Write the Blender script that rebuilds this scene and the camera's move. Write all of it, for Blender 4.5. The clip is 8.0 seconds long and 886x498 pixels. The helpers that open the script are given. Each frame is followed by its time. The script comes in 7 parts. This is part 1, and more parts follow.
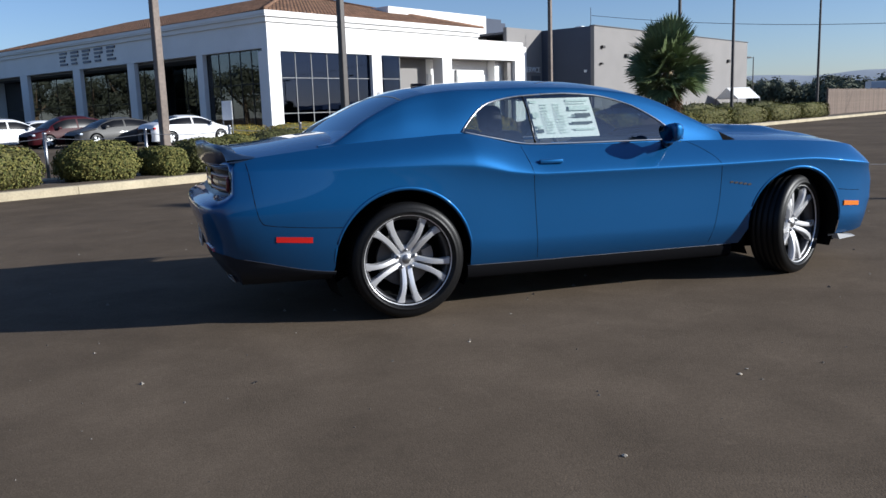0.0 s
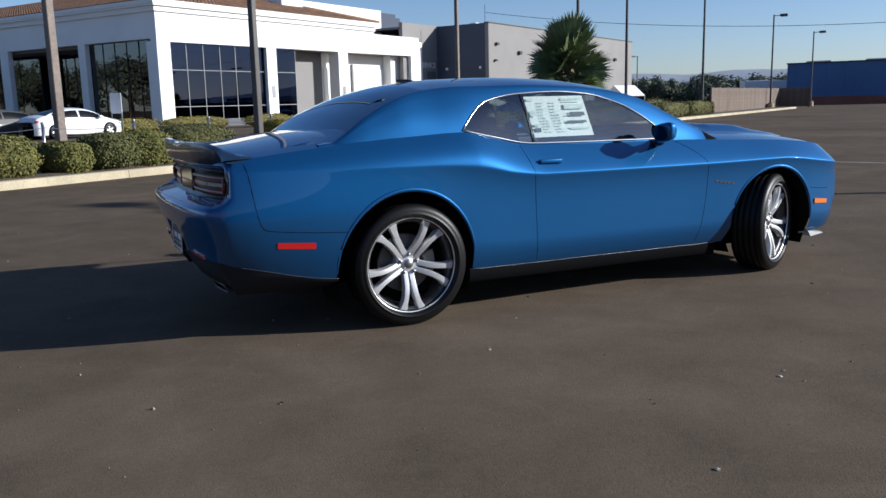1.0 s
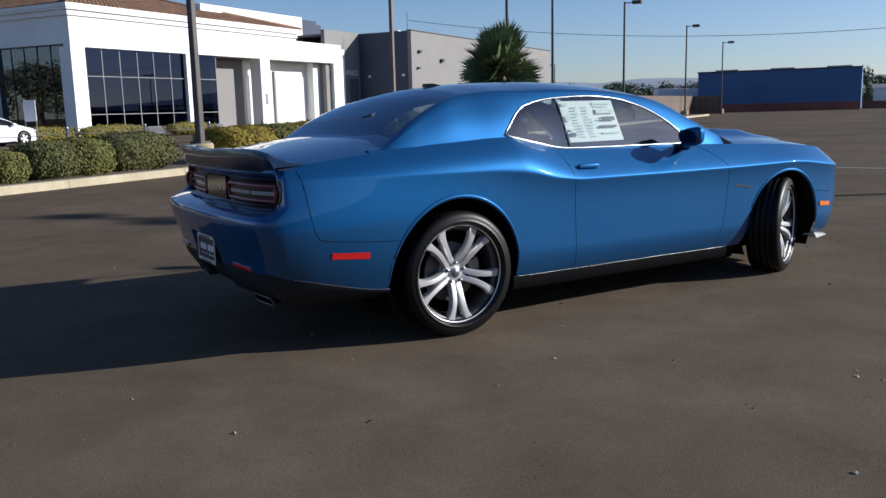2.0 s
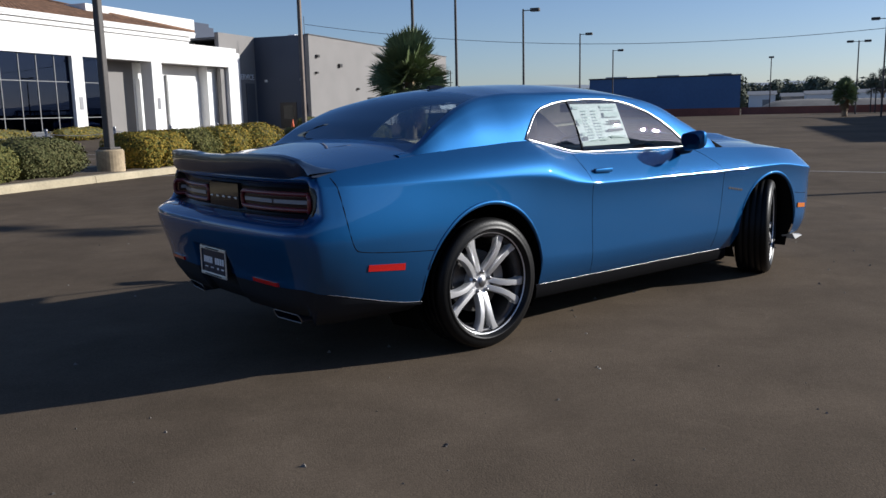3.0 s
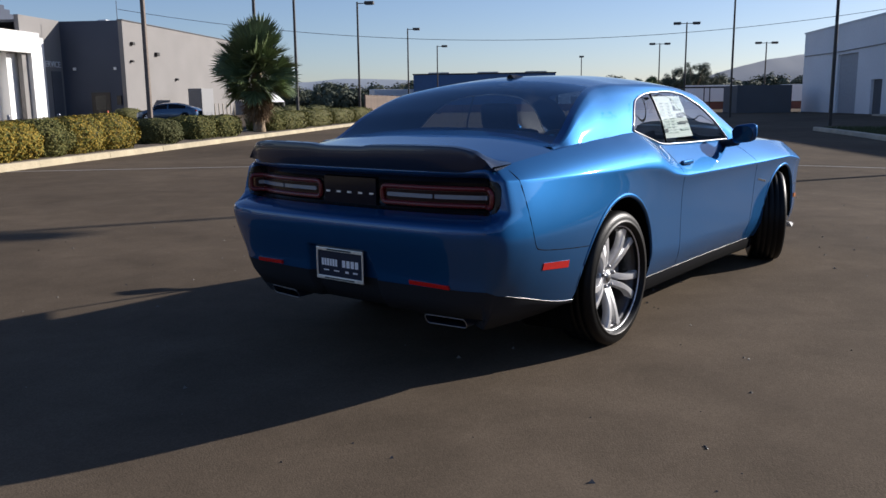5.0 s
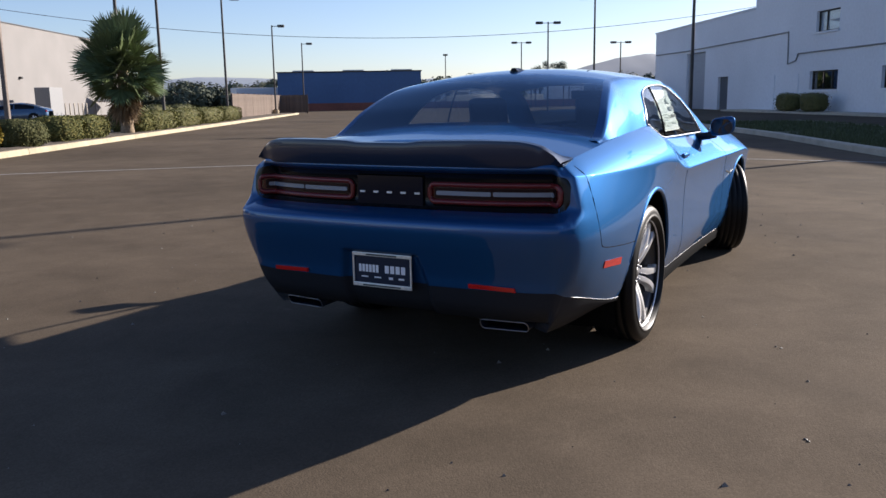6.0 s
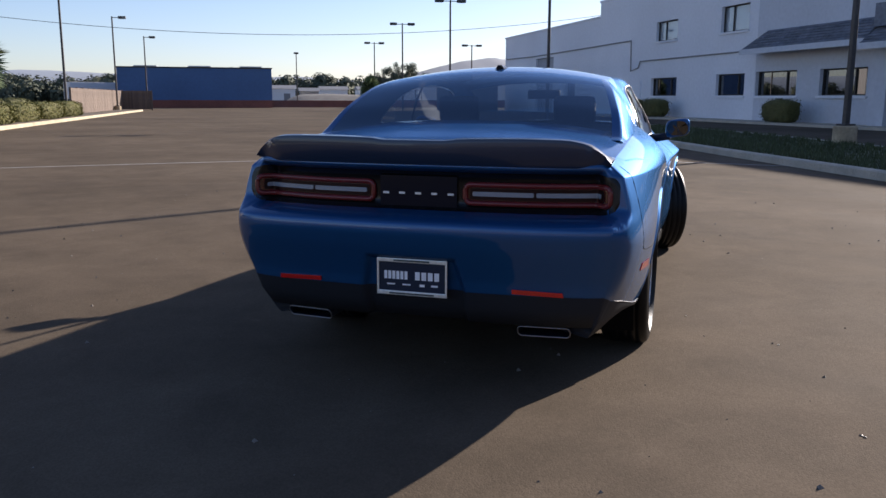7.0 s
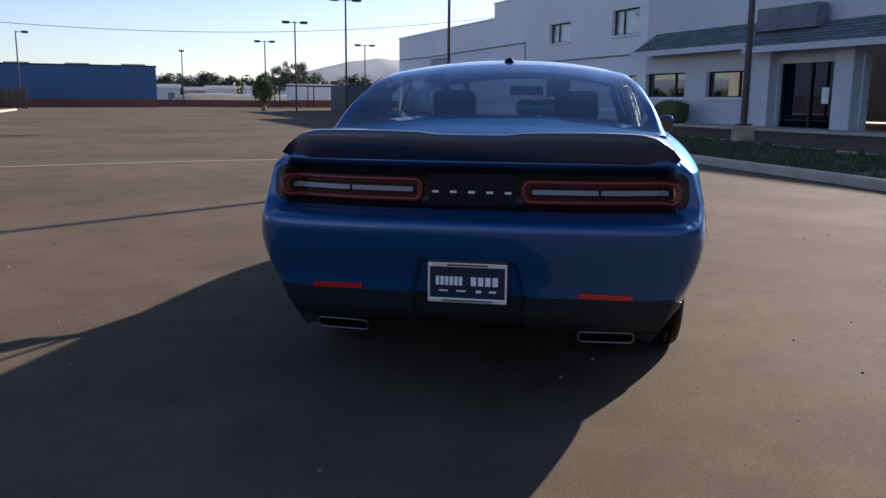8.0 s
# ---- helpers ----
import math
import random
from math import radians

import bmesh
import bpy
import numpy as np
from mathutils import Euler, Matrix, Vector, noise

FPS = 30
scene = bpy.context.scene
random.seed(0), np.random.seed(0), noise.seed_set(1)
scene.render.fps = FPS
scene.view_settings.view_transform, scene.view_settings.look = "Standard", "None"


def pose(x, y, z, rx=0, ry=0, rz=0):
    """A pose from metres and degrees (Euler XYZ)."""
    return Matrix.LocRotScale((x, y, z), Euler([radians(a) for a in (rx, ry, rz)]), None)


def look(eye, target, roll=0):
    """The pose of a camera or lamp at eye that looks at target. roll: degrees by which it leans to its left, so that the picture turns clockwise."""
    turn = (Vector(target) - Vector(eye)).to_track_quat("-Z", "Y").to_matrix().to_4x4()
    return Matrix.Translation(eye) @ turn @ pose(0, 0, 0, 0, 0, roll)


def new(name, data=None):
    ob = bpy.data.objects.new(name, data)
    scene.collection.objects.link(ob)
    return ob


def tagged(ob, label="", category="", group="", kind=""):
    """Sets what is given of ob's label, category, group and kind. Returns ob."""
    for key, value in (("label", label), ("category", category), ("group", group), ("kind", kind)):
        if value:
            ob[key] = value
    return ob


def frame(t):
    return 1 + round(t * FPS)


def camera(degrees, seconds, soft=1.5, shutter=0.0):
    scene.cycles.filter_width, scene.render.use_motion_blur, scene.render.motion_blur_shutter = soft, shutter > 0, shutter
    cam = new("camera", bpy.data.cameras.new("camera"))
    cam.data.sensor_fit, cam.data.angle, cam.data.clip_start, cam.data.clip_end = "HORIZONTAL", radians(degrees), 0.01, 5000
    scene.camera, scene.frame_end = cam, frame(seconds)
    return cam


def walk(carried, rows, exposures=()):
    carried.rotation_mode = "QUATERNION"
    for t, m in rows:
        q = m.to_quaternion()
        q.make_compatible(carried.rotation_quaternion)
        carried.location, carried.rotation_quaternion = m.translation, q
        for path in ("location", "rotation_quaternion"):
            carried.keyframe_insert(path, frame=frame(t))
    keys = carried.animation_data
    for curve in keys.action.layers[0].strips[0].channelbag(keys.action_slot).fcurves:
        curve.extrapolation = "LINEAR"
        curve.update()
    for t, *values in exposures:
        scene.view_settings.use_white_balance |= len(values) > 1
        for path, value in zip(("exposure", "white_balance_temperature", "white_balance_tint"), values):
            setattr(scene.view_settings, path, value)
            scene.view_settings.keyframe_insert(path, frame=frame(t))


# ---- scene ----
cam = camera(56.3, 8.0)
PATH = [
    (0, (-1.428, -5.733, 1.265), (-0.789, -3.867, 0.936), -1.9),
    (0.5, (-1.678, -5.498, 1.265), (-0.86, -3.703, 0.931), -0.9),
    (1, (-1.972, -5.268, 1.3), (-1.093, -3.506, 0.952), -1.4),
    (1.2, (-2.088, -5.16, 1.285), (-1.177, -3.415, 0.932), -1.2),
    (2.5, (-2.819, -4.521, 1.305), (-1.666, -2.918, 0.982), -1.7),
    (3, (-3.03, -4.18, 1.299), (-1.772, -2.66, 0.971), -1.3),
    (3.5, (-3.298, -3.861, 1.295), (-1.974, -2.399, 0.963), -0.6),
    (4, (-3.553, -3.538, 1.308), (-2.166, -2.138, 0.968), 0.1),
    (4.2, (-3.629, -3.38, 1.299), (-2.185, -2.039, 0.958), 0.3),
    (5.3, (-4.131, -2.578, 1.302), (-2.508, -1.462, 0.95), -1.1),
    (5.5, (-4.182, -2.4, 1.293), (-2.507, -1.365, 0.94), -1.3),
    (6, (-4.296, -1.978, 1.289), (-2.56, -1.052, 0.932), -0.9),
    (6.5, (-4.406, -1.585, 1.285), (-2.562, -0.896, 0.93), 0.2),
    (7, (-4.409, -1.155, 1.272), (-2.532, -0.564, 0.914), 0.2),
    (7.5, (-4.414, -0.768, 1.247), (-2.494, -0.337, 0.89), 0.9),
    (8, (-4.322, -0.447, 1.233), (-2.383, -0.111, 0.878), 0.5),
]
walk(cam, [(t, look(eye, target, roll)) for t, eye, target, roll in PATH],
     exposures=[(0.0, 0.60, 5300, 10), (1.2, 0.60, 5300, 10), (2.5, 0.45, 5450, 11), (3.5, 0.37, 5500, 11), (4.2, 0.46, 5600, 12), (5.5, 0.80, 5750, 14),
                (6.0, 1.05, 5850, 15), (7.0, 1.08, 5900, 17), (8.0, 1.12, 5900, 18)])

# ---- light ----
SUN_AZ, SUN_EL = radians(-28.4), radians(19.9)      # azimuth from +x towards +y
world = bpy.data.worlds.new("sky")
scene.world = world
world.use_nodes = True
wn = world.node_tree.nodes
sky = wn.new("ShaderNodeTexSky")
sky.sky_type = "NISHITA"
sky.sun_disc = False
sky.sun_elevation = SUN_EL
sky.sun_rotation = radians(90) - SUN_AZ
sky.air_density, sky.dust_density, sky.ozone_density = 0.85, 0.45, 2.0
wn["Background"].inputs["Strength"].default_value = 0.073
sky_tint = wn.new("ShaderNodeVectorMath")            # multiplies the whole sky by a tint that takes out some green
sky_tint.operation = "MULTIPLY"
sky_tint.inputs[1].default_value = (1.04, 0.972, 0.985)
world.node_tree.links.new(sky.outputs["Color"], sky_tint.inputs[0])
world.node_tree.links.new(sky_tint.outputs["Vector"], wn["Background"].inputs["Color"])
sun_dir = Vector((math.cos(SUN_AZ) * math.cos(SUN_EL), math.sin(SUN_AZ) * math.cos(SUN_EL), math.sin(SUN_EL)))
sun = new("sun", bpy.data.lights.new("sun", "SUN"))
sun.data.energy = 5.0
sun.data.angle = radians(0.55)
sun.data.color = (1.0, 0.88, 0.70)
sun.matrix_world = look(sun_dir * 50, (0, 0, 0))

# ---- materials ----
def mat(name, color, rough=0.6, metal=0.0, coat=0.0, grain=None, amount=0.25, bump=0.0, bump_scale=None, spec=0.5, patch=None, patch_amount=0.2, sheen=0.0, island=0.0, rand=0.0):
    """A procedural surface: colour varied by fine grain and by larger patches, with fine relief."""
    m = bpy.data.materials.new(name)
    m.use_nodes = True
    nt = m.node_tree
    b = nt.nodes["Principled BSDF"]
    b.inputs["Roughness"].default_value = rough
    b.inputs["Metallic"].default_value = metal
    b.inputs["Specular IOR Level"].default_value = spec
    if coat:
        b.inputs["Coat Weight"].default_value = coat
        b.inputs["Coat Roughness"].default_value = 0.03
    geo = nt.nodes.new("ShaderNodeTexCoord")
    col = None

    def vary(src, scale, amt, detail=4.0):
        n = nt.nodes.new("ShaderNodeTexNoise")
        n.inputs["Scale"].default_value = scale
        n.inputs["Detail"].default_value = detail
        nt.links.new(geo.outputs["Object"], n.inputs["Vector"])
        mr = nt.nodes.new("ShaderNodeMapRange")
        mr.inputs["From Min"].default_value, mr.inputs["From Max"].default_value = 0.3, 0.7
        mr.inputs["To Min"].default_value, mr.inputs["To Max"].default_value = 1 - amt, 1 + amt
        nt.links.new(n.outputs["Fac"], mr.inputs["Value"])
        return mr.outputs["Result"]

    def mul(a, f):
        mx = nt.nodes.new("ShaderNodeVectorMath")
        mx.operation = "SCALE"
        if a is None:
            mx.inputs[0].default_value = color
        else:
            nt.links.new(a, mx.inputs[0])
        nt.links.new(f, mx.inputs["Scale"])
        return mx.outputs["Vector"]

    if grain:
        col = mul(col, vary(None, grain, amount))
    if patch:
        col = mul(col, vary(None, patch, patch_amount, 3.0))
    for on, src, idx in ((island, "ShaderNodeNewGeometry", "Random Per Island"), (rand, "ShaderNodeObjectInfo", "Random")):
        if on:
            g = nt.nodes.new(src)
            mr = nt.nodes.new("ShaderNodeMapRange")
            mr.inputs["To Min"].default_value, mr.inputs["To Max"].default_value = 1 - on, 1 + on
            nt.links.new(g.outputs[idx], mr.inputs["Value"])
            col = mul(col, mr.outputs["Result"])
    if col is None:
        b.inputs["Base Color"].default_value = (*color, 1)
    else:
        nt.links.new(col, b.inputs["Base Color"])
    if bump:
        n = nt.nodes.new("ShaderNodeTexNoise")
        n.inputs["Scale"].default_value = bump_scale or grain or 50
        n.inputs["Detail"].default_value = 5
        nt.links.new(geo.outputs["Object"], n.inputs["Vector"])
        bp = nt.nodes.new("ShaderNodeBump")
        bp.inputs["Strength"].default_value = bump
        bp.inputs["Distance"].default_value = 0.01
        nt.links.new(n.outputs["Fac"], bp.inputs["Height"])
        nt.links.new(bp.outputs["Normal"], b.inputs["Normal"])
    return m


def glass_mat(name, tint, ior=1.5, rough=0.0, sheen=(1, 1, 1)):
    """A thin tinted pane: it lets tinted light through and mirrors by Fresnel."""
    m = bpy.data.materials.new(name)
    m.use_nodes = True
    nt = m.node_tree
    nt.nodes.remove(nt.nodes["Principled BSDF"])
    tr = nt.nodes.new("ShaderNodeBsdfTransparent")
    tr.inputs["Color"].default_value = (*tint, 1)
    gl = nt.nodes.new("ShaderNodeBsdfGlossy")
    gl.inputs["Roughness"].default_value = rough
    gl.inputs["Color"].default_value = (*sheen, 1)
    lw = nt.nodes.new("ShaderNodeLayerWeight")
    lw.inputs["Blend"].default_value = 0.5
    pw = nt.nodes.new("ShaderNodeMath")
    pw.operation = "POWER"
    pw.inputs[1].default_value = 5.0
    nt.links.new(lw.outputs["Facing"], pw.inputs[0])
    fr = nt.nodes.new("ShaderNodeMapRange")
    fr.inputs["To Min"].default_value = 2 * ((ior - 1) / (ior + 1)) ** 2
    fr.inputs["To Max"].default_value = 1.0
    nt.links.new(pw.outputs[0], fr.inputs["Value"])
    mx = nt.nodes.new("ShaderNodeMixShader")
    nt.links.new(fr.outputs["Result"], mx.inputs["Fac"])
    nt.links.new(tr.outputs["BSDF"], mx.inputs[1])
    nt.links.new(gl.outputs["BSDF"], mx.inputs[2])
    nt.links.new(mx.outputs["Shader"], nt.nodes["Material Output"].inputs["Surface"])
    return m


def leaf_mat(name, low, high):
    """Foliage whose leaves differ from one another between two colours."""
    m = mat(name, low, rough=0.8, spec=0.3)
    nt = m.node_tree
    g = nt.nodes.new("ShaderNodeNewGeometry")
    mx = nt.nodes.new("ShaderNodeMix")
    mx.data_type = "RGBA"
    mx.inputs[6].default_value = (*low, 1)
    mx.inputs[7].default_value = (*high, 1)
    nt.links.new(g.outputs["Random Per Island"], mx.inputs[0])
    nt.links.new(mx.outputs[2], nt.nodes["Principled BSDF"].inputs["Base Color"])
    return m


def asphalt_mat():
    m = mat("asphalt", (0.05, 0.046, 0.042), rough=0.95, spec=0.05)
    nt = m.node_tree
    b = nt.nodes["Principled BSDF"]
    tc = nt.nodes.new("ShaderNodeTexCoord")

    def noise_tex(scale, detail=6.0, rough=0.6, dist=0.0):
        n = nt.nodes.new("ShaderNodeTexNoise")
        n.inputs["Scale"].default_value = scale
        n.inputs["Detail"].default_value = detail
        n.inputs["Roughness"].default_value = rough
        n.inputs["Distortion"].default_value = dist
        nt.links.new(tc.outputs["Object"], n.inputs["Vector"])
        return n.outputs["Fac"]

    def ramp(src, lo, hi, a, c):
        r = nt.nodes.new("ShaderNodeMapRange")
        r.inputs["From Min"].default_value, r.inputs["From Max"].default_value = lo, hi
        r.inputs["To Min"].default_value, r.inputs["To Max"].default_value = a, c
        nt.links.new(src, r.inputs["Value"])
        return r.outputs["Result"]

    def math_node(op, a, c):
        n = nt.nodes.new("ShaderNodeMath")
        n.operation = op
        for i, v in enumerate((a, c)):
            if isinstance(v, (int, float)):
                n.inputs[i].default_value = v
            else:
                nt.links.new(v, n.inputs[i])
        return n.outputs[0]

    big = ramp(noise_tex(0.22, 4.0), 0.3, 0.7, 0.78, 1.25)
    mid = ramp(noise_tex(1.6, 6.0, 0.65, 0.4), 0.3, 0.7, 0.82, 1.2)
    vor = nt.nodes.new("ShaderNodeTexVoronoi")
    vor.inputs["Scale"].default_value = 130.0
    nt.links.new(tc.outputs["Object"], vor.inputs["Vector"])
    sep = nt.nodes.new("ShaderNodeSeparateColor")
    nt.links.new(vor.outputs["Color"], sep.inputs["Color"])
    stone = ramp(sep.outputs["Red"], 0.0, 1.0, 0.88, 1.12)
    light = ramp(noise_tex(2.4, 7.0, 0.7, 0.8), 0.62, 0.78, 0.0, 0.35)
    f = math_node("MULTIPLY", math_node("MULTIPLY", big, mid), stone)
    f = math_node("ADD", f, light)
    sc = nt.nodes.new("ShaderNodeVectorMath")
    sc.operation = "SCALE"
    sc.inputs[0].default_value = (0.106, 0.082, 0.058)
    nt.links.new(f, sc.inputs["Scale"])
    nt.links.new(sc.outputs["Vector"], b.inputs["Base Color"])
    nt.links.new(ramp(noise_tex(0.8, 4.0), 0.3, 0.7, 0.86, 1.0), b.inputs["Roughness"])
    h = math_node("ADD", math_node("MULTIPLY", vor.outputs["Distance"], -1.1), math_node("MULTIPLY", noise_tex(60.0, 8.0, 0.75), 0.7))
    h = math_node("MULTIPLY", h, ramp(noise_tex(1.1, 5.0, 0.6, 0.5), 0.38, 0.62, 0.35, 1.15))
    bp = nt.nodes.new("ShaderNodeBump")
    bp.inputs["Strength"].default_value = 0.13
    bp.inputs["Distance"].default_value = 0.012
    nt.links.new(h, bp.inputs["Height"])
    nt.links.new(bp.outputs["Normal"], b.inputs["Normal"])
    return m


ASPHALT = asphalt_mat()
PAINT = mat("blue_metallic_paint", (0.0125, 0.080, 0.225), rough=0.51, metal=0.66, coat=1.0, grain=900, amount=0.14, spec=0.3)
PAINT.node_tree.nodes["Principled BSDF"].inputs["Specular Tint"].default_value = (0.32, 0.60, 0.95, 1)
BADGE = mat("bright_badge", (0.72, 0.73, 0.74), rough=0.35, metal=0.3, grain=200, amount=0.05)
BLACK_GLOSS = mat("black_gloss", (0.005, 0.005, 0.006), rough=0.24, spec=0.3)
BRIDGE_GLOSS = mat("bridge_gloss", (0.006, 0.009, 0.018), rough=0.10, spec=0.18, grain=200, amount=0.05)
VALANCE = mat("valance_grey", (0.019, 0.022, 0.029), rough=0.6, spec=0.2, grain=300, amount=0.2)
SILL_BLACK = mat("sill_black", (0.006, 0.006, 0.007), rough=0.92, spec=0.03, grain=300, amount=0.2)
LAMP_DEEP = mat("lamp_deep_red", (0.016, 0.004, 0.005), rough=0.3, spec=0.2, grain=60, amount=0.1)
LAMP_RED = mat("lamp_red", (0.15, 0.012, 0.012), rough=0.35, coat=0.2, grain=200, amount=0.15)
GREY_PLASTIC = mat("grey_plastic", (0.22, 0.22, 0.22), rough=0.6, grain=100, amount=0.1)
SPOILER_BLACK = mat("spoiler_black", (0.010, 0.022, 0.052), rough=0.36, spec=0.4, coat=0.5, grain=300, amount=0.15)
BLACK_SATIN = mat("black_satin", (0.012, 0.021, 0.045), rough=0.34, spec=0.3, grain=300, amount=0.2)
BLACK_PLASTIC = mat("black_plastic", (0.016, 0.016, 0.017), rough=0.6, grain=400, amount=0.25, bump=0.05)
DARK_VOID = mat("dark_liner", (0.005, 0.005, 0.005), rough=0.9, spec=0.05, grain=60, amount=0.3)
RUBBER = mat("tyre_rubber", (0.006, 0.006, 0.0065), rough=0.42, spec=0.22, grain=120, amount=0.3, bump=0.08)
ALLOY = mat("machined_alloy", (0.74, 0.74, 0.75), rough=0.34, metal=0.62, grain=200, amount=0.06)
BARREL = mat("dark_barrel_alloy", (0.07, 0.07, 0.075), rough=0.4, metal=0.8, grain=150, amount=0.15)
ALLOY_DARK = mat("grey_alloy", (0.30, 0.30, 0.31), rough=0.35, metal=0.9, grain=200, amount=0.1)
STEEL = mat("brake_steel", (0.16, 0.155, 0.15), rough=0.45, metal=0.9, grain=150, amount=0.2)
TRIM_METAL = mat("brushed_trim", (0.50, 0.50, 0.51), rough=0.3, metal=1.0, grain=80, amount=0.03)
RED_LENS = mat("red_lens", (0.55, 0.012, 0.010), rough=0.15, coat=0.8, grain=200, amount=0.15)
RED_DARK = mat("dark_red_lens", (0.07, 0.005, 0.005), rough=0.12, coat=0.8, grain=200, amount=0.15)
AMBER = mat("amber_lens", (0.75, 0.20, 0.02), rough=0.2, coat=0.6, grain=200, amount=0.1)
CLEAR_LENS = mat("clear_lens", (0.24, 0.275, 0.33), rough=0.3, metal=0.2, coat=0.4, grain=30, amount=0.03)
PAPER = mat("paper", (0.78, 0.83, 0.80), rough=0.7, grain=40, amount=0.04)
PRINT = mat("print_grey", (0.60, 0.69, 0.64), rough=0.7, grain=90, amount=0.2)
PRINT_DARK = mat("print_dark", (0.06, 0.08, 0.08), rough=0.7, grain=90, amount=0.2)
SEAT = mat("seat_cloth", (0.03, 0.03, 0.033), rough=0.85, grain=200, amount=0.3, bump=0.1)
CAR_GLASS = glass_mat("tinted_car_glass", (0.60, 0.66, 0.66), ior=1.75)
REAR_GLASS = glass_mat("dark_rear_glass", (0.56, 0.62, 0.68), ior=1.85, sheen=(0.62, 0.80, 1.0))
MIRROR = mat("mirror_glass", (0.14, 0.145, 0.16), rough=0.02, metal=1.0, grain=50, amount=0.02)
# darker, bluer copy of the grey stucco: shade put into the base colour
GREY_SHADE = mat("shaded_grey_stucco", (0.062, 0.074, 0.105), rough=0.88, grain=18, amount=0.06, patch=0.3, patch_amount=0.08, bump=0.15, bump_scale=50)
PALE_INK = mat("white_ink", (0.85, 0.86, 0.88), rough=0.5, grain=60, amount=0.05)
TURF = mat("turf_soil", (0.075, 0.078, 0.035), rough=0.95, grain=14, amount=0.35, patch=1.2, patch_amount=0.3, bump=0.4)
KERB_TAN = mat("kerb_concrete", (0.41, 0.35, 0.235), rough=0.88, grain=30, amount=0.12, patch=1.5, patch_amount=0.18, bump=0.25, bump_scale=60, rand=0.07)
FOOTING = mat("footing_concrete", (0.40, 0.315, 0.20), rough=0.88, grain=14, amount=0.16, patch=2.5, patch_amount=0.25, bump=0.25, bump_scale=60)
CONCRETE = mat("concrete", (0.45, 0.395, 0.31), rough=0.85, grain=30, amount=0.12, patch=1.5, patch_amount=0.15, bump=0.25, bump_scale=60, rand=0.05)
SOIL = mat("bark_soil", (0.10, 0.075, 0.05), rough=0.95, grain=25, amount=0.4, patch=2, bump=0.8, bump_scale=25)
STUCCO_WHITE = mat("white_stucco", (0.80, 0.79, 0.77), rough=0.85, grain=25, amount=0.03, patch=0.4, patch_amount=0.04, bump=0.15, bump_scale=60)
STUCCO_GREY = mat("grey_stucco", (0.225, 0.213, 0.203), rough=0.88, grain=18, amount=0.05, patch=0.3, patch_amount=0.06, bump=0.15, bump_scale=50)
DARK_GREY = mat("dark_grey_paint", (0.10, 0.105, 0.115), rough=0.8, grain=15, amount=0.08, patch=0.4, patch_amount=0.08)
TILE = mat("clay_tile", (0.185, 0.102, 0.058), rough=0.85, grain=8, amount=0.2, patch=0.8, patch_amount=0.2, island=0.25, rand=0.2)
SHOP_GLASS = glass_mat("shop_glass", (0.10, 0.12, 0.16), sheen=(0.24, 0.33, 0.62))
CLEAR_PANE = glass_mat("clear_window_glass", (0.88, 0.90, 0.92), ior=1.5)
HANGAR_GLASS = glass_mat("hangar_glass", (0.30, 0.33, 0.38), ior=2.0)
SIDE_GLASS = glass_mat("mirrored_shop_glass", (0.20, 0.23, 0.26), ior=1.55)
CABINET_GREY = mat("cabinet_grey", (0.24, 0.24, 0.24), rough=0.6, grain=8, amount=0.08)
METAL_DARK = mat("dark_bronze_metal", (0.035, 0.032, 0.03), rough=0.5, metal=0.4, grain=40, amount=0.2)
POLE_PAINT = mat("bronze_pole_paint", (0.055, 0.047, 0.042), rough=0.55, grain=12, amount=0.2, patch=1, patch_amount=0.15)
POLE_TAN = mat("weathered_brown_pole", (0.17, 0.135, 0.11), rough=0.7, grain=12, amount=0.2, patch=1, patch_amount=0.2)
WOOD_FENCE = mat("weathered_fence_wood", (0.136, 0.100, 0.076), rough=0.85, grain=14, amount=0.2, patch=1, patch_amount=0.15, rand=0.2, island=0.18)
BLUE_STEEL = mat("blue_wall_paint", (0.06, 0.13, 0.28), rough=0.65, grain=3, amount=0.06, patch=0.15, patch_amount=0.1)
RED_BROWN = mat("red_brown_block", (0.20, 0.075, 0.055), rough=0.85, grain=6, amount=0.15, patch=0.3)
WHITE_PAINT = mat("white_paint", (0.78, 0.78, 0.77), rough=0.6, grain=20, amount=0.05)
HANGAR_WHITE = mat("pale_hangar_paint", (0.72, 0.73, 0.76), rough=0.7, grain=5, amount=0.04, patch=0.15, patch_amount=0.06)
LINE_WHITE = mat("worn_line_paint", (0.34, 0.33, 0.31), rough=0.8, grain=35, amount=0.35)
LEAF = leaf_mat("hedge_leaf", (0.055, 0.070, 0.016), (0.185, 0.165, 0.042))
LEAF_GOLD = leaf_mat("golden_hedge_leaf", (0.095, 0.115, 0.018), (0.36, 0.235, 0.028))
LEAF_DARK = leaf_mat("dark_hedge_leaf", (0.06, 0.07, 0.02), (0.125, 0.12, 0.042))
TWIG = mat("hedge_twig", (0.095, 0.088, 0.026), rough=0.9, grain=20, amount=0.4)
PALM_LEAF = mat("palm_leaf", (0.135, 0.175, 0.075), rough=0.38, island=0.3)
PALM_DRY = mat("dry_palm_leaf", (0.20, 0.135, 0.07), rough=0.8, island=0.3)
PALM_TRUNK = mat("palm_trunk", (0.24, 0.18, 0.115), rough=0.9, grain=12, amount=0.35, bump=0.6, bump_scale=15)
TREE_FAR = mat("far_foliage", (0.085, 0.098, 0.062), rough=0.8, island=0.3)
GRASS = mat("lawn_grass", (0.062, 0.078, 0.026), rough=0.7, island=0.35)
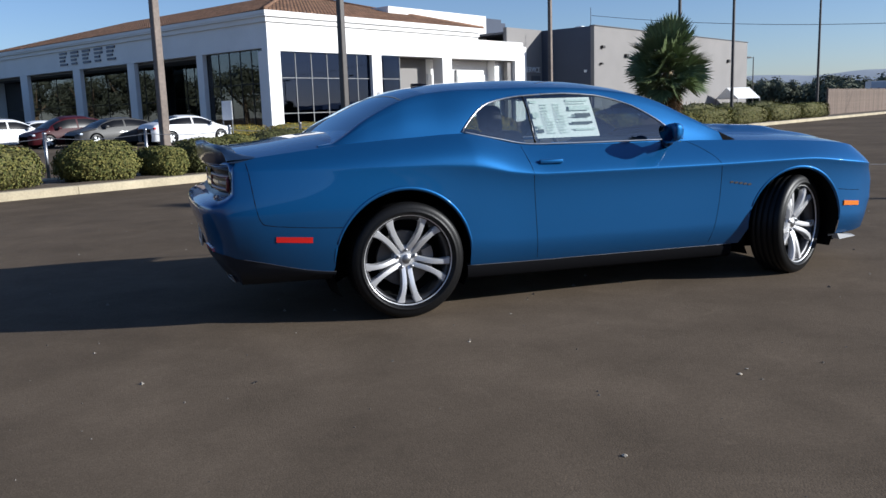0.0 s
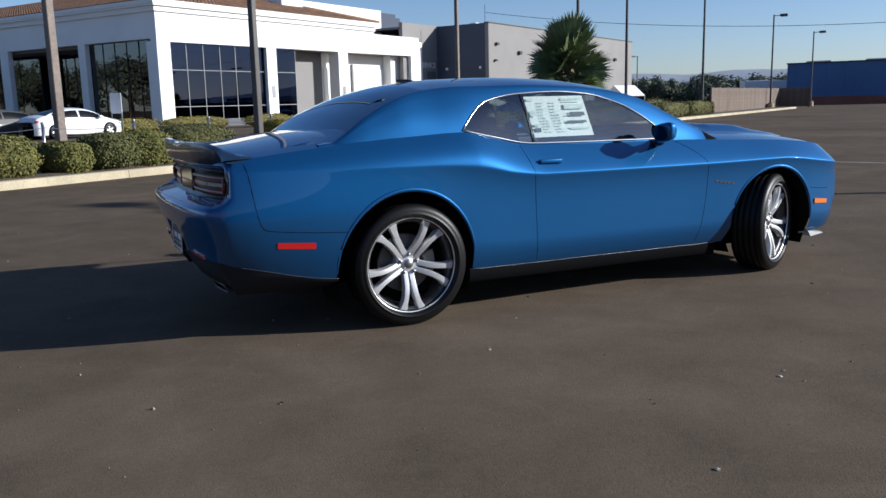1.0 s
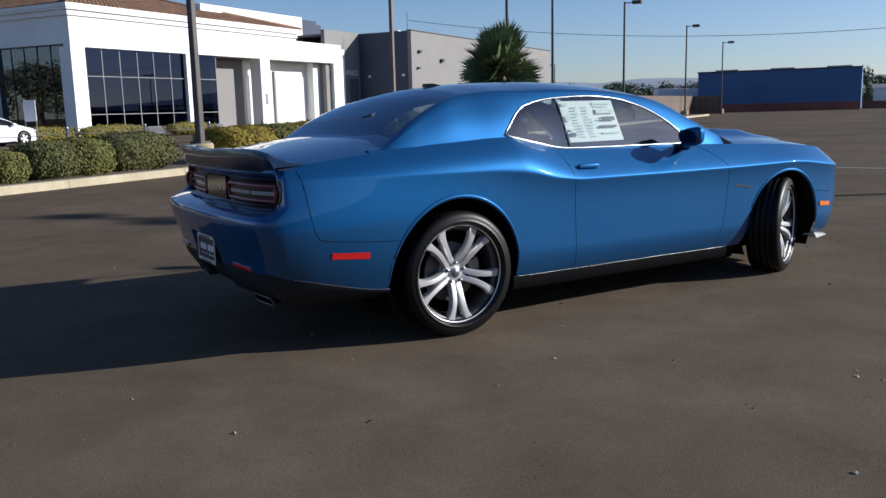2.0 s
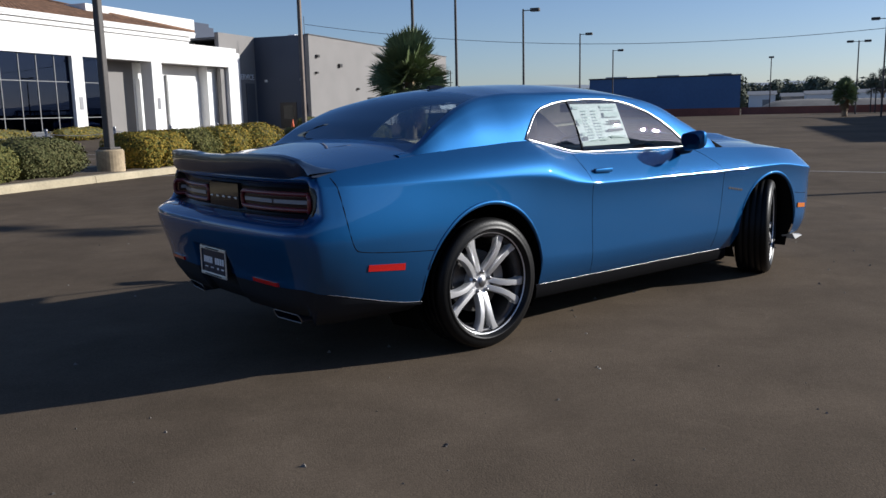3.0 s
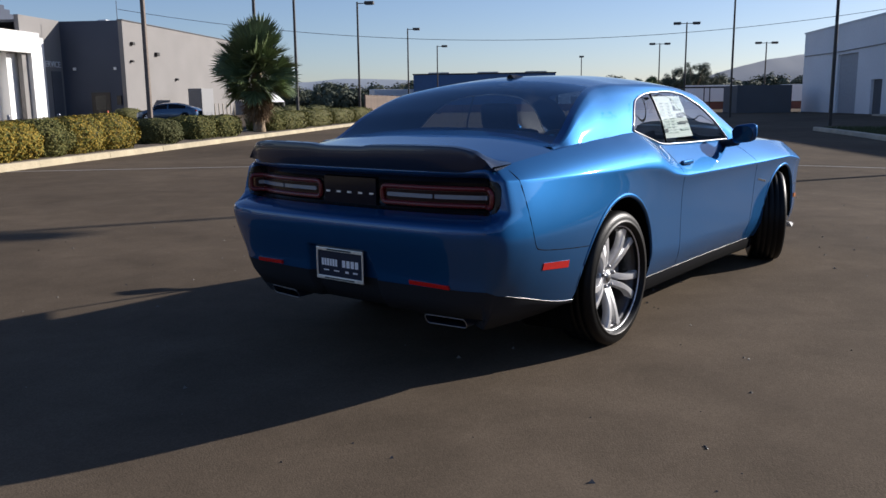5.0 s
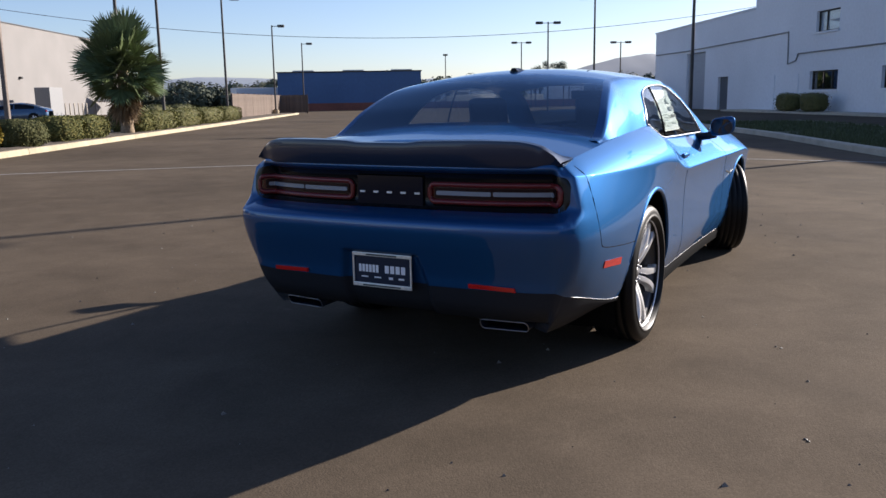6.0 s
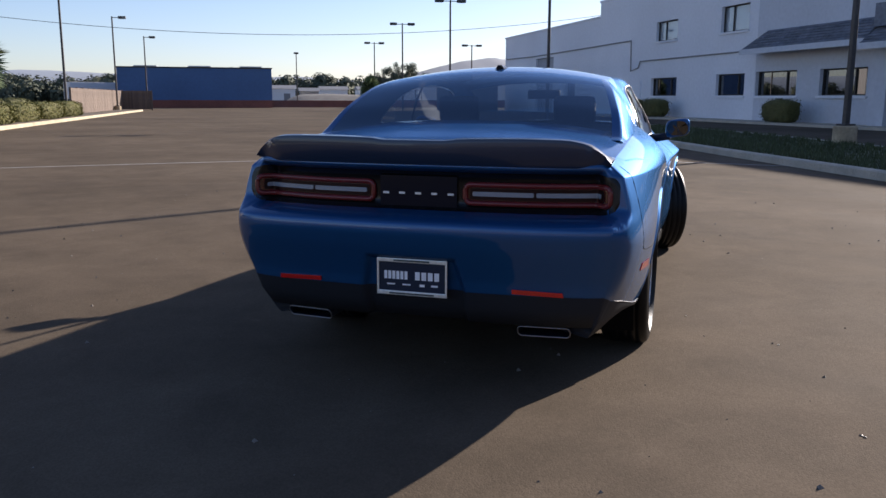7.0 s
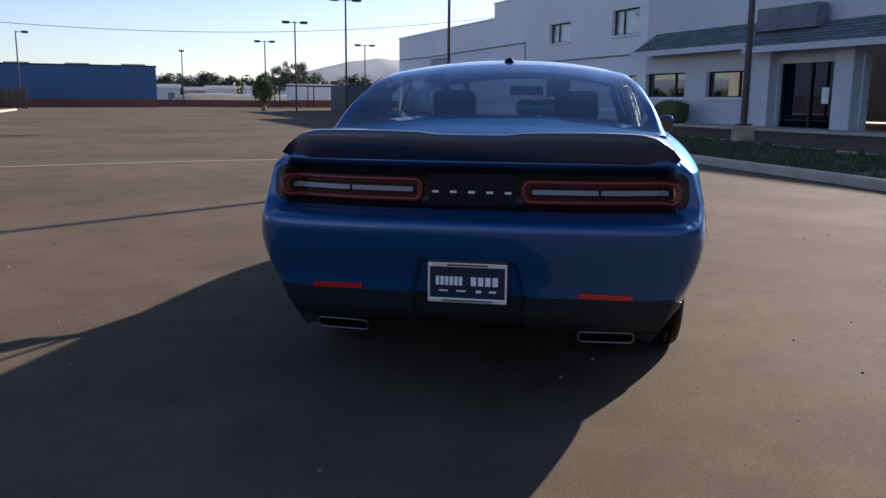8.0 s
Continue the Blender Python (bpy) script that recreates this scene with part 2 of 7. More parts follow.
RED_PAINT = mat("red_car_paint", (0.040, 0.004, 0.007), rough=0.5, spec=0.2, coat=0.1, grain=500, amount=0.05)
GREY_PAINT = mat("grey_car_paint", (0.06, 0.058, 0.056), rough=0.5, spec=0.3, coat=0.1, grain=500, amount=0.05)
WHITE_CAR = mat("white_car_paint", (0.70, 0.70, 0.71), rough=0.4, coat=0.25, grain=500, amount=0.03)
BLUE_CAR = mat("slate_blue_car_paint", (0.045, 0.095, 0.17), rough=0.3, metal=0.5, coat=1.0, grain=500, amount=0.05)
ORANGE = mat("orange_plastic", (0.75, 0.12, 0.02), rough=0.5, grain=30, amount=0.08)
BRASS_FRAME = mat("plate_frame_chrome", (0.80, 0.79, 0.74), rough=0.3, metal=0.5, grain=60, amount=0.1)
SIGN_BLUE = mat("letter_steel_blue", (0.03, 0.04, 0.09), rough=0.4, metal=0.3, grain=20, amount=0.05)

# ---- builders ----
def thing(name, label, category, at=(0, 0, 0), rz=0.0, group="", kind=""):
    ob = new(name)
    ob.empty_display_size = 0.2
    ob.matrix_world = pose(*at, 0, 0, rz)
    return tagged(ob, label, category, group, kind)


def make(name, verts, faces, material, parent=None, label="", smooth=False, normals=None, m=None):
    me = bpy.data.meshes.new(name)
    me.from_pydata([tuple(v) for v in verts], [], [tuple(f) for f in faces])
    me.materials.append(material)
    if smooth:
        me.polygons.foreach_set("use_smooth", [True] * len(me.polygons))
    me.update()
    if normals is not None:
        me.normals_split_custom_set_from_vertices([tuple(n) for n in normals])
    ob = new(name, me)
    if parent is not None:
        ob.parent = parent
    if m is not None:
        ob.matrix_basis = m
    if label:
        tagged(ob, label)
    return ob


def part(name, bm, material, parent=None, label="", smooth=False, m=None):
    me = bpy.data.meshes.new(name)
    bm.to_mesh(me)
    bm.free()
    me.materials.append(material)
    if smooth:
        me.polygons.foreach_set("use_smooth", [True] * len(me.polygons))
    ob = new(name, me)
    if parent is not None:
        ob.parent = parent
    if m is not None:
        ob.matrix_basis = m
    if label:
        tagged(ob, label)
    return ob


def box_bm(x0, x1, y0, y1, z0, z1, bevel=0.0, bm=None):
    own = bmesh.new()
    bmesh.ops.create_cube(own, size=1.0)
    for v in own.verts:
        v.co = Vector((x0 + (v.co.x + 0.5) * (x1 - x0), y0 + (v.co.y + 0.5) * (y1 - y0), z0 + (v.co.z + 0.5) * (z1 - z0)))
    if bevel:
        bmesh.ops.bevel(own, geom=own.edges[:], offset=bevel, segments=2, affect="EDGES", profile=0.6)
    if bm is None:
        return own
    me = bpy.data.meshes.new("tmp")
    own.to_mesh(me)
    own.free()
    bm.from_mesh(me)
    bpy.data.meshes.remove(me)
    return bm


def box(name, x0, x1, y0, y1, z0, z1, material, parent=None, label="", bevel=0.0):
    return part(name, box_bm(x0, x1, y0, y1, z0, z1, bevel), material, parent, label)


def tube(points, r, sides=8, closed=False, caps=True):
    """verts and faces of a tube along points; r is one radius or one for each point."""
    pts = [Vector(p) for p in points]
    n = len(pts)
    rs = r if isinstance(r, (list, tuple)) else [r] * n
    verts, faces = [], []
    up = Vector((0, 0, 1))
    for i, p in enumerate(pts):
        a = pts[i - 1] if (i or closed) else p
        b = pts[(i + 1) % n] if (i < n - 1 or closed) else p
        d = (b - a).normalized()
        ref = up if abs(d.z) < 0.95 else Vector((1, 0, 0))
        u = d.cross(ref).normalized()
        w = u.cross(d)
        for k in range(sides):
            t = 2 * math.pi * k / sides
            verts.append(p + rs[i] * (math.cos(t) * u + math.sin(t) * w))
    for i in range(n if closed else n - 1):
        j = (i + 1) % n
        for k in range(sides):
            l = (k + 1) % sides
            faces.append((i * sides + k, i * sides + l, j * sides + l, j * sides + k))
    if caps and not closed:
        faces.append(tuple(range(sides - 1, -1, -1)))
        faces.append(tuple((n - 1) * sides + k for k in range(sides)))
    return verts, faces


def lathe(profile, sides=48, closed=False):
    """profile: (radius, y) pairs turned round the y axis."""
    verts, faces = [], []
    n = len(profile)
    for k in range(sides):
        t = 2 * math.pi * k / sides
        for r, y in profile:
            verts.append((r * math.cos(t), y, r * math.sin(t)))
    for k in range(sides):
        l = (k + 1) % sides
        for i in range(n if closed else n - 1):
            j = (i + 1) % n
            faces.append((k * n + i, k * n + j, l * n + j, l * n + i))
    return verts, faces


def join(*pairs):
    verts, faces = [], []
    for v, f in pairs:
        o = len(verts)
        verts += list(v)
        faces += [tuple(i + o for i in q) for q in f]
    return verts, faces


def hexa(corners8):
    """A block from 4 lower and 4 upper corners in the same turn."""
    return list(corners8), [(3, 2, 1, 0), (4, 5, 6, 7), (0, 1, 5, 4), (1, 2, 6, 5), (2, 3, 7, 6), (3, 0, 4, 7)]


def curve(xs, ys):
    """A smooth function through the stations."""
    xs, ys = list(xs), list(ys)
    n = len(xs)
    d = [(ys[i + 1] - ys[i]) / (xs[i + 1] - xs[i]) for i in range(n - 1)]
    t = [d[0]] + [0.0 if d[i - 1] * d[i] <= 0 else 2 * d[i - 1] * d[i] / (d[i - 1] + d[i]) for i in range(1, n - 1)] + [d[-1]]

    def f(x):
        if x <= xs[0]:
            return ys[0]
        if x >= xs[-1]:
            return ys[-1]
        i = 0
        while x > xs[i + 1]:
            i += 1
        h = xs[i + 1] - xs[i]
        s = (x - xs[i]) / h
        return ((1 + 2 * s) * (1 - s) ** 2 * ys[i] + s * (1 - s) ** 2 * h * t[i] + s * s * (3 - 2 * s) * ys[i + 1] + s * s * (s - 1) * h * t[i + 1])
    return f


def smooth01(a, b, x):
    s = min(1.0, max(0.0, (x - a) / (b - a)))
    return s * s * (3 - 2 * s)


def spline(points, n):
    """n points at even steps along a smooth line through the given points."""
    P = [Vector(p) for p in points]
    Q = [2 * P[0] - P[1]] + P + [2 * P[-1] - P[-2]]
    fine = []
    for i in range(1, len(Q) - 2):
        for k in range(24):
            s = k / 24
            a, b, c, d = Q[i - 1:i + 3]
            fine.append(0.5 * ((2 * b) + (c - a) * s + (2 * a - 5 * b + 4 * c - d) * s * s + (3 * b - a - 3 * c + d) * s ** 3))
    fine.append(P[-1])
    acc = [0.0]
    for a, b in zip(fine, fine[1:]):
        acc.append(acc[-1] + (b - a).length)
    out, j = [], 0
    for k in range(n):
        t = acc[-1] * k / (n - 1)
        while j < len(fine) - 2 and acc[j + 1] < t:
            j += 1
        s = (t - acc[j]) / max(1e-9, acc[j + 1] - acc[j])
        out.append(fine[j].lerp(fine[j + 1], min(1.0, s)))
    return out

# ---- ground and kerbs ----
LOT = 30.85                     # the place's grid, degrees from +x
U = Vector((math.cos(radians(LOT)), math.sin(radians(LOT)), 0))
V = Vector((-U.y, U.x, 0))


def W(a, b, z=0.0):
    return U * a + V * b + Vector((0, 0, z))


def at_grid(a, b, z=0.0, turn=0.0):
    p = W(a, b, z)
    return pose(p.x, p.y, p.z, 0, 0, LOT + turn)


def gthing(name, label, category, a=0.0, b=0.0, turn=0.0, group="", kind=""):
    ob = new(name)
    ob.empty_display_size = 0.2
    ob.matrix_world = at_grid(a, b, 0, turn)
    return tagged(ob, label, category, group, kind)


def quad_strip(name, left, right, z, material, label, category, thick=0.0):
    n = len(left)
    verts = [(*p[:2], z) for p in left] + [(*p[:2], z) for p in right]
    ob = make(name, verts, [(k, k + 1, n + k + 1, n + k) for k in range(n - 1)], material)
    return tagged(ob, label, category, kind="structure")


ground = make("ground", [(-900, -900, 0), (4000, -900, 0), (4000, 4000, 0), (-900, 4000, 0)], [(0, 1, 2, 3)], ASPHALT)
tagged(ground, "worn dark grey asphalt of a car park", "ground", kind="structure")

# kerb stones along the planted strip
kerb = gthing("kerb", "pale concrete kerb along the planted strip", "kerb", kind="structure")
KB = 10.39
prof = [(0.0, 0.0), (0.012, 0.125), (0.035, 0.15), (0.16, 0.155), (0.17, 0.0)]
kerb_mesh = bpy.data.meshes.new("kerb_stone")
L = 2.99
kv = [(x, y, z) for x in (0.0, L) for y, z in prof]
kerb_mesh.from_pydata(kv, [], [(k, k + 5, (k + 1) % 5 + 5, (k + 1) % 5) for k in range(5)] + [(4, 3, 2, 1, 0)[::-1], (5, 6, 7, 8, 9)[::-1]])
kerb_mesh.materials.append(KERB_TAN)
for k in range(-8, 26):
    s = new("kerb_stone", kerb_mesh)
    s.parent = kerb
    s.matrix_basis = pose(3.0 * k, KB + (0.003 if k % 3 else 0.0), 0.0)

bed = gthing("planting_bed", "bare brown soil under the clipped hedge", "planting bed", kind="structure")
rnd = random.Random(2)
bv, bf = [], []
na, nb = 180, 8
for i in range(na + 1):
    for j in range(nb + 1):
        edge = min(1.0, min(j, nb - j) / 1.5)
        bv.append((-24 + 102 * i / na, KB + 0.165 + 2.4 * j / nb, 0.125 + edge * rnd.uniform(-0.01, 0.035)))
for i in range(na):
    for j in range(nb):
        q = i * (nb + 1) + j
        bf.append((q, q + nb + 1, q + nb + 2, q + 1))
make("soil", bv, bf, SOIL, bed, smooth=True)

kerb2 = gthing("kerb_back", "concrete kerb behind the planted strip", "kerb", kind="structure")
for k in range(-8, 26):
    s = new("kerb_stone", kerb_mesh)
    s.parent = kerb2
    s.matrix_basis = pose(3.0 * k, KB + 2.56, 0.0)

# kerb and grass island towards the pale hangar
right_line = [W(a, b) for a, b in ((-9.0, -5.6), (0.0, -7.3), (5.0, -8.3), (10.0, -9.0), (14.0, -9.6), (20.0, -10.6), (26.0, -11.2), (31.0, -11.5))]
right_pts = spline([(p.x, p.y, 0) for p in right_line], 44)
rk = new("kerb_island")
tagged(rk, "grey concrete kerb round the grass island", "kerb", kind="structure")
for k in range(43):
    p, q = right_pts[k], right_pts[k + 1]
    d = (q - p)
    n = Vector((d.y, -d.x, 0)).normalized()
    e = p + d * 0.992
    pr = [(0.0, 0.0), (0.012, 0.125), (0.035, 0.15), (0.18, 0.155), (0.19, 0.0)]
    v = [tuple(c + n * y + Vector((0, 0, z))) for c in (p, e) for y, z in pr]
    make("kerb_stone", v, [(i, (i + 1) % 5, (i + 1) % 5 + 5, i + 5) for i in range(5)] + [(4, 3, 2, 1, 0), (5, 6, 7, 8, 9)], CONCRETE, rk)
inner = [p + Vector((d.y, -d.x, 0)).normalized() * 0.19 for p, d in zip(right_pts, [right_pts[min(k + 1, 43)] - right_pts[max(k - 1, 0)] for k in range(44)])]
outer = [p + Vector((d.y, -d.x, 0)).normalized() * (3.6 + 1.5 * k / 43) for k, (p, d) in enumerate(zip(right_pts, [right_pts[min(k + 1, 43)] - right_pts[max(k - 1, 0)] for k in range(44)]))]
quad_strip("grass_bed", inner, outer, 0.13, TURF, "dark turf of the grass island", "planting bed")
rk2 = new("kerb_island_back")
tagged(rk2, "grey concrete kerb behind the grass island", "kerb", kind="structure")
for k in range(43):
    p, e = outer[k], outer[k] + (outer[k + 1] - outer[k]) * 0.992
    d = (e - p)
    n = Vector((d.y, -d.x, 0)).normalized()
    v = [tuple(c + n * y + Vector((0, 0, z))) for c in (p, e) for y, z in ((0.0, 0.0), (0.0, 0.15), (0.15, 0.15), (0.17, 0.0))]
    make("kerb_stone", v, [(i, (i + 1) % 4, (i + 1) % 4 + 4, i + 4) for i in range(4)] + [(3, 2, 1, 0), (4, 5, 6, 7)], CONCRETE, rk2)

# blades of grass in tufts
rnd = random.Random(7)
gv, gf = [], []
for _ in range(26000):
    k = rnd.randrange(6, 42)
    p = inner[k].lerp(inner[k + 1], rnd.random()).lerp(outer[k], rnd.random() ** 1.3)
    if noise.noise(p * 0.7) < -0.38:
        continue
    h, w, t = rnd.uniform(0.05, 0.15), rnd.uniform(0.008, 0.018), rnd.uniform(0, 6.28)
    d = Vector((math.cos(t), math.sin(t), 0))
    lean = Vector((rnd.uniform(-0.06, 0.06), rnd.uniform(-0.06, 0.06), h))
    o = len(gv)
    base = Vector((p.x, p.y, 0.13))
    gv += [base - d * w, base + d * w, base + lean]
    gf.append((o, o + 1, o + 2))
tagged(make("grass", gv, gf, GRASS), "thin green grass on the island", "grass", kind="stuff")

# painted line across the asphalt
lp = spline([(3.2, 15.1, 0), (5.05, 13.4, 0), (8.35, 10.1, 0), (11.6, 6.1, 0), (13.2, 1.6, 0), (13.2, -1.2, 0), (12.9, -3.0, 0)], 60)
ll, lr = [], []
for k, p in enumerate(lp):
    d = lp[min(k + 1, 59)] - lp[max(k - 1, 0)]
    n = Vector((-d.y, d.x, 0)).normalized() * 0.045
    ll.append(p + n)
    lr.append(p - n)
quad_strip("painted_line", ll, lr, 0.004, LINE_WHITE, "thin worn pale line on the asphalt", "line")


def stripe(a0, b0, a1, b1, w=0.1):
    p, q = W(a0, b0), W(a1, b1)
    d = (q - p).normalized()
    n = Vector((-d.y, d.x, 0)) * w / 2
    quad_strip("parking_line", [p + n, q + n], [p - n, q - n], 0.004, LINE_WHITE, "worn white parking line on the asphalt", "line")


for k in range(7):
    stripe(9.0 + 2.8 * k, 15.6, 9.0 + 2.8 * k, 20.8)

# ---- showroom with clay-tile roof ----
show = gthing("showroom_building", "white stucco car showroom with a clay-tile roof and dark glass", "building")


def sbox(name, a0, a1, b0, b1, z0, z1, material=STUCCO_WHITE, parent=None, label="", bevel=0.0):
    return box(name, a0, a1, b0, b1, z0, z1, material, show if parent is None else parent, label, bevel)


# front towards the car park: fascia, parapet, columns, glazing
sbox("fascia", 33.1, 64.1, 42.60, 43.25, 5.78, 7.50)
sbox("fascia_end", 64.1, 64.9, 42.75, 50.0, 0.0, 7.15)
sbox("fascia_side", 33.1, 33.75, 43.25, 92.0, 5.98, 7.72)
for name, z0, z1, o in (("cornice", 7.72, 8.06, 0.16), ("cornice", 8.06, 8.42, 0.34)):
    sbox(name, 33.1 - o, 57.0, 42.6 - o, 43.4, z0, z1)
    sbox(name, 33.1 - o, 33.9, 43.4, 92.0, z0, z1)
sbox("fascia", 33.1, 57.0, 42.603, 43.25, 7.50, 7.72)
for a0, a1 in ((33.1, 34.2), (43.3, 44.35), (51.9, 53.15), (62.78, 64.08)):
    sbox("column", a0, a1, 42.62, 43.7, 0.0, 5.78)
for b0, b1 in ((50.4, 51.2), (60.1, 61.2), (69.3, 70.6), (79.9, 81.4)):
    sbox("column", 33.12, 33.5, b0, b1, 0.0, 5.98)
sbox("back_wall", 46.9, 64.1, 44.6, 44.9, 0.0, 5.78)
# side wall, and a thin sheet over the left back wall, grey instead of white
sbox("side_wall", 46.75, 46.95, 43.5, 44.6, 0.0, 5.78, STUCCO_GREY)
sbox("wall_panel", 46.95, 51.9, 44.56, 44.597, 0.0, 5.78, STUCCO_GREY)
sbox("service_door", 56.3, 60.6, 44.52, 44.597, 0.0, 4.5, WHITE_PAINT, label="white roll-up service door")
sbox("door_track", 55.95, 56.1, 44.4, 44.597, 0.0, 4.9, CABINET_GREY)
sbox("service_door", 52.1, 54.5, 44.52, 44.597, 0.0, 4.5, WHITE_PAINT, label="white steel door")
sbox("partition", 60.9, 62.75, 43.7, 44.597, 0.0, 5.78)
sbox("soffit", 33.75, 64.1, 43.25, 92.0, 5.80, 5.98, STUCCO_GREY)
sbox("inner_floor", 33.5, 64.0, 43.3, 92.0, 0.0, 0.12, CONCRETE)
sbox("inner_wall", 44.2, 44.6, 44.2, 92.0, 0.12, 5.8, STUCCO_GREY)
sbox("plinth", 34.2, 46.8, 42.66, 42.9, 0.0, 0.5, DARK_GREY)


def glazing(name, along, c0, c1, fixed, z0, z1, posts, rails, facing):
    """A glazed front with mullions; along 'a' or 'b'; each pane is a part."""
    def bx(nm, u0, u1, f0, f1, w0, w1, m_, parent):
        if along == "a":
            return box(nm, u0, u1, fixed + f0, fixed + f1, w0, w1, m_, parent)
        return box(nm, fixed + f0, fixed + f1, u0, u1, w0, w1, m_, parent)
    fr = bx("window", c0, c1, 0.05, 0.09, z0, z0 + 0.06, METAL_DARK, show)
    us = [c0] + posts + [c1]
    for u in us:
        bx("mullion", u - 0.025, u + 0.025, -0.02, 0.06, z0, z1, CABINET_GREY if facing else METAL_DARK, fr)
    zs = [z0] + rails + [z1]
    for z in zs:
        bx("rail", c0, c1, -0.012, 0.05, z - 0.022, z + 0.022, CABINET_GREY if facing else METAL_DARK, fr)
    for u0, u1 in zip(us, us[1:]):
        for w0, w1 in zip(zs, zs[1:]):
            pane = bx("pane", u0 + 0.03, u1 - 0.03, 0.018, 0.024, w0 + 0.03, w1 - 0.03, SHOP_GLASS if facing else SIDE_GLASS, fr)
    return fr


glazing("window", "a", 34.2, 43.46, 42.9, 0.5, 5.78, [35.75, 37.25, 38.8, 40.3, 41.9], [1.45, 3.95], True)
glazing("window", "a", 44.25, 46.75, 42.9, 0.5, 5.78, [], [1.45, 3.95], True)
glazing("window", "b", 43.75, 50.4, 33.5, 0.15, 5.95, [45.0, 46.3, 47.6, 48.9], [3.6], False)
glazing("window", "b", 51.4, 60.6, 37.0, 0.15, 5.8, [52.6, 53.8, 55.0, 56.2, 57.4, 58.6], [3.0], False)
glazing("window", "b", 60.6, 92.0, 36.0, 0.9, 5.8, [63.5, 66.5, 70.0, 73.0, 76.0, 80.0, 84.0, 88.0], [2.8], False)
sbox("plinth", 35.9, 36.2, 60.6, 92.0, 0.0, 0.9)
sbox("back_wall", 33.8, 64.9, 92.0, 92.4, 0.0, 8.0)
sbox("rear_wall", 64.0, 64.4, 50.0, 92.0, 0.0, 8.0)
sbox("flat_roof", 33.8, 64.5, 43.3, 92.0, 7.1, 7.4, STUCCO_GREY)
# two columns carry small grey notice plates
for a in (43.86, 52.5):
    sbox("notice_plate", a - 0.17, a + 0.17, 42.585, 42.62, 2.0, 2.9, ALLOY_DARK, label="small grey notice plate")

# hipped tile roof: rows of barrel tiles on each slope
def tile_slope(e0, e1, r0, r1, name, rise0=8.42, rise1=11.6):
    """eave from e0 to e1, ridge from r0 to r1 (a, b); barrels run up the slope."""
    e0, e1, r0, r1 = (Vector((*p, z)) for p, z in ((e0, rise0), (e1, rise0), (r0, rise1), (r1, rise1)))
    width = (e1 - e0).length
    n = int(width / 0.34)
    verts, faces = [], []
    dirn = (e1 - e0).normalized()
    up = ((r0 + r1) / 2 - (e0 + e1) / 2)
    up = (up - dirn * up.dot(dirn))
    slope = up.length
    upn = up.normalized()
    nrm = dirn.cross(upn).normalized()
    if nrm.z < 0:
        nrm = -nrm
    in0, in1 = (r0 - e0).dot(dirn), (e1 - r1).dot(dirn)
    courses = int(slope / 0.42)
    for k in range(n):
        u0 = width * (k + 0.5) / n
        lim = slope
        if in0 > 0 and u0 < in0:
            lim = slope * u0 / in0
        if in1 > 0 and width - u0 < in1:
            lim = slope * (width - u0) / in1
        for c in range(courses):
            s0, s1 = slope * c / courses, slope * (c + 1) / courses
            if s0 > lim:
                break
            s1 = min(s1, lim)
            o = len(verts)
            for s, lift, rr in ((s0, 0.055, 0.155), (s1 + 0.04, 0.015, 0.135)):
                for q in range(5):
                    t = math.pi * q / 4
                    verts.append(e0 + dirn * (u0 - rr * math.cos(t)) + upn * s + nrm * (lift + 0.09 * math.sin(t)))
            for q in range(4):
                faces.append((o + q, o + q + 1, o + 6 + q, o + 5 + q))
            faces.append((o + 4, o + 3, o + 2, o + 1, o))
    ob = make(name, verts, faces, TILE, show, "rows of brown clay barrel tiles", smooth=False)
    tagged(ob, kind="stuff")
    und = [e0, e1, r1, r0]
    make("roof_deck", [tuple(p) for p in und] + [tuple(p - Vector((0, 0, 0.2))) for p in und], [(0, 1, 2, 3), (7, 6, 5, 4), (0, 4, 5, 1), (1, 5, 6, 2), (2, 6, 7, 3), (3, 7, 4, 0)], TILE, show)
    return ob


tile_slope((32.75, 42.25), (57.4, 42.25), (44.5, 54.0), (46.0, 54.0), "tile_field")
tile_slope((32.75, 92.0), (32.75, 42.25), (44.5, 80.0), (44.5, 54.0), "tile_field")
tile_slope((57.4, 42.25), (57.4, 92.0), (46.0, 54.0), (46.0, 80.0), "tile_field")
v, f = tube([(32.75, 42.25, 8.5), (44.5, 54.0, 11.72)], 0.15, 8)
make("ridge_tiles", v, f, TILE, show, smooth=True)
v, f = tube([(57.4, 42.25, 8.5), (46.0, 54.0, 11.72)], 0.15, 8)
make("ridge_tiles", v, f, TILE, show, smooth=True)
sbox("eave_board", 32.70, 57.45, 42.20, 42.245, 8.20, 8.45)
sbox("eave_board", 32.70, 32.745, 42.25, 92.0, 8.20, 8.45)
sbox("parapet_block", 50.0, 64.1, 47.0, 60.0, 7.3, 10.4)
# plain bars in place of the maker's name
for k in range(5):
    b1 = 72.6 - 2.12 * k
    for z0, z1, cut in ((6.45, 6.62, 0.35 if k % 2 else 0.0), (6.78, 6.95, 0.45), (7.10, 7.27, 0.3 if k % 2 == 0 else 0.0), (7.42, 7.6, 0.0)):
        sbox("sign_bar", 33.0, 33.09, b1 - 1.35 + cut, b1, z0, z1, SIGN_BLUE)

# ---- grey building beyond it ----
grey = gthing("grey_building", "plain grey stucco commercial building with a flat roof", "building")


def gbox(name, a0, a1, b0, b1, z0, z1, material=STUCCO_GREY, label="", bevel=0.0):
    return box(name, a0, a1, b0, b1, z0, z1, material, grey, label, bevel)


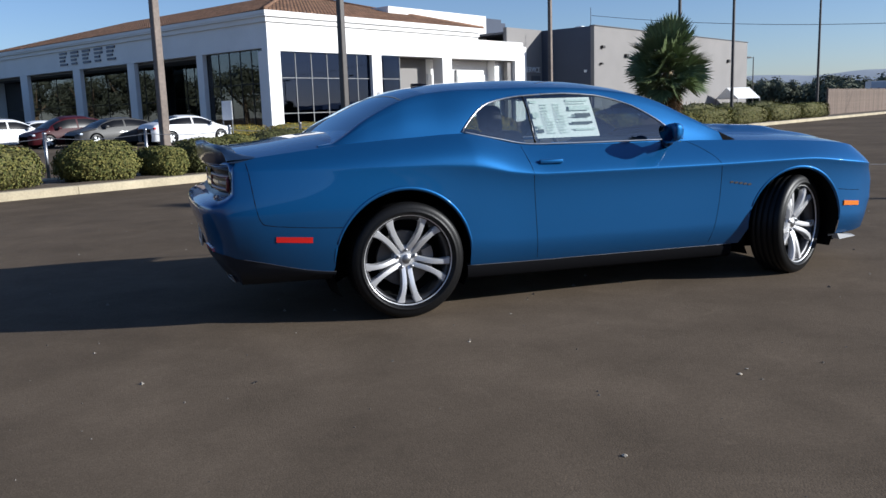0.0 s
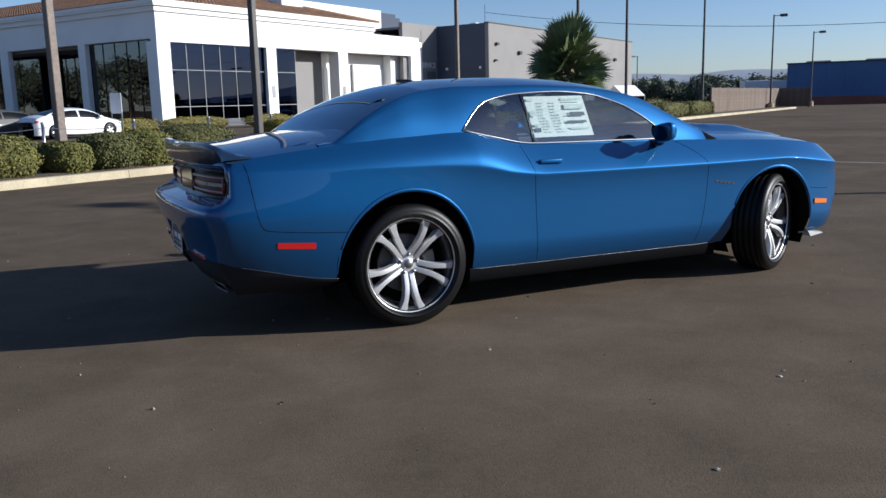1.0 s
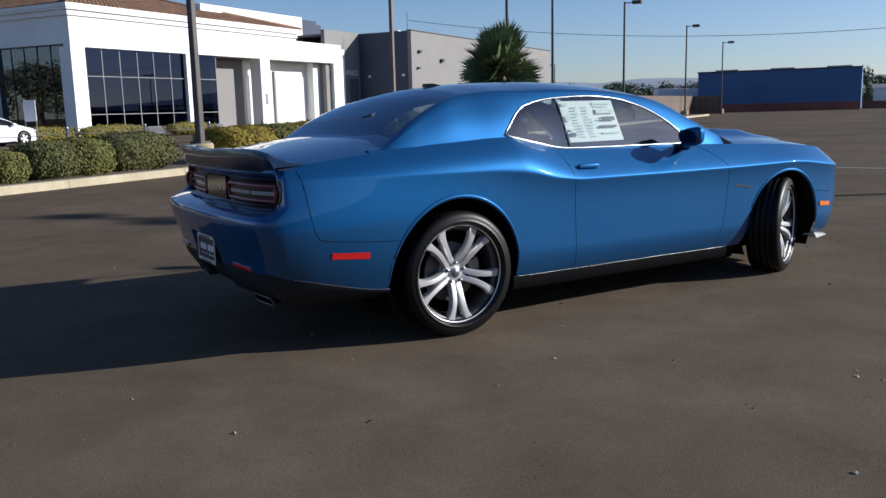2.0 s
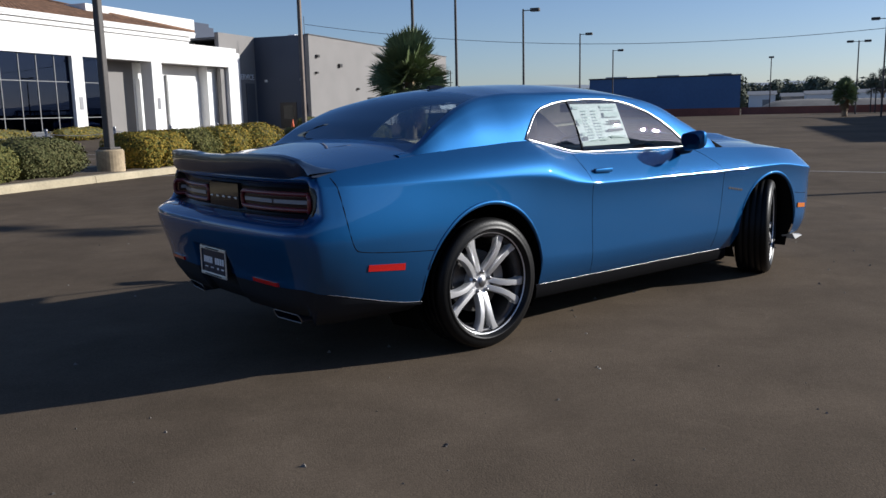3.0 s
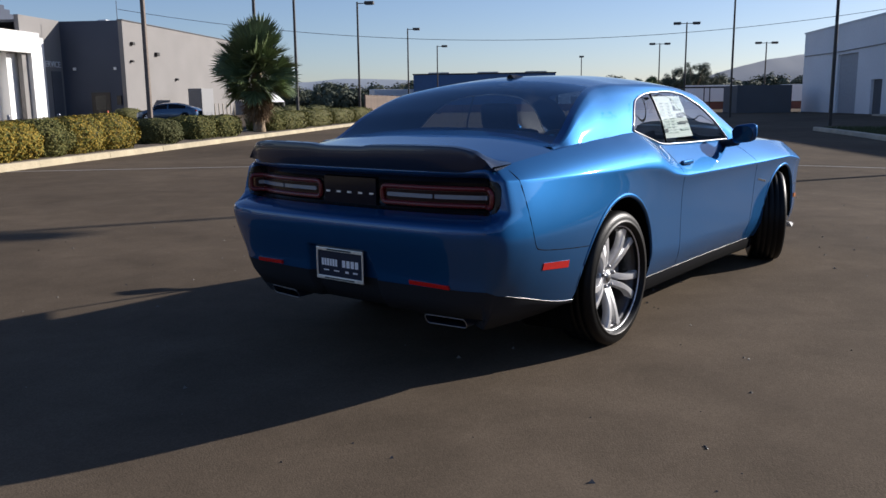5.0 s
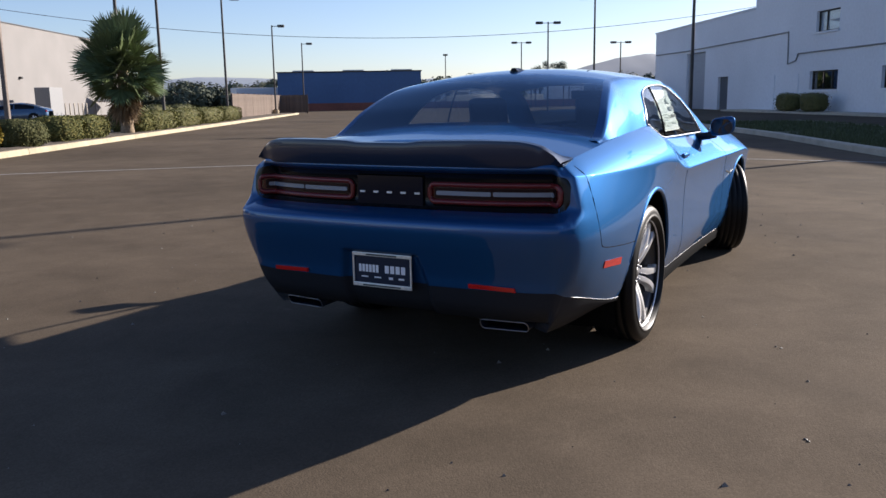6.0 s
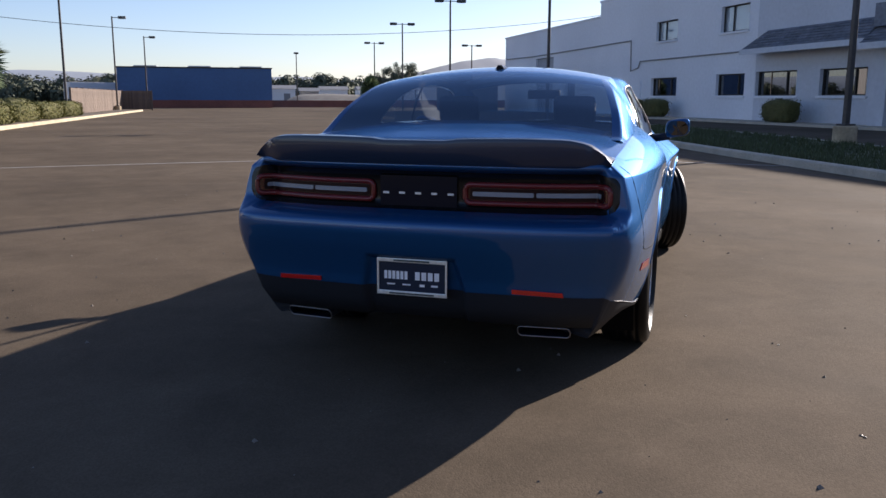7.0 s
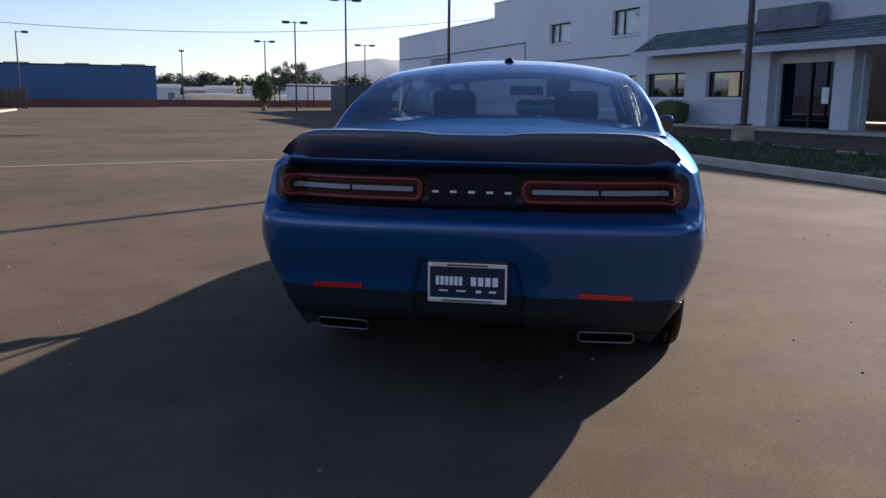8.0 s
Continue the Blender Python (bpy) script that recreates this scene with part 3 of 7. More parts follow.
gbox("wall", 68.0, 108.3, 37.0, 37.4, 0.0, 8.85)
gbox("wall_side", 68.003, 68.4, 37.4, 43.0, 0.0, 8.85, GREY_SHADE, "grey side wall with bluish shade put in its colour")
gbox("wall_end", 107.9, 108.3, 37.4, 70.0, 0.0, 8.85)
gbox("wing_wall", 62.0, 68.0, 43.0, 43.4, 0.0, 8.9)
gbox("wing_wall", 56.0, 68.0, 60.0, 60.4, 0.0, 9.9)
gbox("roof", 62.0, 108.0, 43.2, 70.0, 8.3, 8.5, DARK_GREY)
gbox("roof", 68.2, 108.0, 37.3, 43.2, 8.3, 8.5, DARK_GREY)
gbox("coping", 67.9, 108.4, 36.9, 37.45, 8.85, 8.93, DARK_GREY)
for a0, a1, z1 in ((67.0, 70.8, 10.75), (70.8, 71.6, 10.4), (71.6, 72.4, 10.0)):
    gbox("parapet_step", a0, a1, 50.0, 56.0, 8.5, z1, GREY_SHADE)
gbox("side_door", 67.93, 68.01, 38.6, 40.4, 0.0, 2.5, METAL_DARK, "dark double door in the grey wall")
gbox("door_pane", 67.91, 67.93, 39.0, 40.0, 0.9, 2.2, BLACK_GLOSS)
gbox("meter_box", 67.8, 68.0, 37.5, 37.9, 1.4, 2.2, METAL_DARK, "small meter box")
gbox("wing_door", 66.1, 67.6, 42.93, 43.01, 0.0, 4.4, DARK_GREY, "tall dark entrance recess")
for a, z, s in ((69.5, 6.9, 0.22), (74.4, 6.2, 0.28), (101.6, 6.3, 0.3), (78.6, 3.9, 0.18), (69.2, 5.3, 0.16)):
    gbox("wall_lamp", a - s, a + s, 36.72, 37.0, z - s * 0.6, z + s * 0.6, METAL_DARK, "dark wall-mounted lamp", 0.03)
for b in (37.9, 41.8):
    gbox("wall_lamp", 67.8, 68.0, b - 0.12, b + 0.12, 4.5, 4.75, WHITE_PAINT, "small pale wall lamp", 0.03)
for a, b, z, s in ((80.0, 42.0, 8.5, 0.9), (70.5, 40.0, 8.5, 0.4)):
    gbox("roof_unit", a - s, a + s, b - s, b + s, z, z + 0.9 * s + 0.3, WHITE_PAINT, "pale rooftop ventilation unit", 0.05)
v, f = tube([(68.4, 37.6, 8.8), (68.4, 37.6, 10.6)], 0.03, 6)
make("mast", v, f, METAL_DARK, grey)
txt = bpy.data.curves.new("letters", "FONT")
txt.body = "SERVICE"
txt.size, txt.extrude, txt.align_x = 0.75, 0.03, "RIGHT"
txt.materials.append(WHITE_PAINT)
letters = new("letters", txt)
letters.parent = grey
letters.matrix_basis = pose(67.6, 42.95, 4.75, 90, 0, 0)
tagged(letters, "white wall letters reading SERVICE")

# ---- blue warehouse across the lot ----
blue = gthing("blue_warehouse", "long blue metal warehouse with a flat roof and red-brown base", "building")
box("wall", 105.0, 105.4, -2.3, 16.2, 0.95, 4.85, BLUE_STEEL, blue)
box("base_course", 104.96, 105.4, -2.3, 16.2, 0.0, 0.95, RED_BROWN, blue, "red-brown block base")
box("wall_side", 105.4, 135.0, -2.3, -1.9, 0.0, 4.85, BLUE_STEEL, blue)
box("wall_side", 105.4, 135.0, 15.8, 16.2, 0.0, 4.85, BLUE_STEEL, blue)
box("roof", 105.3, 135.0, -1.9, 15.8, 4.55, 4.7, DARK_GREY, blue)
box("coping", 104.9, 105.5, -2.4, 16.3, 4.85, 5.0, METAL_DARK, blue)
for b in (13.2, 6.6, 0.2):
    box("roof_unit", 108.0, 110.0, b - 1.4, b + 1.4, 4.7, 5.25, ALLOY_DARK, blue, "grey rooftop ventilation unit", 0.05)
for b in range(0, 18, 2):
    box("wall_rib", 104.97, 105.0, -2.2 + b, -2.14 + b, 0.95, 4.85, BLUE_STEEL, blue)

# ---- pale hangar in the sun's back light ----
hang = gthing("pale_hangar", "pale painted commercial building with small windows, in its own shade", "building")
HB = -26.8
HANGAR_GREY = mat("pale_grey_hangar_paint", (0.56, 0.575, 0.61), rough=0.75, grain=5, amount=0.05, patch=0.15, patch_amount=0.07)
SHINGLE = mat("grey_shingle", (0.15, 0.16, 0.185), rough=0.85, grain=6, amount=0.2, patch=0.5, patch_amount=0.12, island=0.18)


def hbox(name, a0, a1, b0, b1, z0, z1, material=HANGAR_WHITE, label="", bevel=0.0, parent=None):
    return box(name, a0, a1, b0, b1, z0, z1, material, hang if parent is None else parent, label, bevel)


def wall_with_openings(name, a0, a1, z0, z1, b0, b1, holes, material, parent):
    """A wall along a with rectangular holes (a0, a1, z0, z1) right through it."""
    As = sorted({a0, a1, *[h[0] for h in holes], *[h[1] for h in holes]})
    Zs = sorted({z0, z1, *[h[2] for h in holes], *[h[3] for h in holes]})
    bm = bmesh.new()

    def solid(i, k):
        if not (0 <= i < len(As) - 1 and 0 <= k < len(Zs) - 1):
            return False
        ca, cz = (As[i] + As[i + 1]) / 2, (Zs[k] + Zs[k + 1]) / 2
        return not any(h[0] < ca < h[1] and h[2] < cz < h[3] for h in holes)

    def quad(*pts):
        bm.faces.new([bm.verts.new(p) for p in pts])
    for i in range(len(As) - 1):
        for k in range(len(Zs) - 1):
            if not solid(i, k):
                continue
            p, q, r, s = As[i], As[i + 1], Zs[k], Zs[k + 1]
            quad((p, b1, r), (q, b1, r), (q, b1, s), (p, b1, s))
            quad((p, b0, r), (p, b0, s), (q, b0, s), (q, b0, r))
            if not solid(i - 1, k):
                quad((p, b0, r), (p, b1, r), (p, b1, s), (p, b0, s))
            if not solid(i + 1, k):
                quad((q, b0, r), (q, b0, s), (q, b1, s), (q, b1, r))
            if not solid(i, k + 1):
                quad((p, b0, s), (p, b1, s), (q, b1, s), (q, b0, s))
            if not solid(i, k - 1):
                quad((p, b0, r), (q, b0, r), (q, b1, r), (p, b1, r))
    bmesh.ops.remove_doubles(bm, verts=bm.verts[:], dist=0.001)
    bmesh.ops.recalc_face_normals(bm, faces=bm.faces[:])
    return part(name, bm, material, parent)


wins = [(46.9, 49.85, 5.2, 6.5), (38.8, 41.7, 5.2, 6.7), (46.7, 50.3, 1.5, 2.72), (38.9, 41.9, 1.5, 2.76), (34.2, 37.8, 1.48, 2.8), (29.1, 32.4, 1.48, 2.78)]
doors = [(69.7, 74.5, 0.0, 5.1), (64.3, 66.5, 0.0, 2.75), (23.7, 27.2, 0.0, 3.0), (16.0, 22.4, 0.0, 3.4)]
wall_with_openings("wall", 37.9, 59.4, 0.0, 8.8, HB - 0.35, HB, [h for h in wins + doors if 37.9 < h[0] and h[1] < 59], HANGAR_WHITE, hang)
wall_with_openings("wall", 59.4, 84.4, 0.0, 7.65, HB - 0.35, HB, [h for h in doors if h[0] > 59], HANGAR_WHITE, hang)
wall_with_openings("wall", 12.0, 37.9, 0.0, 7.8, HB - 0.35, HB, [h for h in wins + doors if h[0] < 37.9], HANGAR_GREY, hang)
hbox("wall_end", 84.0, 84.4, -60.0, HB - 0.35, 0.0, 7.65)
hbox("wall_end", 12.0, 12.4, -60.0, HB - 0.35, 0.0, 7.8)
hbox("wall_step", 37.9, 38.3, -60.0, HB - 0.35, 7.4, 8.8)
hbox("wall_back", 12.0, 84.4, -60.4, -60.0, 0.0, 7.0)
hbox("roof", 12.4, 38.0, -60.0, HB - 0.35, 7.4, 7.6, DARK_GREY)
hbox("roof", 38.3, 59.2, -60.0, HB - 0.35, 8.3, 8.5, DARK_GREY)
hbox("roof", 59.2, 84.0, -60.0, HB - 0.35, 7.2, 7.4, DARK_GREY)
hbox("coping", 59.4, 84.5, HB - 0.45, HB + 0.08, 7.65, 7.78)
hbox("coping", 37.9, 59.45, HB - 0.45, HB + 0.08, 8.8, 8.95)
hbox("coping", 12.0, 37.85, HB - 0.45, HB + 0.08, 7.8, 7.95)
hbox("floor", 12.4, 84.0, -60.0, HB - 0.4, 0.004, 0.05, CONCRETE)
for h in wins:
    w = hbox("window", h[0] - 0.05, h[1] + 0.05, HB - 0.30, HB - 0.22, h[2], h[2] + 0.06, METAL_DARK, "dark-framed sliding window")
    hbox("pane", h[0], h[1], HB - 0.27, HB - 0.265, h[2], h[3], CLEAR_PANE if h[2] > 4 else HANGAR_GLASS, parent=w)
    mid = (h[0] * 0.35 + h[1] * 0.65) if h[2] > 4 else (h[0] * 0.7 + h[1] * 0.3)
    for u in (h[0] + 0.04, mid, h[1] - 0.04):
        hbox("frame", u - 0.045, u + 0.045, HB - 0.26, HB - 0.2, h[2], h[3], METAL_DARK, parent=w)
    hbox("frame", h[0], h[1], HB - 0.26, HB - 0.2, h[3] - 0.07, h[3], METAL_DARK, parent=w)
    hbox("sill", h[0] - 0.1, h[1] + 0.1, HB, HB + 0.1, h[2] - 0.14, h[2] - 0.02, HANGAR_WHITE, parent=w)
for h in wins[:2]:
    hbox("blind", h[0], h[1], HB - 0.34, HB - 0.33, h[2], h[3], WHITE_PAINT, "pale blind behind the window")
hbox("roller_door", 69.7, 74.5, HB - 0.3, HB - 0.22, 0.0, 5.1, mat("grey_roller", (0.33, 0.34, 0.37), rough=0.6, grain=4, amount=0.08), "grey roller door")
hbox("side_door", 64.3, 66.5, HB - 0.3, HB - 0.22, 0.0, 2.75, DARK_GREY, "dark steel door")
hbox("entrance_pane", 23.7, 27.2, HB - 0.3, HB - 0.28, 0.0, 3.0, SHOP_GLASS)
for u in (23.75, 25.45, 27.15):
    hbox("entrance_frame", u - 0.06, u + 0.06, HB - 0.27, HB - 0.19, 0.0, 3.0, METAL_DARK)
hbox("notice", 24.4, 24.8, HB - 0.26, HB - 0.25, 1.2, 1.9, PAPER, "white notice in the entrance")
hbox("recess_wall", 16.0, 22.4, HB - 2.0, HB - 1.9, 0.0, 3.4, METAL_DARK)
# shingled canopy over the ground floor: courses of shingles on a sloping deck
def canopy_run(a0, a1, b1, z0, z1, cut, courses=7):
    """Eave at (b1, z0), top at the wall at z1; cut: how far the upper left end leans in."""
    run = make("canopy", *hexa([(a0, HB, z0), (a1, HB, z0), (a1, b1, z0), (a0, b1, z0), (a0, HB, z1), (a1 - cut, HB, z1), (a1 - cut, HB + 0.25, z1), (a0, HB + 0.25, z1)]), SHINGLE, hang, "grey shingled canopy over the ground floor")
    verts, faces, rr = [], [], random.Random(int(a0 * 10))
    for c in range(courses):
        s0, s1 = c / courses, (c + 1.12) / courses
        n = int((a1 - a0) / 0.62)
        for k in range(n):
            x0, x1 = a0 + (a1 - a0) * k / n + 0.012, a0 + (a1 - a0) * (k + 1) / n - 0.012
            lim = a1 - cut * s1
            if x0 > lim:
                continue
            x1 = min(x1, lim)
            o, lift = len(verts), 0.03 + rr.uniform(0, 0.012)
            for st, up in ((s0, lift), (min(1.0, s1), 0.008)):
                bq, zq = b1 + (HB + 0.25 - b1) * st, z0 + (z1 - z0) * st
                verts += [(x0, bq + up, zq + up), (x1, bq + up, zq + up)]
            verts += [(x0, b1 + (HB + 0.25 - b1) * s0, z0 + (z1 - z0) * s0), (x1, b1 + (HB + 0.25 - b1) * s0, z0 + (z1 - z0) * s0)]
            faces += [(o + 1, o, o + 2, o + 3), (o, o + 1, o + 5, o + 4)]
    tagged(make("shingles", verts, faces, SHINGLE, run), kind="stuff")
    hbox("canopy_trim", a0, a1 + 0.05, b1 - 0.02, b1 + 0.06, z0 - 0.26, z0 + 0.02, HANGAR_GREY)
    hbox("canopy_soffit", a0, a1, HB, b1 - 0.03, z0 - 0.08, z0 - 0.02, HANGAR_GREY)


canopy_run(28.02, 37.6, HB + 1.2, 3.95, 4.95, 1.0)
canopy_run(10.0, 27.98, HB + 1.5, 3.72, 4.7, 0.0)
hbox("porch_parapet", 24.3, 27.9, HB + 0.3, HB + 0.9, 4.45, 5.45, SHINGLE, "grey shingled parapet block over the entrance")
for a0, a1 in ((22.5, 23.5), (27.3, 28.3)):
    hbox("porch_pier", a0, a1, HB + 0.004, HB + 0.5, 0.0, 3.62, HANGAR_GREY)
# pipe run on the wall
v, f = tube([(84.0, HB + 0.06, 5.45), (74.6, HB + 0.06, 5.35), (53.6, HB + 0.06, 5.5), (53.5, HB + 0.06, 3.3), (52.3, HB + 0.06, 3.5), (52.0, HB + 0.06, 3.95), (39.0, HB + 0.06, 3.98)], 0.05, 6)
make("conduit", v, f, CABINET_GREY, hang, "grey pipe along the wall")
for a0, a1 in ((55.5, 57.3), (51.8, 52.8)):
    hbox("door_panel", a0, a1, HB, HB + 0.05, 0.0, 2.6, HANGAR_WHITE, "pale steel door panel")
# unseen walls added off camera to darken the coupe's reflections and sky fill
enclosure = gthing("unseen_wall_south", "unseen plain grey wall added to darken car reflections", "wall", kind="structure")
box("wall_face", -60.0, 11.0, -31.4, -31.0, 0.0, 6.5, STUCCO_GREY, enclosure)
enclosure = gthing("unseen_wall_west", "unseen plain grey wall added to darken car reflections", "wall", kind="structure")
box("wall_face", -50.4, -50.0, -31.0, 60.0, 0.0, 9.0, STUCCO_GREY, enclosure)
walkpath = gthing("walkway", "pale concrete walk along the hangar wall", "walkway", kind="structure")
box("slab", 12.0, 60.0, HB + 0.01, HB + 2.2, 0.0, 0.12, CONCRETE, walkpath)

# ---- low walls, distance ----
lw = gthing("low_block_wall", "low red-brown block wall at the lot's end", "wall", kind="structure")
box("wall", 112.0, 112.3, -60.0, -2.5, 0.0, 0.85, RED_BROWN, lw)
box("coping", 111.95, 112.35, -60.0, -2.5, 0.85, 0.93, RED_BROWN, lw)


def hills(name, dist, b0, b1, peaks, base, seed, material):
    """A far ridge across the view, along b, with depth."""
    rnd = random.Random(seed)
    verts, faces = [], []
    n = 160
    for k in range(n + 1):
        b = b0 + (b1 - b0) * k / n
        h = base + sum(hh * math.exp(-((b - c) / w) ** 2) for c, w, hh in peaks)
        h *= 1 + 0.22 * noise.noise(Vector((b * 0.005, seed, 0))) + 0.04 * noise.noise(Vector((b * 0.04, seed, 3)))
        for q, (da, hz) in enumerate(((-260, 0.0), (-120, 0.55), (0, 1.0), (300, 0.0))):
            wob = 25 * noise.noise(Vector((b * 0.006, seed + q, 1)))
            p = W(dist + da + wob, b, max(0.0, h * hz) if 0 < q < 3 else -2)
            verts.append(tuple(p))
    for k in range(n):
        for q in range(3):
            faces.append((k * 4 + q, k * 4 + 4 + q, k * 4 + 5 + q, k * 4 + 1 + q))
    return tagged(make(name, verts, faces, material, smooth=True), "bare hazy hills on the horizon", "hills", kind="structure")


# distance haze is painted into both ridges as a pale bluish base colour
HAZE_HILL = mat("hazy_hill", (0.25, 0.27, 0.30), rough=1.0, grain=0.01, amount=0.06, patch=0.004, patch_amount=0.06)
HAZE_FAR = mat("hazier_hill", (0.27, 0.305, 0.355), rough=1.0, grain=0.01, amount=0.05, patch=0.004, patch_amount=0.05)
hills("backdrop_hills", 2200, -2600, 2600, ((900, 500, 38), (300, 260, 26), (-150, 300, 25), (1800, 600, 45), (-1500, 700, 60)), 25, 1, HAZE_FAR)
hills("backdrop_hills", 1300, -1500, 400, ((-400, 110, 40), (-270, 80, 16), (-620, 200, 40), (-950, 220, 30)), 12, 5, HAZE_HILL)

# ---- the blue coupe ----
car = thing("sports_coupe", "metallic blue two-door muscle coupe parked on the asphalt, front wheels turned", "car")

outline = spline([(-1.235, 0, 0), (-1.229, 0.30, 0), (-1.208, 0.60, 0), (-1.165, 0.79, 0), (-1.095, 0.876, 0), (-0.97, 0.918, 0), (-0.80, 0.942, 0),
                  (-0.5, 0.962, 0), (-0.1, 0.969, 0), (0.4, 0.952, 0), (0.85, 0.93, 0), (1.5, 0.918, 0), (2.1, 0.918, 0), (2.6, 0.932, 0),
                  (3.0, 0.94, 0), (3.38, 0.925, 0), (3.62, 0.88, 0), (3.77, 0.78, 0), (3.85, 0.55, 0), (3.89, 0.28, 0), (3.90, 0, 0)], 540)
NS = len(outline)
z_crease = curve((-1.2, -0.9, 0.15, 0.45, 0.72, 0.95, 2.3, 3.0, 3.45, 3.9), (0.965, 0.958, 0.938, 0.915, 0.865, 0.846, 0.836, 0.842, 0.80, 0.74))
z_shoulder = curve((-1.2, -0.8, -0.4, 0.0, 0.42, 0.88, 1.5, 2.1, 2.5, 3.0, 3.4, 3.7, 3.9), (0.995, 1.04, 1.078, 1.105, 1.12, 1.03, 1.012, 1.005, 0.99, 0.970, 0.942, 0.898, 0.815))
o_shoulder = curve((-1.2, -0.9, -0.4, 0.2, 0.9, 2.1, 2.6, 3.2, 3.9), (0.10, 0.135, 0.158, 0.17, 0.158, 0.158, 0.15, 0.15, 0.13))
z_low_side = curve((-1.2, -1.0, -0.48, 0.4, 0.9, 1.5, 2.4, 3.35, 3.9), (0.47, 0.44, 0.335, 0.292, 0.278, 0.270, 0.260, 0.258, 0.28))
TAIL_Y, TAIL_Z0, TAIL_Z1 = 0.852, 0.795, 0.987


def plan_normal(i):
    a, b = outline[max(0, i - 1)], outline[min(NS - 1, i + 1)]
    d = (b - a).normalized()
    if i in (0, NS - 1):
        return Vector((-1.0 if i == 0 else 1.0, 0, 0))
    return Vector((-d.y, d.x, 0))


def side_offset(x, z):
    zc, zs, zl = z_crease(x), z_shoulder(x), z_low_side(x)
    rear = min(1.0, max(0.0, (0.45 - x) / 1.45))
    if z < zc:
        a = (zc - z) / (zc - zl)
        hard = 0.020 * (1 - math.exp(-a * 7)) + 0.012 * a + 0.035 * max(0.0, (a - 0.72) / 0.28) ** 2
        up, down = max(0.0, (z - 0.70) / (zc - 0.70)), max(0.0, (0.70 - z) / (0.70 - zl))
        soft = 0.054 * up ** 1.5 + 0.085 * down ** 1.7
    else:
        b = (z - zc) / (zs - zc)
        haunch = 1 - smooth01(0.3, 1.0, x)
        hard = o_shoulder(x) * (b ** (1.15 + 0.75 * haunch))
        soft = 0.054 + (o_shoulder(x) - 0.054) * b ** 1.1
    return hard + (soft - hard) * rear


# the bumper's shelf stands proud of the lamp band above it
rear_offset = curve((0.28, 0.40, 0.475, 0.52, 0.60, 0.68, 0.735, 0.762, 0.785, 0.805, 0.83, 0.93, 0.985, 1.03),
                    (0.16, 0.09, 0.067, 0.058, 0.034, 0.010, 0.0, 0.004, 0.040, 0.085, 0.112, 0.110, 0.095, 0.11))


def front_offset(z):
    return 0.10 * max(0.0, (z - 0.62) / 0.22) ** 2 + 0.06 * max(0.0, (0.5 - z) / 0.25)


def tail_recess(y, z):
    """How deep the lamp band lies behind the bumper's skin (0 outside it)."""
    h, c = (TAIL_Z1 - TAIL_Z0) / 2, (TAIL_Z0 + TAIL_Z1) / 2
    r = 0.06
    qx, qz = abs(y) - (TAIL_Y - r), abs(z - c) - (h - r)
    d = math.hypot(max(qx, 0), max(qz, 0)) + min(max(qx, qz), 0) - r
    return d


def tail_sweep(y):
    """How far the lamp band and the spoiler run forward towards the corners."""
    return 0.036 * smooth01(0.40, 0.84, abs(y))


def skin(i, v):
    """The body's skin: i along the outline, v from the lower edge (0) to the shoulder (1)."""
    p, n = outline[i], plan_normal(i)
    x = p.x
    wr, wf = smooth01(0.30, 0.92, -n.x), smooth01(0.30, 0.92, n.x)
    ws = 1 - wr - wf
    zl = ws * z_low_side(x) + wr * 0.475 + wf * 0.28
    zc = (ws + wf) * z_crease(x) + wr * 0.77
    zs = (ws + wf) * z_shoulder(x) + wr * 1.012
    z = zl + (zc - zl) * (v / 0.62) if v < 0.62 else zc + (zs - zc) * ((v - 0.62) / 0.38)
    o = ws * side_offset(x, z) + wr * rear_offset(z) + wf * front_offset(z)
    if wr > 0.2 and p.y < 0.9:
        d = tail_recess(p.y, z)
        o += 0.044 * (1 - smooth01(-0.030, 0.006, d))
        side, top = 0.235 - 0.24 * max(0.0, z - 0.475) - p.y, 0.622 - z
        o += 0.030 * smooth01(0.0, 0.022, min(side, top))       # pocket round the number plate
    q = p - n * o
    q.x += tail_sweep(p.y) * smooth01(0.775, 0.83, z) * smooth01(0.1, 0.5, -n.x)
    return Vector((q.x, max(0.0, q.y), z))


NV = 76
vs = [k / NV for k in range(NV + 1)]
grid = [[skin(i, v) for v in vs] for i in range(NS)]
ARCHES = ((-0.022, 0.372, 0.434), (2.955, 0.366, 0.412))


def in_arch(x, z, grow=0.0):
    for cx, cz, r in ARCHES:
        if z > cz:
            if math.hypot(x - cx, z - cz) < r + grow:
                return (cx, cz, r)
        elif abs(x - cx) < r + grow + arch_flare(x, cx) * (cz - z):
            return (cx, cz, r)
    return None


def arch_flare(x, cx):
    if x > cx:
        return 0.02
    return 0.26 if cx < 1 else 0.55


def grid_normals(g):
    out = []
    for i in range(len(g)):
        row = []
        for j in range(len(g[0])):
            a = g[min(i + 1, len(g) - 1)][j] - g[max(i - 1, 0)][j]
            b = g[i][min(j + 1, len(g[0]) - 1)] - g[i][max(j - 1, 0)]
            n = b.cross(a)
            row.append(n.normalized() if n.length > 1e-9 else Vector((0, 0, 1)))
        out.append(row)
    return out


gnorm = grid_normals(grid)


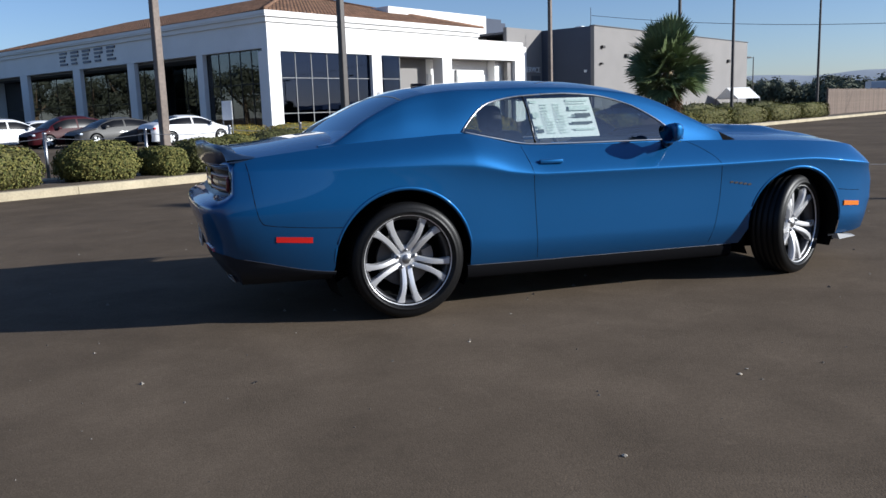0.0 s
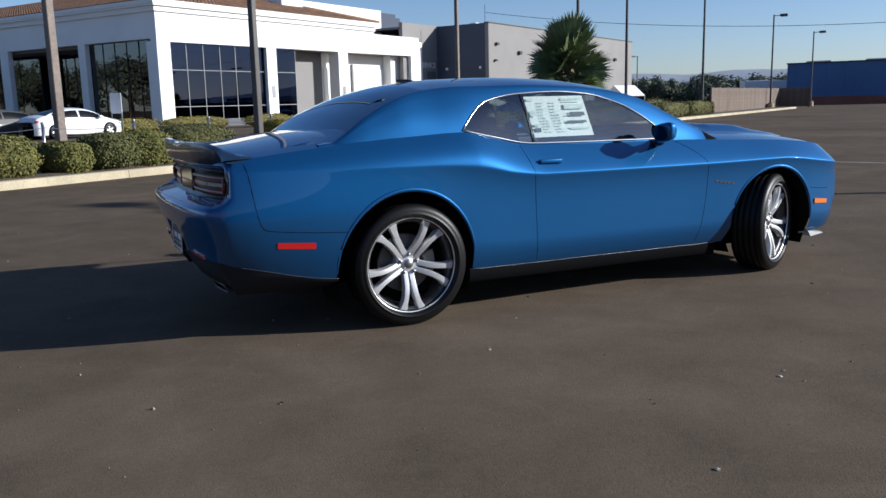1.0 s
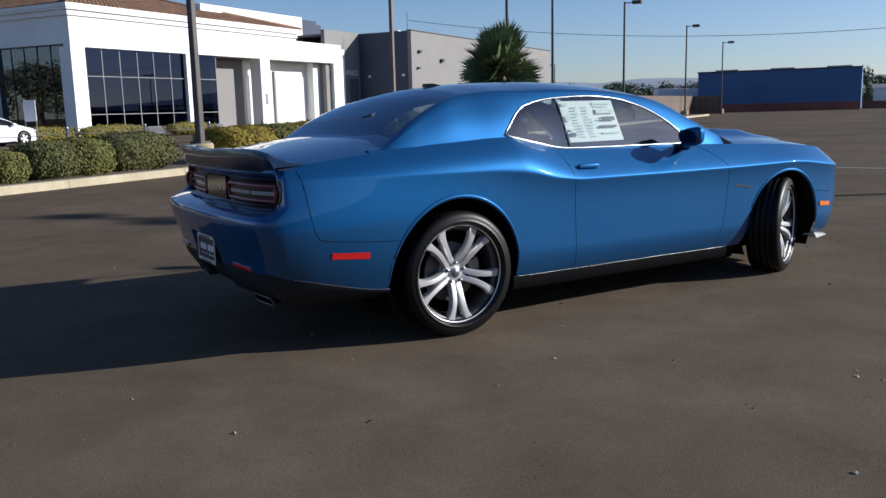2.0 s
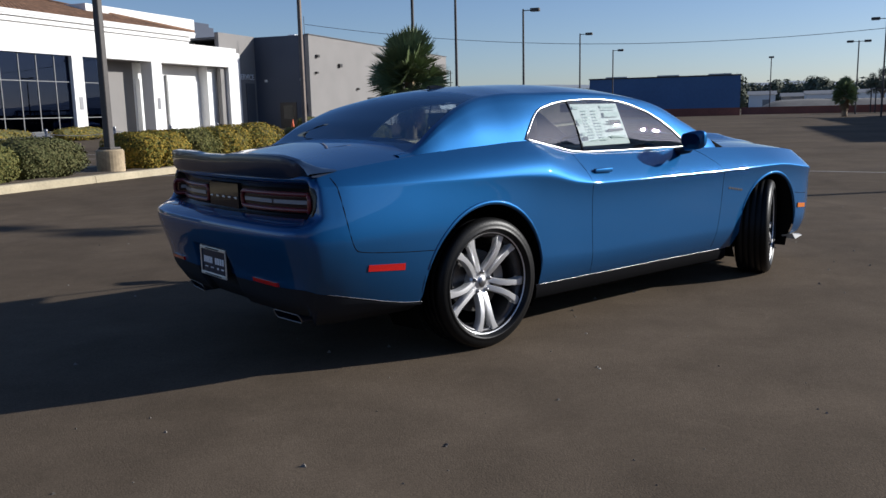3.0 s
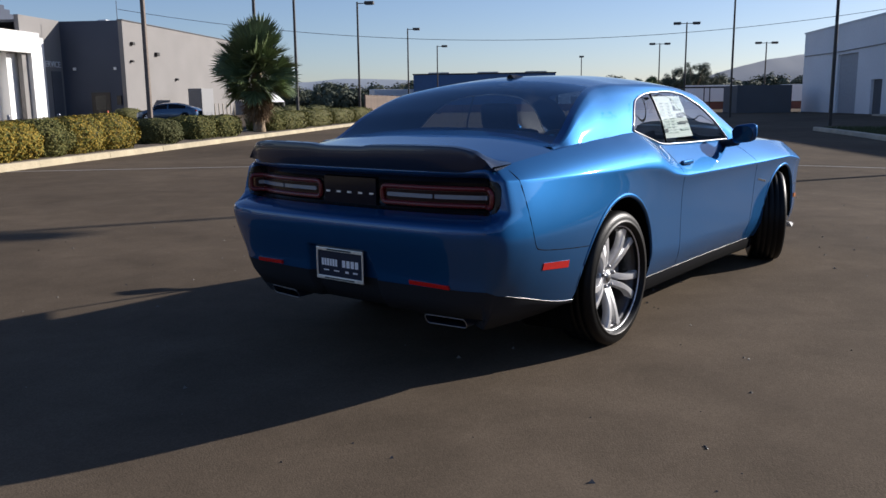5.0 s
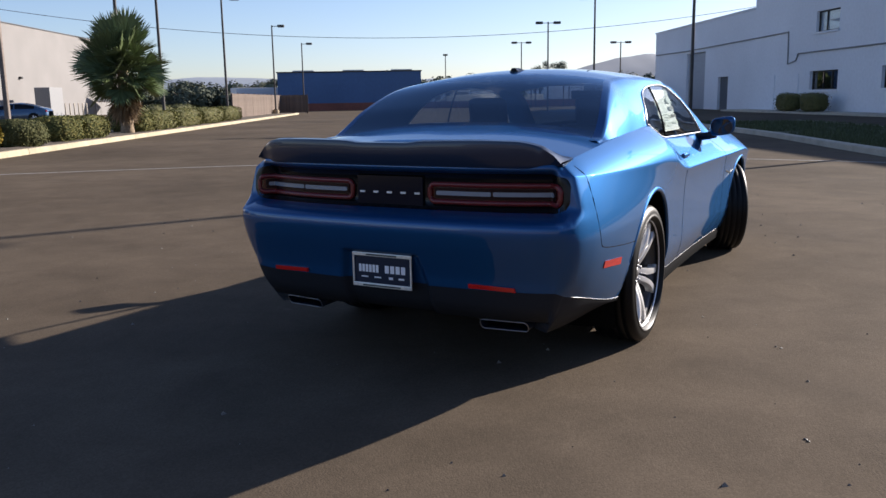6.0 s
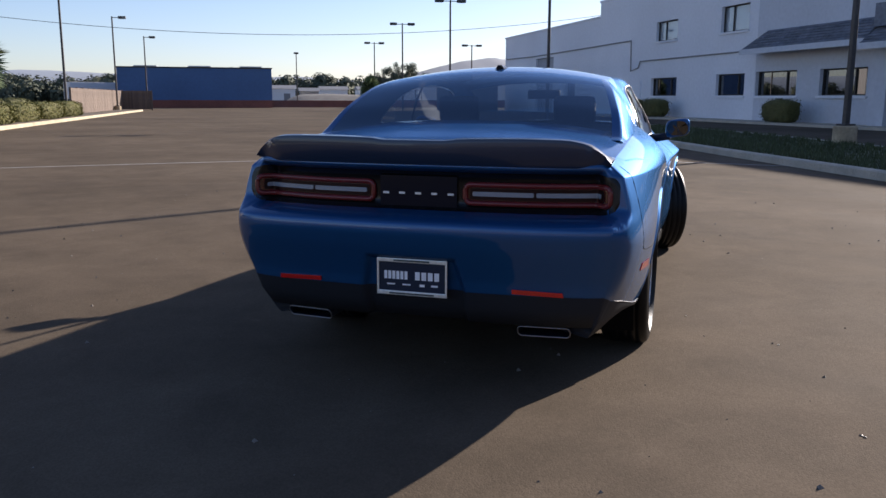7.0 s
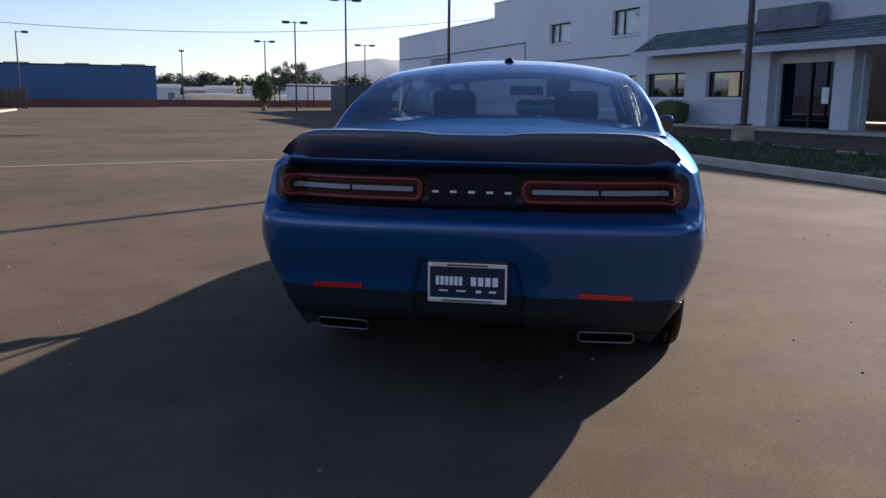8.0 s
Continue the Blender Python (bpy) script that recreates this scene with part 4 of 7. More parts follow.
def region(i, j):
    c = (grid[i][j] + grid[i + 1][j + 1]) / 2
    if c.x < -0.39:
        edge = -0.92 + 0.02 * (0.94 - c.z) / 0.2 if c.z > 0.75 else -0.91 + 0.10 * smooth01(0.75, 0.62, c.z)
        low = 0.645 - 0.045 * smooth01(-0.83, -0.45, c.x)
        if c.x < edge or c.z < low:
            return "rear_bumper"
        return "rear_quarter"
    if c.x < 0.82 + 0.055 * (1.03 - c.z) / 0.35:
        return "rear_quarter"
    front = 2.29 - 0.16 * smooth01(0.84, 1.0, c.z) - 0.07 * smooth01(0.5, 0.26, c.z)
    if c.x < front:
        return "door"
    if c.x < 3.36:
        return "front_fender"
    return "front_bumper"


def emit(cells, sgn, name, material, label=""):
    """One panel from cells of the skin; sgn -1 is the car's right side."""
    idx, verts, norms, faces = {}, [], [], []

    def vid(i, j):
        if (i, j) not in idx:
            p = grid[i][j].copy()
            n = gnorm[i][j].copy()
            hit = in_arch(p.x, p.z)
            if hit and p.y > 0.6:
                cx, cz, r = hit
                if p.z > cz:
                    d = Vector((p.x - cx, p.z - cz))
                    d = d.normalized() * r
                    p.x, p.z = cx + d.x, cz + d.y
                else:
                    p.x = cx + (1 if p.x > cx else -1) * (r + arch_flare(p.x, cx) * (cz - p.z))
            idx[(i, j)] = len(verts)
            verts.append((p.x, sgn * p.y, p.z))
            norms.append((n.x, sgn * n.y, n.z))
        return idx[(i, j)]

    for i, j in cells:
        c = (grid[i][j] + grid[i + 1][j + 1]) / 2
        if c.y > 0.6 and in_arch(c.x, c.z, -0.004):
            continue
        q = [vid(i, j), vid(i, j + 1), vid(i + 1, j + 1), vid(i + 1, j)]
        faces.append(q if sgn > 0 else q[::-1])
    return make(name, verts, faces, material, car, label, smooth=True, normals=norms)


cells = {}
for i in range(NS - 1):
    for j in range(NV):
        cells.setdefault(region(i, j), []).append((i, j))
for sgn in (-1, 1):
    for key, cl in cells.items():
        emit(cl, sgn, key, PAINT)


def rear_x(y, z):
    """x of the rear skin at (y, z), without the band's recess."""
    y = abs(y)
    i = next(k for k in range(1, NS) if outline[k].y >= y)
    p, q = outline[i - 1], outline[i]
    return p.x + (q.x - p.x) * (y - p.y) / max(1e-6, q.y - p.y) + rear_offset(z)


def band_x(y, z):
    """x of the skin inside the lamp band at (y, z)."""
    y, last = abs(y), None
    for i in range(0, 150):
        col = grid[i]
        lo, hi = 0, NV
        while hi - lo > 1:
            m_ = (lo + hi) // 2
            lo, hi = (m_, hi) if col[m_].z <= z else (lo, m_)
        p = col[lo].lerp(col[hi], (z - col[lo].z) / max(1e-6, col[hi].z - col[lo].z))
        if last is not None and p.y >= y:
            return last.x + (p.x - last.x) * (y - last.y) / max(1e-6, p.y - last.y)
        last = p
    return last.x


def band_panel():
    """The black sheet on the floor of the lamp band, with round ends."""
    y1, z0, z1, r, n, m = 0.838, 0.806, 0.972, 0.055, 96, 9
    verts, faces = [], []
    for k in range(n + 1):
        y = -y1 * math.cos(math.pi * k / n)
        e = max(0.0, r - (y1 - abs(y)))
        cut = r - math.sqrt(max(0.0, r * r - e * e)) - 1e-5
        for q in range(m + 1):
            z = z0 + cut + (z1 - z0 - 2 * cut) * q / m
            x = band_x(y, z)
            verts.append((x - 0.0035 if 0 < q < m else x + 0.002, y, z))
    for k in range(n):
        for q in range(m):
            a = k * (m + 1) + q
            faces.append((a, a + m + 1, a + m + 2, a + 1)[::-1])
    return make("tail_panel", verts, faces, BLACK_GLOSS, car, "gloss black panel between the tail lamps", smooth=True)


band_panel()


def side_y(x, z):
    near = min(range(80, 500), key=lambda i: abs(grid[i][46].x - x))
    best = None
    for i in range(max(30, near - 22), min(NS, near + 23)):
        col = grid[i]
        p = col[0] if z < col[0].z else col[NV]
        for j in range(NV):
            if col[j].z <= z <= col[j + 1].z:
                p = col[j].lerp(col[j + 1], (z - col[j].z) / max(1e-6, col[j + 1].z - col[j].z))
                break
        if best is None or abs(p.x - x) < abs(best.x - x):
            best = p
    return -best.y


# hood and boot lid between the shoulders
z_mid = curve((-1.2, -1.05, -0.8, -0.4, 0.0, 2.2, 2.45, 2.8, 3.1, 3.4, 3.65, 3.8, 3.9), (1.02, 1.070, 1.098, 1.148, 1.172, 1.09, 1.065, 1.045, 1.028, 0.995, 0.952, 0.905, 0.815))


def top_panel(name, lo, hi, label=""):
    rows = [i for i in range(NS) if lo <= grid[i][NV].x <= hi]
    verts, faces, K = [], [], 40
    for i in rows:
        e = grid[i][NV]
        zc = max(z_mid(e.x), e.z)
        w = smooth01(0.0, 0.30, e.y)
        for k in range(K + 1):
            s = -1 + 2 * k / K
            y = s * e.y
            z = e.z + (zc - e.z) * (1 - abs(s) ** 2.6) * w
            if e.x > 2.3:      # raised middle of the hood with its two scoops
                z += 0.022 * (1 - smooth01(0.40, 0.52, abs(y))) * smooth01(2.45, 2.6, e.x) * (1 - smooth01(3.3, 3.75, e.x))
                z += 0.028 * (1 - smooth01(0.10, 0.17, abs(abs(y) - 0.26))) * smooth01(2.65, 2.8, e.x) * (1 - smooth01(3.05, 3.3, e.x))
            verts.append((e.x, y, z))
    n = K + 1
    for r in range(len(rows) - 1):
        for k in range(K):
            faces.append((r * n + k, r * n + n + k, r * n + n + k + 1, r * n + k + 1))
    return make(name, verts, faces, PAINT, car, label, smooth=True)


top_panel("boot_lid", -1.2, -0.22)
top_panel("hood", 2.30, 3.9)

# cabin: a canopy from belt to roof
z_roof = curve((-0.50, -0.38, -0.18, 0.09, 0.28, 0.55, 0.95, 1.4, 1.67, 1.91, 2.15, 2.36, 2.52), (1.08, 1.135, 1.262, 1.385, 1.43, 1.458, 1.468, 1.452, 1.418, 1.352, 1.235, 1.125, 1.04))
y_rail = curve((-0.50, -0.30, 0.0, 0.30, 0.7, 1.2, 1.6, 1.9, 2.3, 2.52), (0.785, 0.762, 0.69, 0.625, 0.632, 0.638, 0.62, 0.63, 0.70, 0.74))
crown = curve((-0.50, -0.2, 0.1, 0.35, 0.8, 1.5, 1.9, 2.3, 2.52), (0.03, 0.035, 0.045, 0.058, 0.075, 0.075, 0.06, 0.05, 0.04))
y_belt = curve((-0.50, -0.1, 0.42, 0.9, 2.1, 2.52), (0.80, 0.802, 0.782, 0.768, 0.762, 0.775))


def z_belt(x):
    return z_shoulder(x) - 0.002


xs_can = [-0.50 + 3.02 * k / 210 for k in range(211)]
NB, NR = 22, 22


def canopy(x, k):
    """k: 0..NB from belt to rail, then NB..NB+NR from rail to the middle."""
    yb, zb = y_belt(x), z_belt(x)
    zt = z_roof(x)
    yr, zr = y_rail(x), zt - crown(x)
    if zr < zb + 0.012:
        zr = zb + 0.012
    if k <= NB:
        s = k / NB
        bul = 0.022 * math.sin(math.pi * s) * smooth01(0.05, 0.3, zr - zb)
        y = yb + (yr - yb) * s + bul
        z = zb + (zr - zb) * s
        if s > 0.80:           # rounded into the roof
            e = (s - 0.80) / 0.20
            y -= 0.012 * e * e
            z += 0.004 * e
        return Vector((x, y, z))
    s = (k - NB) / NR
    y = (yr - 0.012) * (1 - s)
    z0 = zr + 0.004
    z = z0 + (zt - z0) * (1 - (1 - s) ** 2.2)
    return Vector((x, y, z))


cgrid = [[canopy(x, k) for k in range(NB + NR + 1)] for x in xs_can]
cnorm = grid_normals(cgrid)
win_top = curve((0.42, 0.47, 0.54, 0.64, 0.88, 1.16, 1.42, 1.68, 1.86, 2.00, 2.08), (1.13, 1.185, 1.25, 1.305, 1.345, 1.355, 1.338, 1.272, 1.178, 1.075, 1.02))
win_low = curve((0.42, 0.66, 0.88, 1.0, 2.08), (1.13, 1.078, 1.036, 1.030, 1.018))
REAR_TOP, WIND_TOP = 0.235, 1.80


def canopy_region(i, k):
    c = (cgrid[i][k] + cgrid[i + 1][k + 1]) / 2
    if c.x > 2.41:
        return "cowl"
    if k < NB:
        if 0.42 < c.x < 2.08 and win_low(c.x) < c.z < win_top(c.x):
            return "quarter_window" if c.x < 0.895 + 0.04 * (1.34 - c.z) / 0.3 else "side_window"
        if c.x < 0.6:
            return "c_pillar"
        return "door_frame"
    if c.x < REAR_TOP and k > NB:
        return "rear_window" if c.x > -0.44 else None
    if c.x > WIND_TOP and k > NB:
        return "windscreen"
    return "roof"


ccells = {}
for i in range(len(xs_can) - 1):
    for k in range(NB + NR):
        ccells.setdefault(canopy_region(i, k), []).append((i, k))
for key, cl in ccells.items():
    if key is None:
        continue
    material = {"quarter_window": CAR_GLASS, "side_window": CAR_GLASS, "rear_window": REAR_GLASS, "windscreen": CAR_GLASS, "cowl": SILL_BLACK}.get(key, PAINT)
    both = key in ("rear_window", "windscreen", "roof", "cowl")
    for sgn in ((-1, 1) if not both else (0,)):
        verts, norms, faces, idx = [], [], [], {}
        for s in ((sgn,) if sgn else (-1, 1)):
            for i, k in cl:
                q = []
                for a, b in ((i, k), (i, k + 1), (i + 1, k + 1), (i + 1, k)):
                    mid = b == NB + NR
                    tag = (a, b, 0 if mid else s)
                    if tag not in idx:
                        p, n = cgrid[a][b], cnorm[a][b]
                        idx[tag] = len(verts)
                        verts.append((p.x, 0.0 if mid else s * p.y, p.z))
                        norms.append((n.x, 0.0 if mid else s * n.y, n.z))
                    q.append(idx[tag])
                faces.append(q if s > 0 else q[::-1])
        pane_ob = make(key, verts, faces, material, car, smooth=True, normals=norms)
        if material in (CAR_GLASS, REAR_GLASS):
            pane_ob.visible_shadow = False


def canopy_y(x, z):
    i = min(range(len(xs_can)), key=lambda a: abs(xs_can[a] - x))
    col = cgrid[i][:NB + 1]
    k = min(range(NB), key=lambda a: abs((col[a].z + col[a + 1].z) / 2 - z))
    a, b = col[k], col[k + 1]
    s = (z - a.z) / max(1e-6, b.z - a.z)
    return a.y + (b.y - a.y) * s


# bright trim round the side windows, pillar between them
for sgn in (-1, 1):
    loop = [(0.42 + 1.66 * k / 60, win_top(0.42 + 1.66 * k / 60)) for k in range(61)]
    loop += [(2.08 - 1.66 * k / 60, win_low(2.08 - 1.66 * k / 60)) for k in range(1, 60)]
    v, f = tube([(x, sgn * (canopy_y(x, z) + 0.003), z) for x, z in loop], 0.0055, 8, closed=True)
    make("window_trim", v, f, TRIM_METAL, car, "bright chrome window surround", smooth=True)
    pil = [(0.895 + 0.04 * (1.34 - z) / 0.3, z) for z in [1.036 + 0.308 * k / 12 for k in range(13)]]
    v, f = tube([(x, sgn * (canopy_y(x, z) + 0.001), z) for x, z in pil], 0.006, 8)
    make("window_pillar", v, f, BLACK_GLOSS, car, smooth=True)

# dark gaps between the panels
def gap(points, r=0.0024):
    v, f = tube(points, r, 6)
    return make("panel_gap", v, f, DARK_VOID, car)


for sgn in (-1, 1):
    def on_side(pts):
        return [(x, sgn * (-side_y(x, z) - 0.0012), z) for x, z in pts]
    gap(on_side([(p.x, p.y) for p in spline([(0.822, 1.022, 0), (0.85, 0.85, 0), (0.872, 0.55, 0), (0.888, 0.30, 0)], 40)]))
    gap(on_side([(p.x, p.y) for p in spline([(2.10, 1.0, 0), (2.20, 0.94, 0), (2.285, 0.845, 0), (2.295, 0.65, 0), (2.27, 0.45, 0), (2.225, 0.285, 0)], 44)]))
    gap(on_side([(p.x, p.y) for p in spline([(-0.935, 1.0, 0), (-0.925, 0.93, 0), (-0.905, 0.76, 0), (-0.88, 0.67, 0), (-0.83, 0.642, 0), (-0.62, 0.618, 0), (-0.405, 0.602, 0)], 60)]))
    gap(on_side([(p.x, p.y) for p in spline([(3.34, 0.60, 0), (3.47, 0.585, 0), (3.56, 0.58, 0)], 16)]))
    # rolled lips of the wheel arches, dark liners behind them
    for cx, cz, r in ARCHES:
        lip = []
        for k in range(0, 41):
            a = radians(180 * k / 40)
            x, z = cx + r * math.cos(a), cz + r * math.sin(a)
            lip.append((cx + (r + 0.007) * math.cos(a), sgn * (-side_y(x, z) - 0.006), cz + (r + 0.007) * math.sin(a)))
        v, f = tube(lip, [0.014 * (0.35 + 0.65 * math.sin(math.pi * k / 40) ** 0.5) for k in range(41)], 10)
        make("arch_lip", v, f, PAINT, car, smooth=True)
        verts, faces = [], []
        M = 44
        for k in range(M + 1):
            a = radians(-28 + 236 * k / M)
            for rr, y in ((r + 0.012, 0.925 if cx > 1 else 0.93), (r + 0.03, 0.60), (r - 0.02, 0.50), (0.02, 0.49)):
                x, z = cx + rr * math.cos(a), cz + rr * math.sin(a)
                if y > 0.9:
                    y = -side_y(x, max(z, z_low_side(x))) - 0.016
                verts.append((x, sgn * y, z))
        for k in range(M):
            for q in range(3):
                faces.append((k * 4 + q, k * 4 + q + 1, k * 4 + 5 + q, k * 4 + 4 + q))
        make("wheel_arch_liner", verts, faces, DARK_VOID, car, smooth=True)
    # black sill under the door with its bright edge
    secs = []
    for k in range(41):
        x = 0.395 + 2.03 * k / 40
        zt, y = z_low_side(x), -side_y(x, z_low_side(x) + 0.001)
        secs.append([(x, sgn * yy, zz) for yy, zz in ((y - 0.03, zt + 0.01), (y - 0.004, zt), (y + 0.004, zt - 0.02), (y - 0.004, zt - 0.075), (y - 0.03, zt - 0.095), (y - 0.25, zt - 0.095))])
    verts = [p for s in secs for p in s]
    faces = [(a * 6 + b, a * 6 + b + 1, a * 6 + b + 7, a * 6 + b + 6) for a in range(40) for b in range(5)]
    make("sill", verts, faces, SILL_BLACK, car, "satin black side sill", smooth=True)
    v, f = tube([(s[1][0], s[1][1] * 1.002, s[1][2] - 0.002) for s in secs], 0.0014, 6)
    make("sill_edge", v, f, ALLOY_DARK, car, smooth=True)

# black lower valance at the rear, from arch to arch
secs = []
for i in range(0, 190):
    p, n = outline[i], plan_normal(i)
    top = skin(i, 0.0)
    if top.x > -0.44:
        break
    w = smooth01(0.35, 0.95, -n.x)
    zb = 0.272 + 0.058 * w
    flat = Vector((top.x, top.y, 0))
    tuck = 0.5 + 0.5 * w
    secs.append([top - n * -0.001, top - n * 0.006 - Vector((0, 0, 0.018)), flat - n * (0.022 + 0.03 * (1 - tuck)) + Vector((0, 0, top.z - (top.z - zb) * 0.45)),
                 flat - n * (0.075 + 0.05 * (1 - tuck)) + Vector((0, 0, zb)), flat - n * 0.28 + Vector((0, 0, zb + 0.02))])
verts, faces = [], []
full = [[Vector((q.x, -q.y, q.z)) for q in s] for s in secs[::-1]] + secs[1:]
for s in full:
    verts += s
for a in range(len(full) - 1):
    for b in range(4):
        faces.append((a * 5 + b, a * 5 + 5 + b, a * 5 + 6 + b, a * 5 + b + 1))
make("rear_valance", verts, faces, VALANCE, car, "black plastic rear valance", smooth=True)
for sgn in (-1, 1):
    v, f = tube([(s[0].x, sgn * (s[0].y + 0.001), s[0].z) for s in secs if s[0].x > -0.99], 0.0011, 6)
    make("valance_edge", v, f, ALLOY_DARK, car, smooth=True)

# underbody
v, f = hexa([(-0.62, -0.56, 0.24), (3.55, -0.66, 0.17), (3.55, 0.66, 0.17), (-0.62, 0.56, 0.24), (-0.90, -0.60, 0.34), (3.55, -0.70, 0.34), (3.55, 0.70, 0.34), (-0.90, 0.60, 0.34)])
make("underbody", v, f, DARK_VOID, car)
for sgn in (-1, 1):
    verts, faces = lathe([(0.012, 0.0), (0.045, 0.0), (0.045, 0.5)], 10)
    make("spring_strut", verts, faces, DARK_VOID, car, m=pose(0.05, sgn * 0.62, 0.30, 90, 0, 0))

# front chin splitter end
for sgn in (-1, 1):
    v, f = hexa([(3.36, sgn * 0.80, 0.222), (3.57, sgn * 0.72, 0.228), (3.55, sgn * 0.875, 0.228), (3.36, sgn * 0.915, 0.222),
                 (3.36, sgn * 0.80, 0.245), (3.56, sgn * 0.72, 0.242), (3.53, sgn * 0.86, 0.242), (3.36, sgn * 0.89, 0.262)])
    make("chin_splitter", v, f, GREY_PLASTIC, car, "grey front splitter end")

# rear spoiler in three blended spans
def deck_z(x, y):
    e = min((grid[i][NV] for i in range(NS // 2)), key=lambda p: abs(p.x - x))
    return e.z + (max(z_mid(x), e.z) - e.z) * (1 - min(1.0, abs(y) / e.y) ** 2.6)


sp_top = curve((0.0, 0.13, 0.20, 0.45, 0.62, 0.70, 0.76, 0.80), (1.105, 1.105, 1.113, 1.117, 1.113, 1.098, 1.062, 1.016))
secs = []
for k in range(61):
    y = -0.80 + 1.60 * k / 60
    a = abs(y)
    end = smooth01(0.66, 0.80, a)
    xb = rear_x(min(a, 0.72), 0.99) + 0.035 * end + tail_sweep(a)
    zt = sp_top(a)
    zd = 1.000 + 0.010 * end
    xf = -0.95 + 0.10 * smooth01(0.62, 0.80, a)
    zf = deck_z(xf, y) - 0.004
    secs.append([(xf, y, zf), ((xf * 0.55 + xb * 0.45), y, zf + (zt - zf) * 0.30), (xb + 0.012, y, zt), (xb - 0.016, y, zt - 0.004), (xb - 0.020, y, zt - 0.016 * (1 - end)),
                 (xb - 0.010, y, zd + 0.012), (xb + 0.004, y, zd - 0.004), (xf, y, zf - 0.03)])
verts = [p for s in secs for p in s]
faces = [(a * 8 + b, a * 8 + (b + 1) % 8, a * 8 + 8 + (b + 1) % 8, a * 8 + 8 + b) for a in range(60) for b in range(8)]
faces += [tuple(range(7, -1, -1)), tuple(480 + b for b in range(8))]
sp = make("spoiler", verts, faces, SPOILER_BLACK, car, "satin black boot-lid spoiler", smooth=True)
sp.data.set_sharp_from_angle(angle=radians(35))

# tail lamps
def rounded(y0, y1, z0, z1, r, n=6):
    out = []
    for cy, cz, a0 in ((y1 - r, z1 - r, 0), (y0 + r, z1 - r, 90), (y0 + r, z0 + r, 180), (y1 - r, z0 + r, 270)):
        for k in range(n + 1):
            a = radians(a0 + 90 * k / n)
            out.append((cy + r * math.cos(a), cz + r * math.sin(a)))
    return out


def dense(loop, step=0.02):
    """The closed outline with points at even small steps."""
    out = []
    for (y0, z0), (y1, z1) in zip(loop, loop[1:] + loop[:1]):
        n = max(1, int(math.hypot(y1 - y0, z1 - z0) / step))
        out += [(y0 + (y1 - y0) * k / n, z0 + (z1 - z0) * k / n) for k in range(n)]
    return out


def rear_plate(name, sgn, y0, y1, z0, z1, r, material, proud, parent, depth=0.02, label=""):
    """A rounded slab on the lamp band, following its bow."""
    n, verts, faces = 40, [], []
    for k in range(n + 1):
        y = y0 + (y1 - y0) * (0.5 - 0.5 * math.cos(math.pi * k / n))
        e = max(0.0, r - min(y - y0, y1 - y))
        cut = r - math.sqrt(max(0.0, r * r - e * e)) - 1e-5
        for z in (z0 + cut, z1 - cut):
            x = band_x(y, z) - proud
            verts += [(x, sgn * y, z), (x + depth, sgn * y, z)]
    for k in range(n):
        a, b = 4 * k, 4 * k + 4
        faces += [(a, b, b + 2, a + 2), (a, a + 1, b + 1, b), (a + 2, b + 2, b + 3, a + 3)]
    faces += [(0, 2, 3, 1), (4 * n, 4 * n + 1, 4 * n + 3, 4 * n + 2)]
    if sgn < 0:
        faces = [q[::-1] for q in faces]
    return make(name, verts, faces, material, parent, label)


for sgn in (-1, 1):
    lamp = rear_plate("tail_lamp", sgn, 0.197, 0.808, 0.834, 0.926, 0.028, RED_DARK, 0.004, car, label="red-rimmed tail lamp with pale light bars")
    v, f = tube([(band_x(y, z) - 0.010, y, z) for y, z in [(sgn * a, b) for a, b in dense(rounded(0.206, 0.800, 0.841, 0.919, 0.025))]], 0.0115, 8, closed=True)
    make("lamp_rim", v, f, LAMP_RED, lamp, smooth=True)
    rear_plate("lamp_recess", sgn, 0.226, 0.775, 0.856, 0.904, 0.012, LAMP_DEEP, 0.009, lamp, 0.004)
    for a, b in ((0.238, 0.494), (0.504, 0.762)):
        rear_plate("light_bar", sgn, a, b, 0.871, 0.890, 0.006, CLEAR_LENS, 0.014, lamp, 0.005)
    # reflectors in the bumper, exhaust tips, side markers
    v, f = hexa([(rear_x(a, zz) - 0.010 + d, sgn * a, zz) for d in (0.02, 0.0) for a, zz in ((0.43, 0.482), (0.64, 0.476), (0.635, 0.496), (0.43, 0.502))])
    make("rear_reflector", v, f, RED_LENS, car, "red bumper reflector")
    ring_loop = rounded(0.435, 0.655, 0.276, 0.322, 0.018)
    tip = [(rear_x(a, 0.75) + 0.140 + (0.345 - zz) * 0.5, sgn * a, zz) for a, zz in ring_loop]
    v, f = tube(tip, 0.003, 6, closed=True)
    make("exhaust_tip", v, f, ALLOY_DARK, car, "rectangular chrome exhaust tip", smooth=True)
    n = len(ring_loop)
    verts = tip + [(p[0] + 0.16, p[1], p[2]) for p in tip]
    make("exhaust_pipe", verts, [(k, (k + 1) % n, n + (k + 1) % n, n + k) for k in range(n)] + [tuple(range(n, 2 * n))], BLACK_SATIN, car)
    v, f = hexa([(x, sgn * (-side_y(x, z) + d), z) for d in (-0.012, 0.003) for x, z in ((-0.80, 0.541), (-0.59, 0.523), (-0.59, 0.558), (-0.80, 0.574))])
    make("side_marker", v, f, RED_LENS, car, "red rear side marker")
    v, f = hexa([(x, sgn * (-side_y(x, z) + d), z) for d in (-0.012, 0.008) for x, z in ((3.40, 0.475), (3.565, 0.462), (3.565, 0.495), (3.40, 0.51))])
    make("side_marker", v, f, AMBER, car, "amber front side marker")
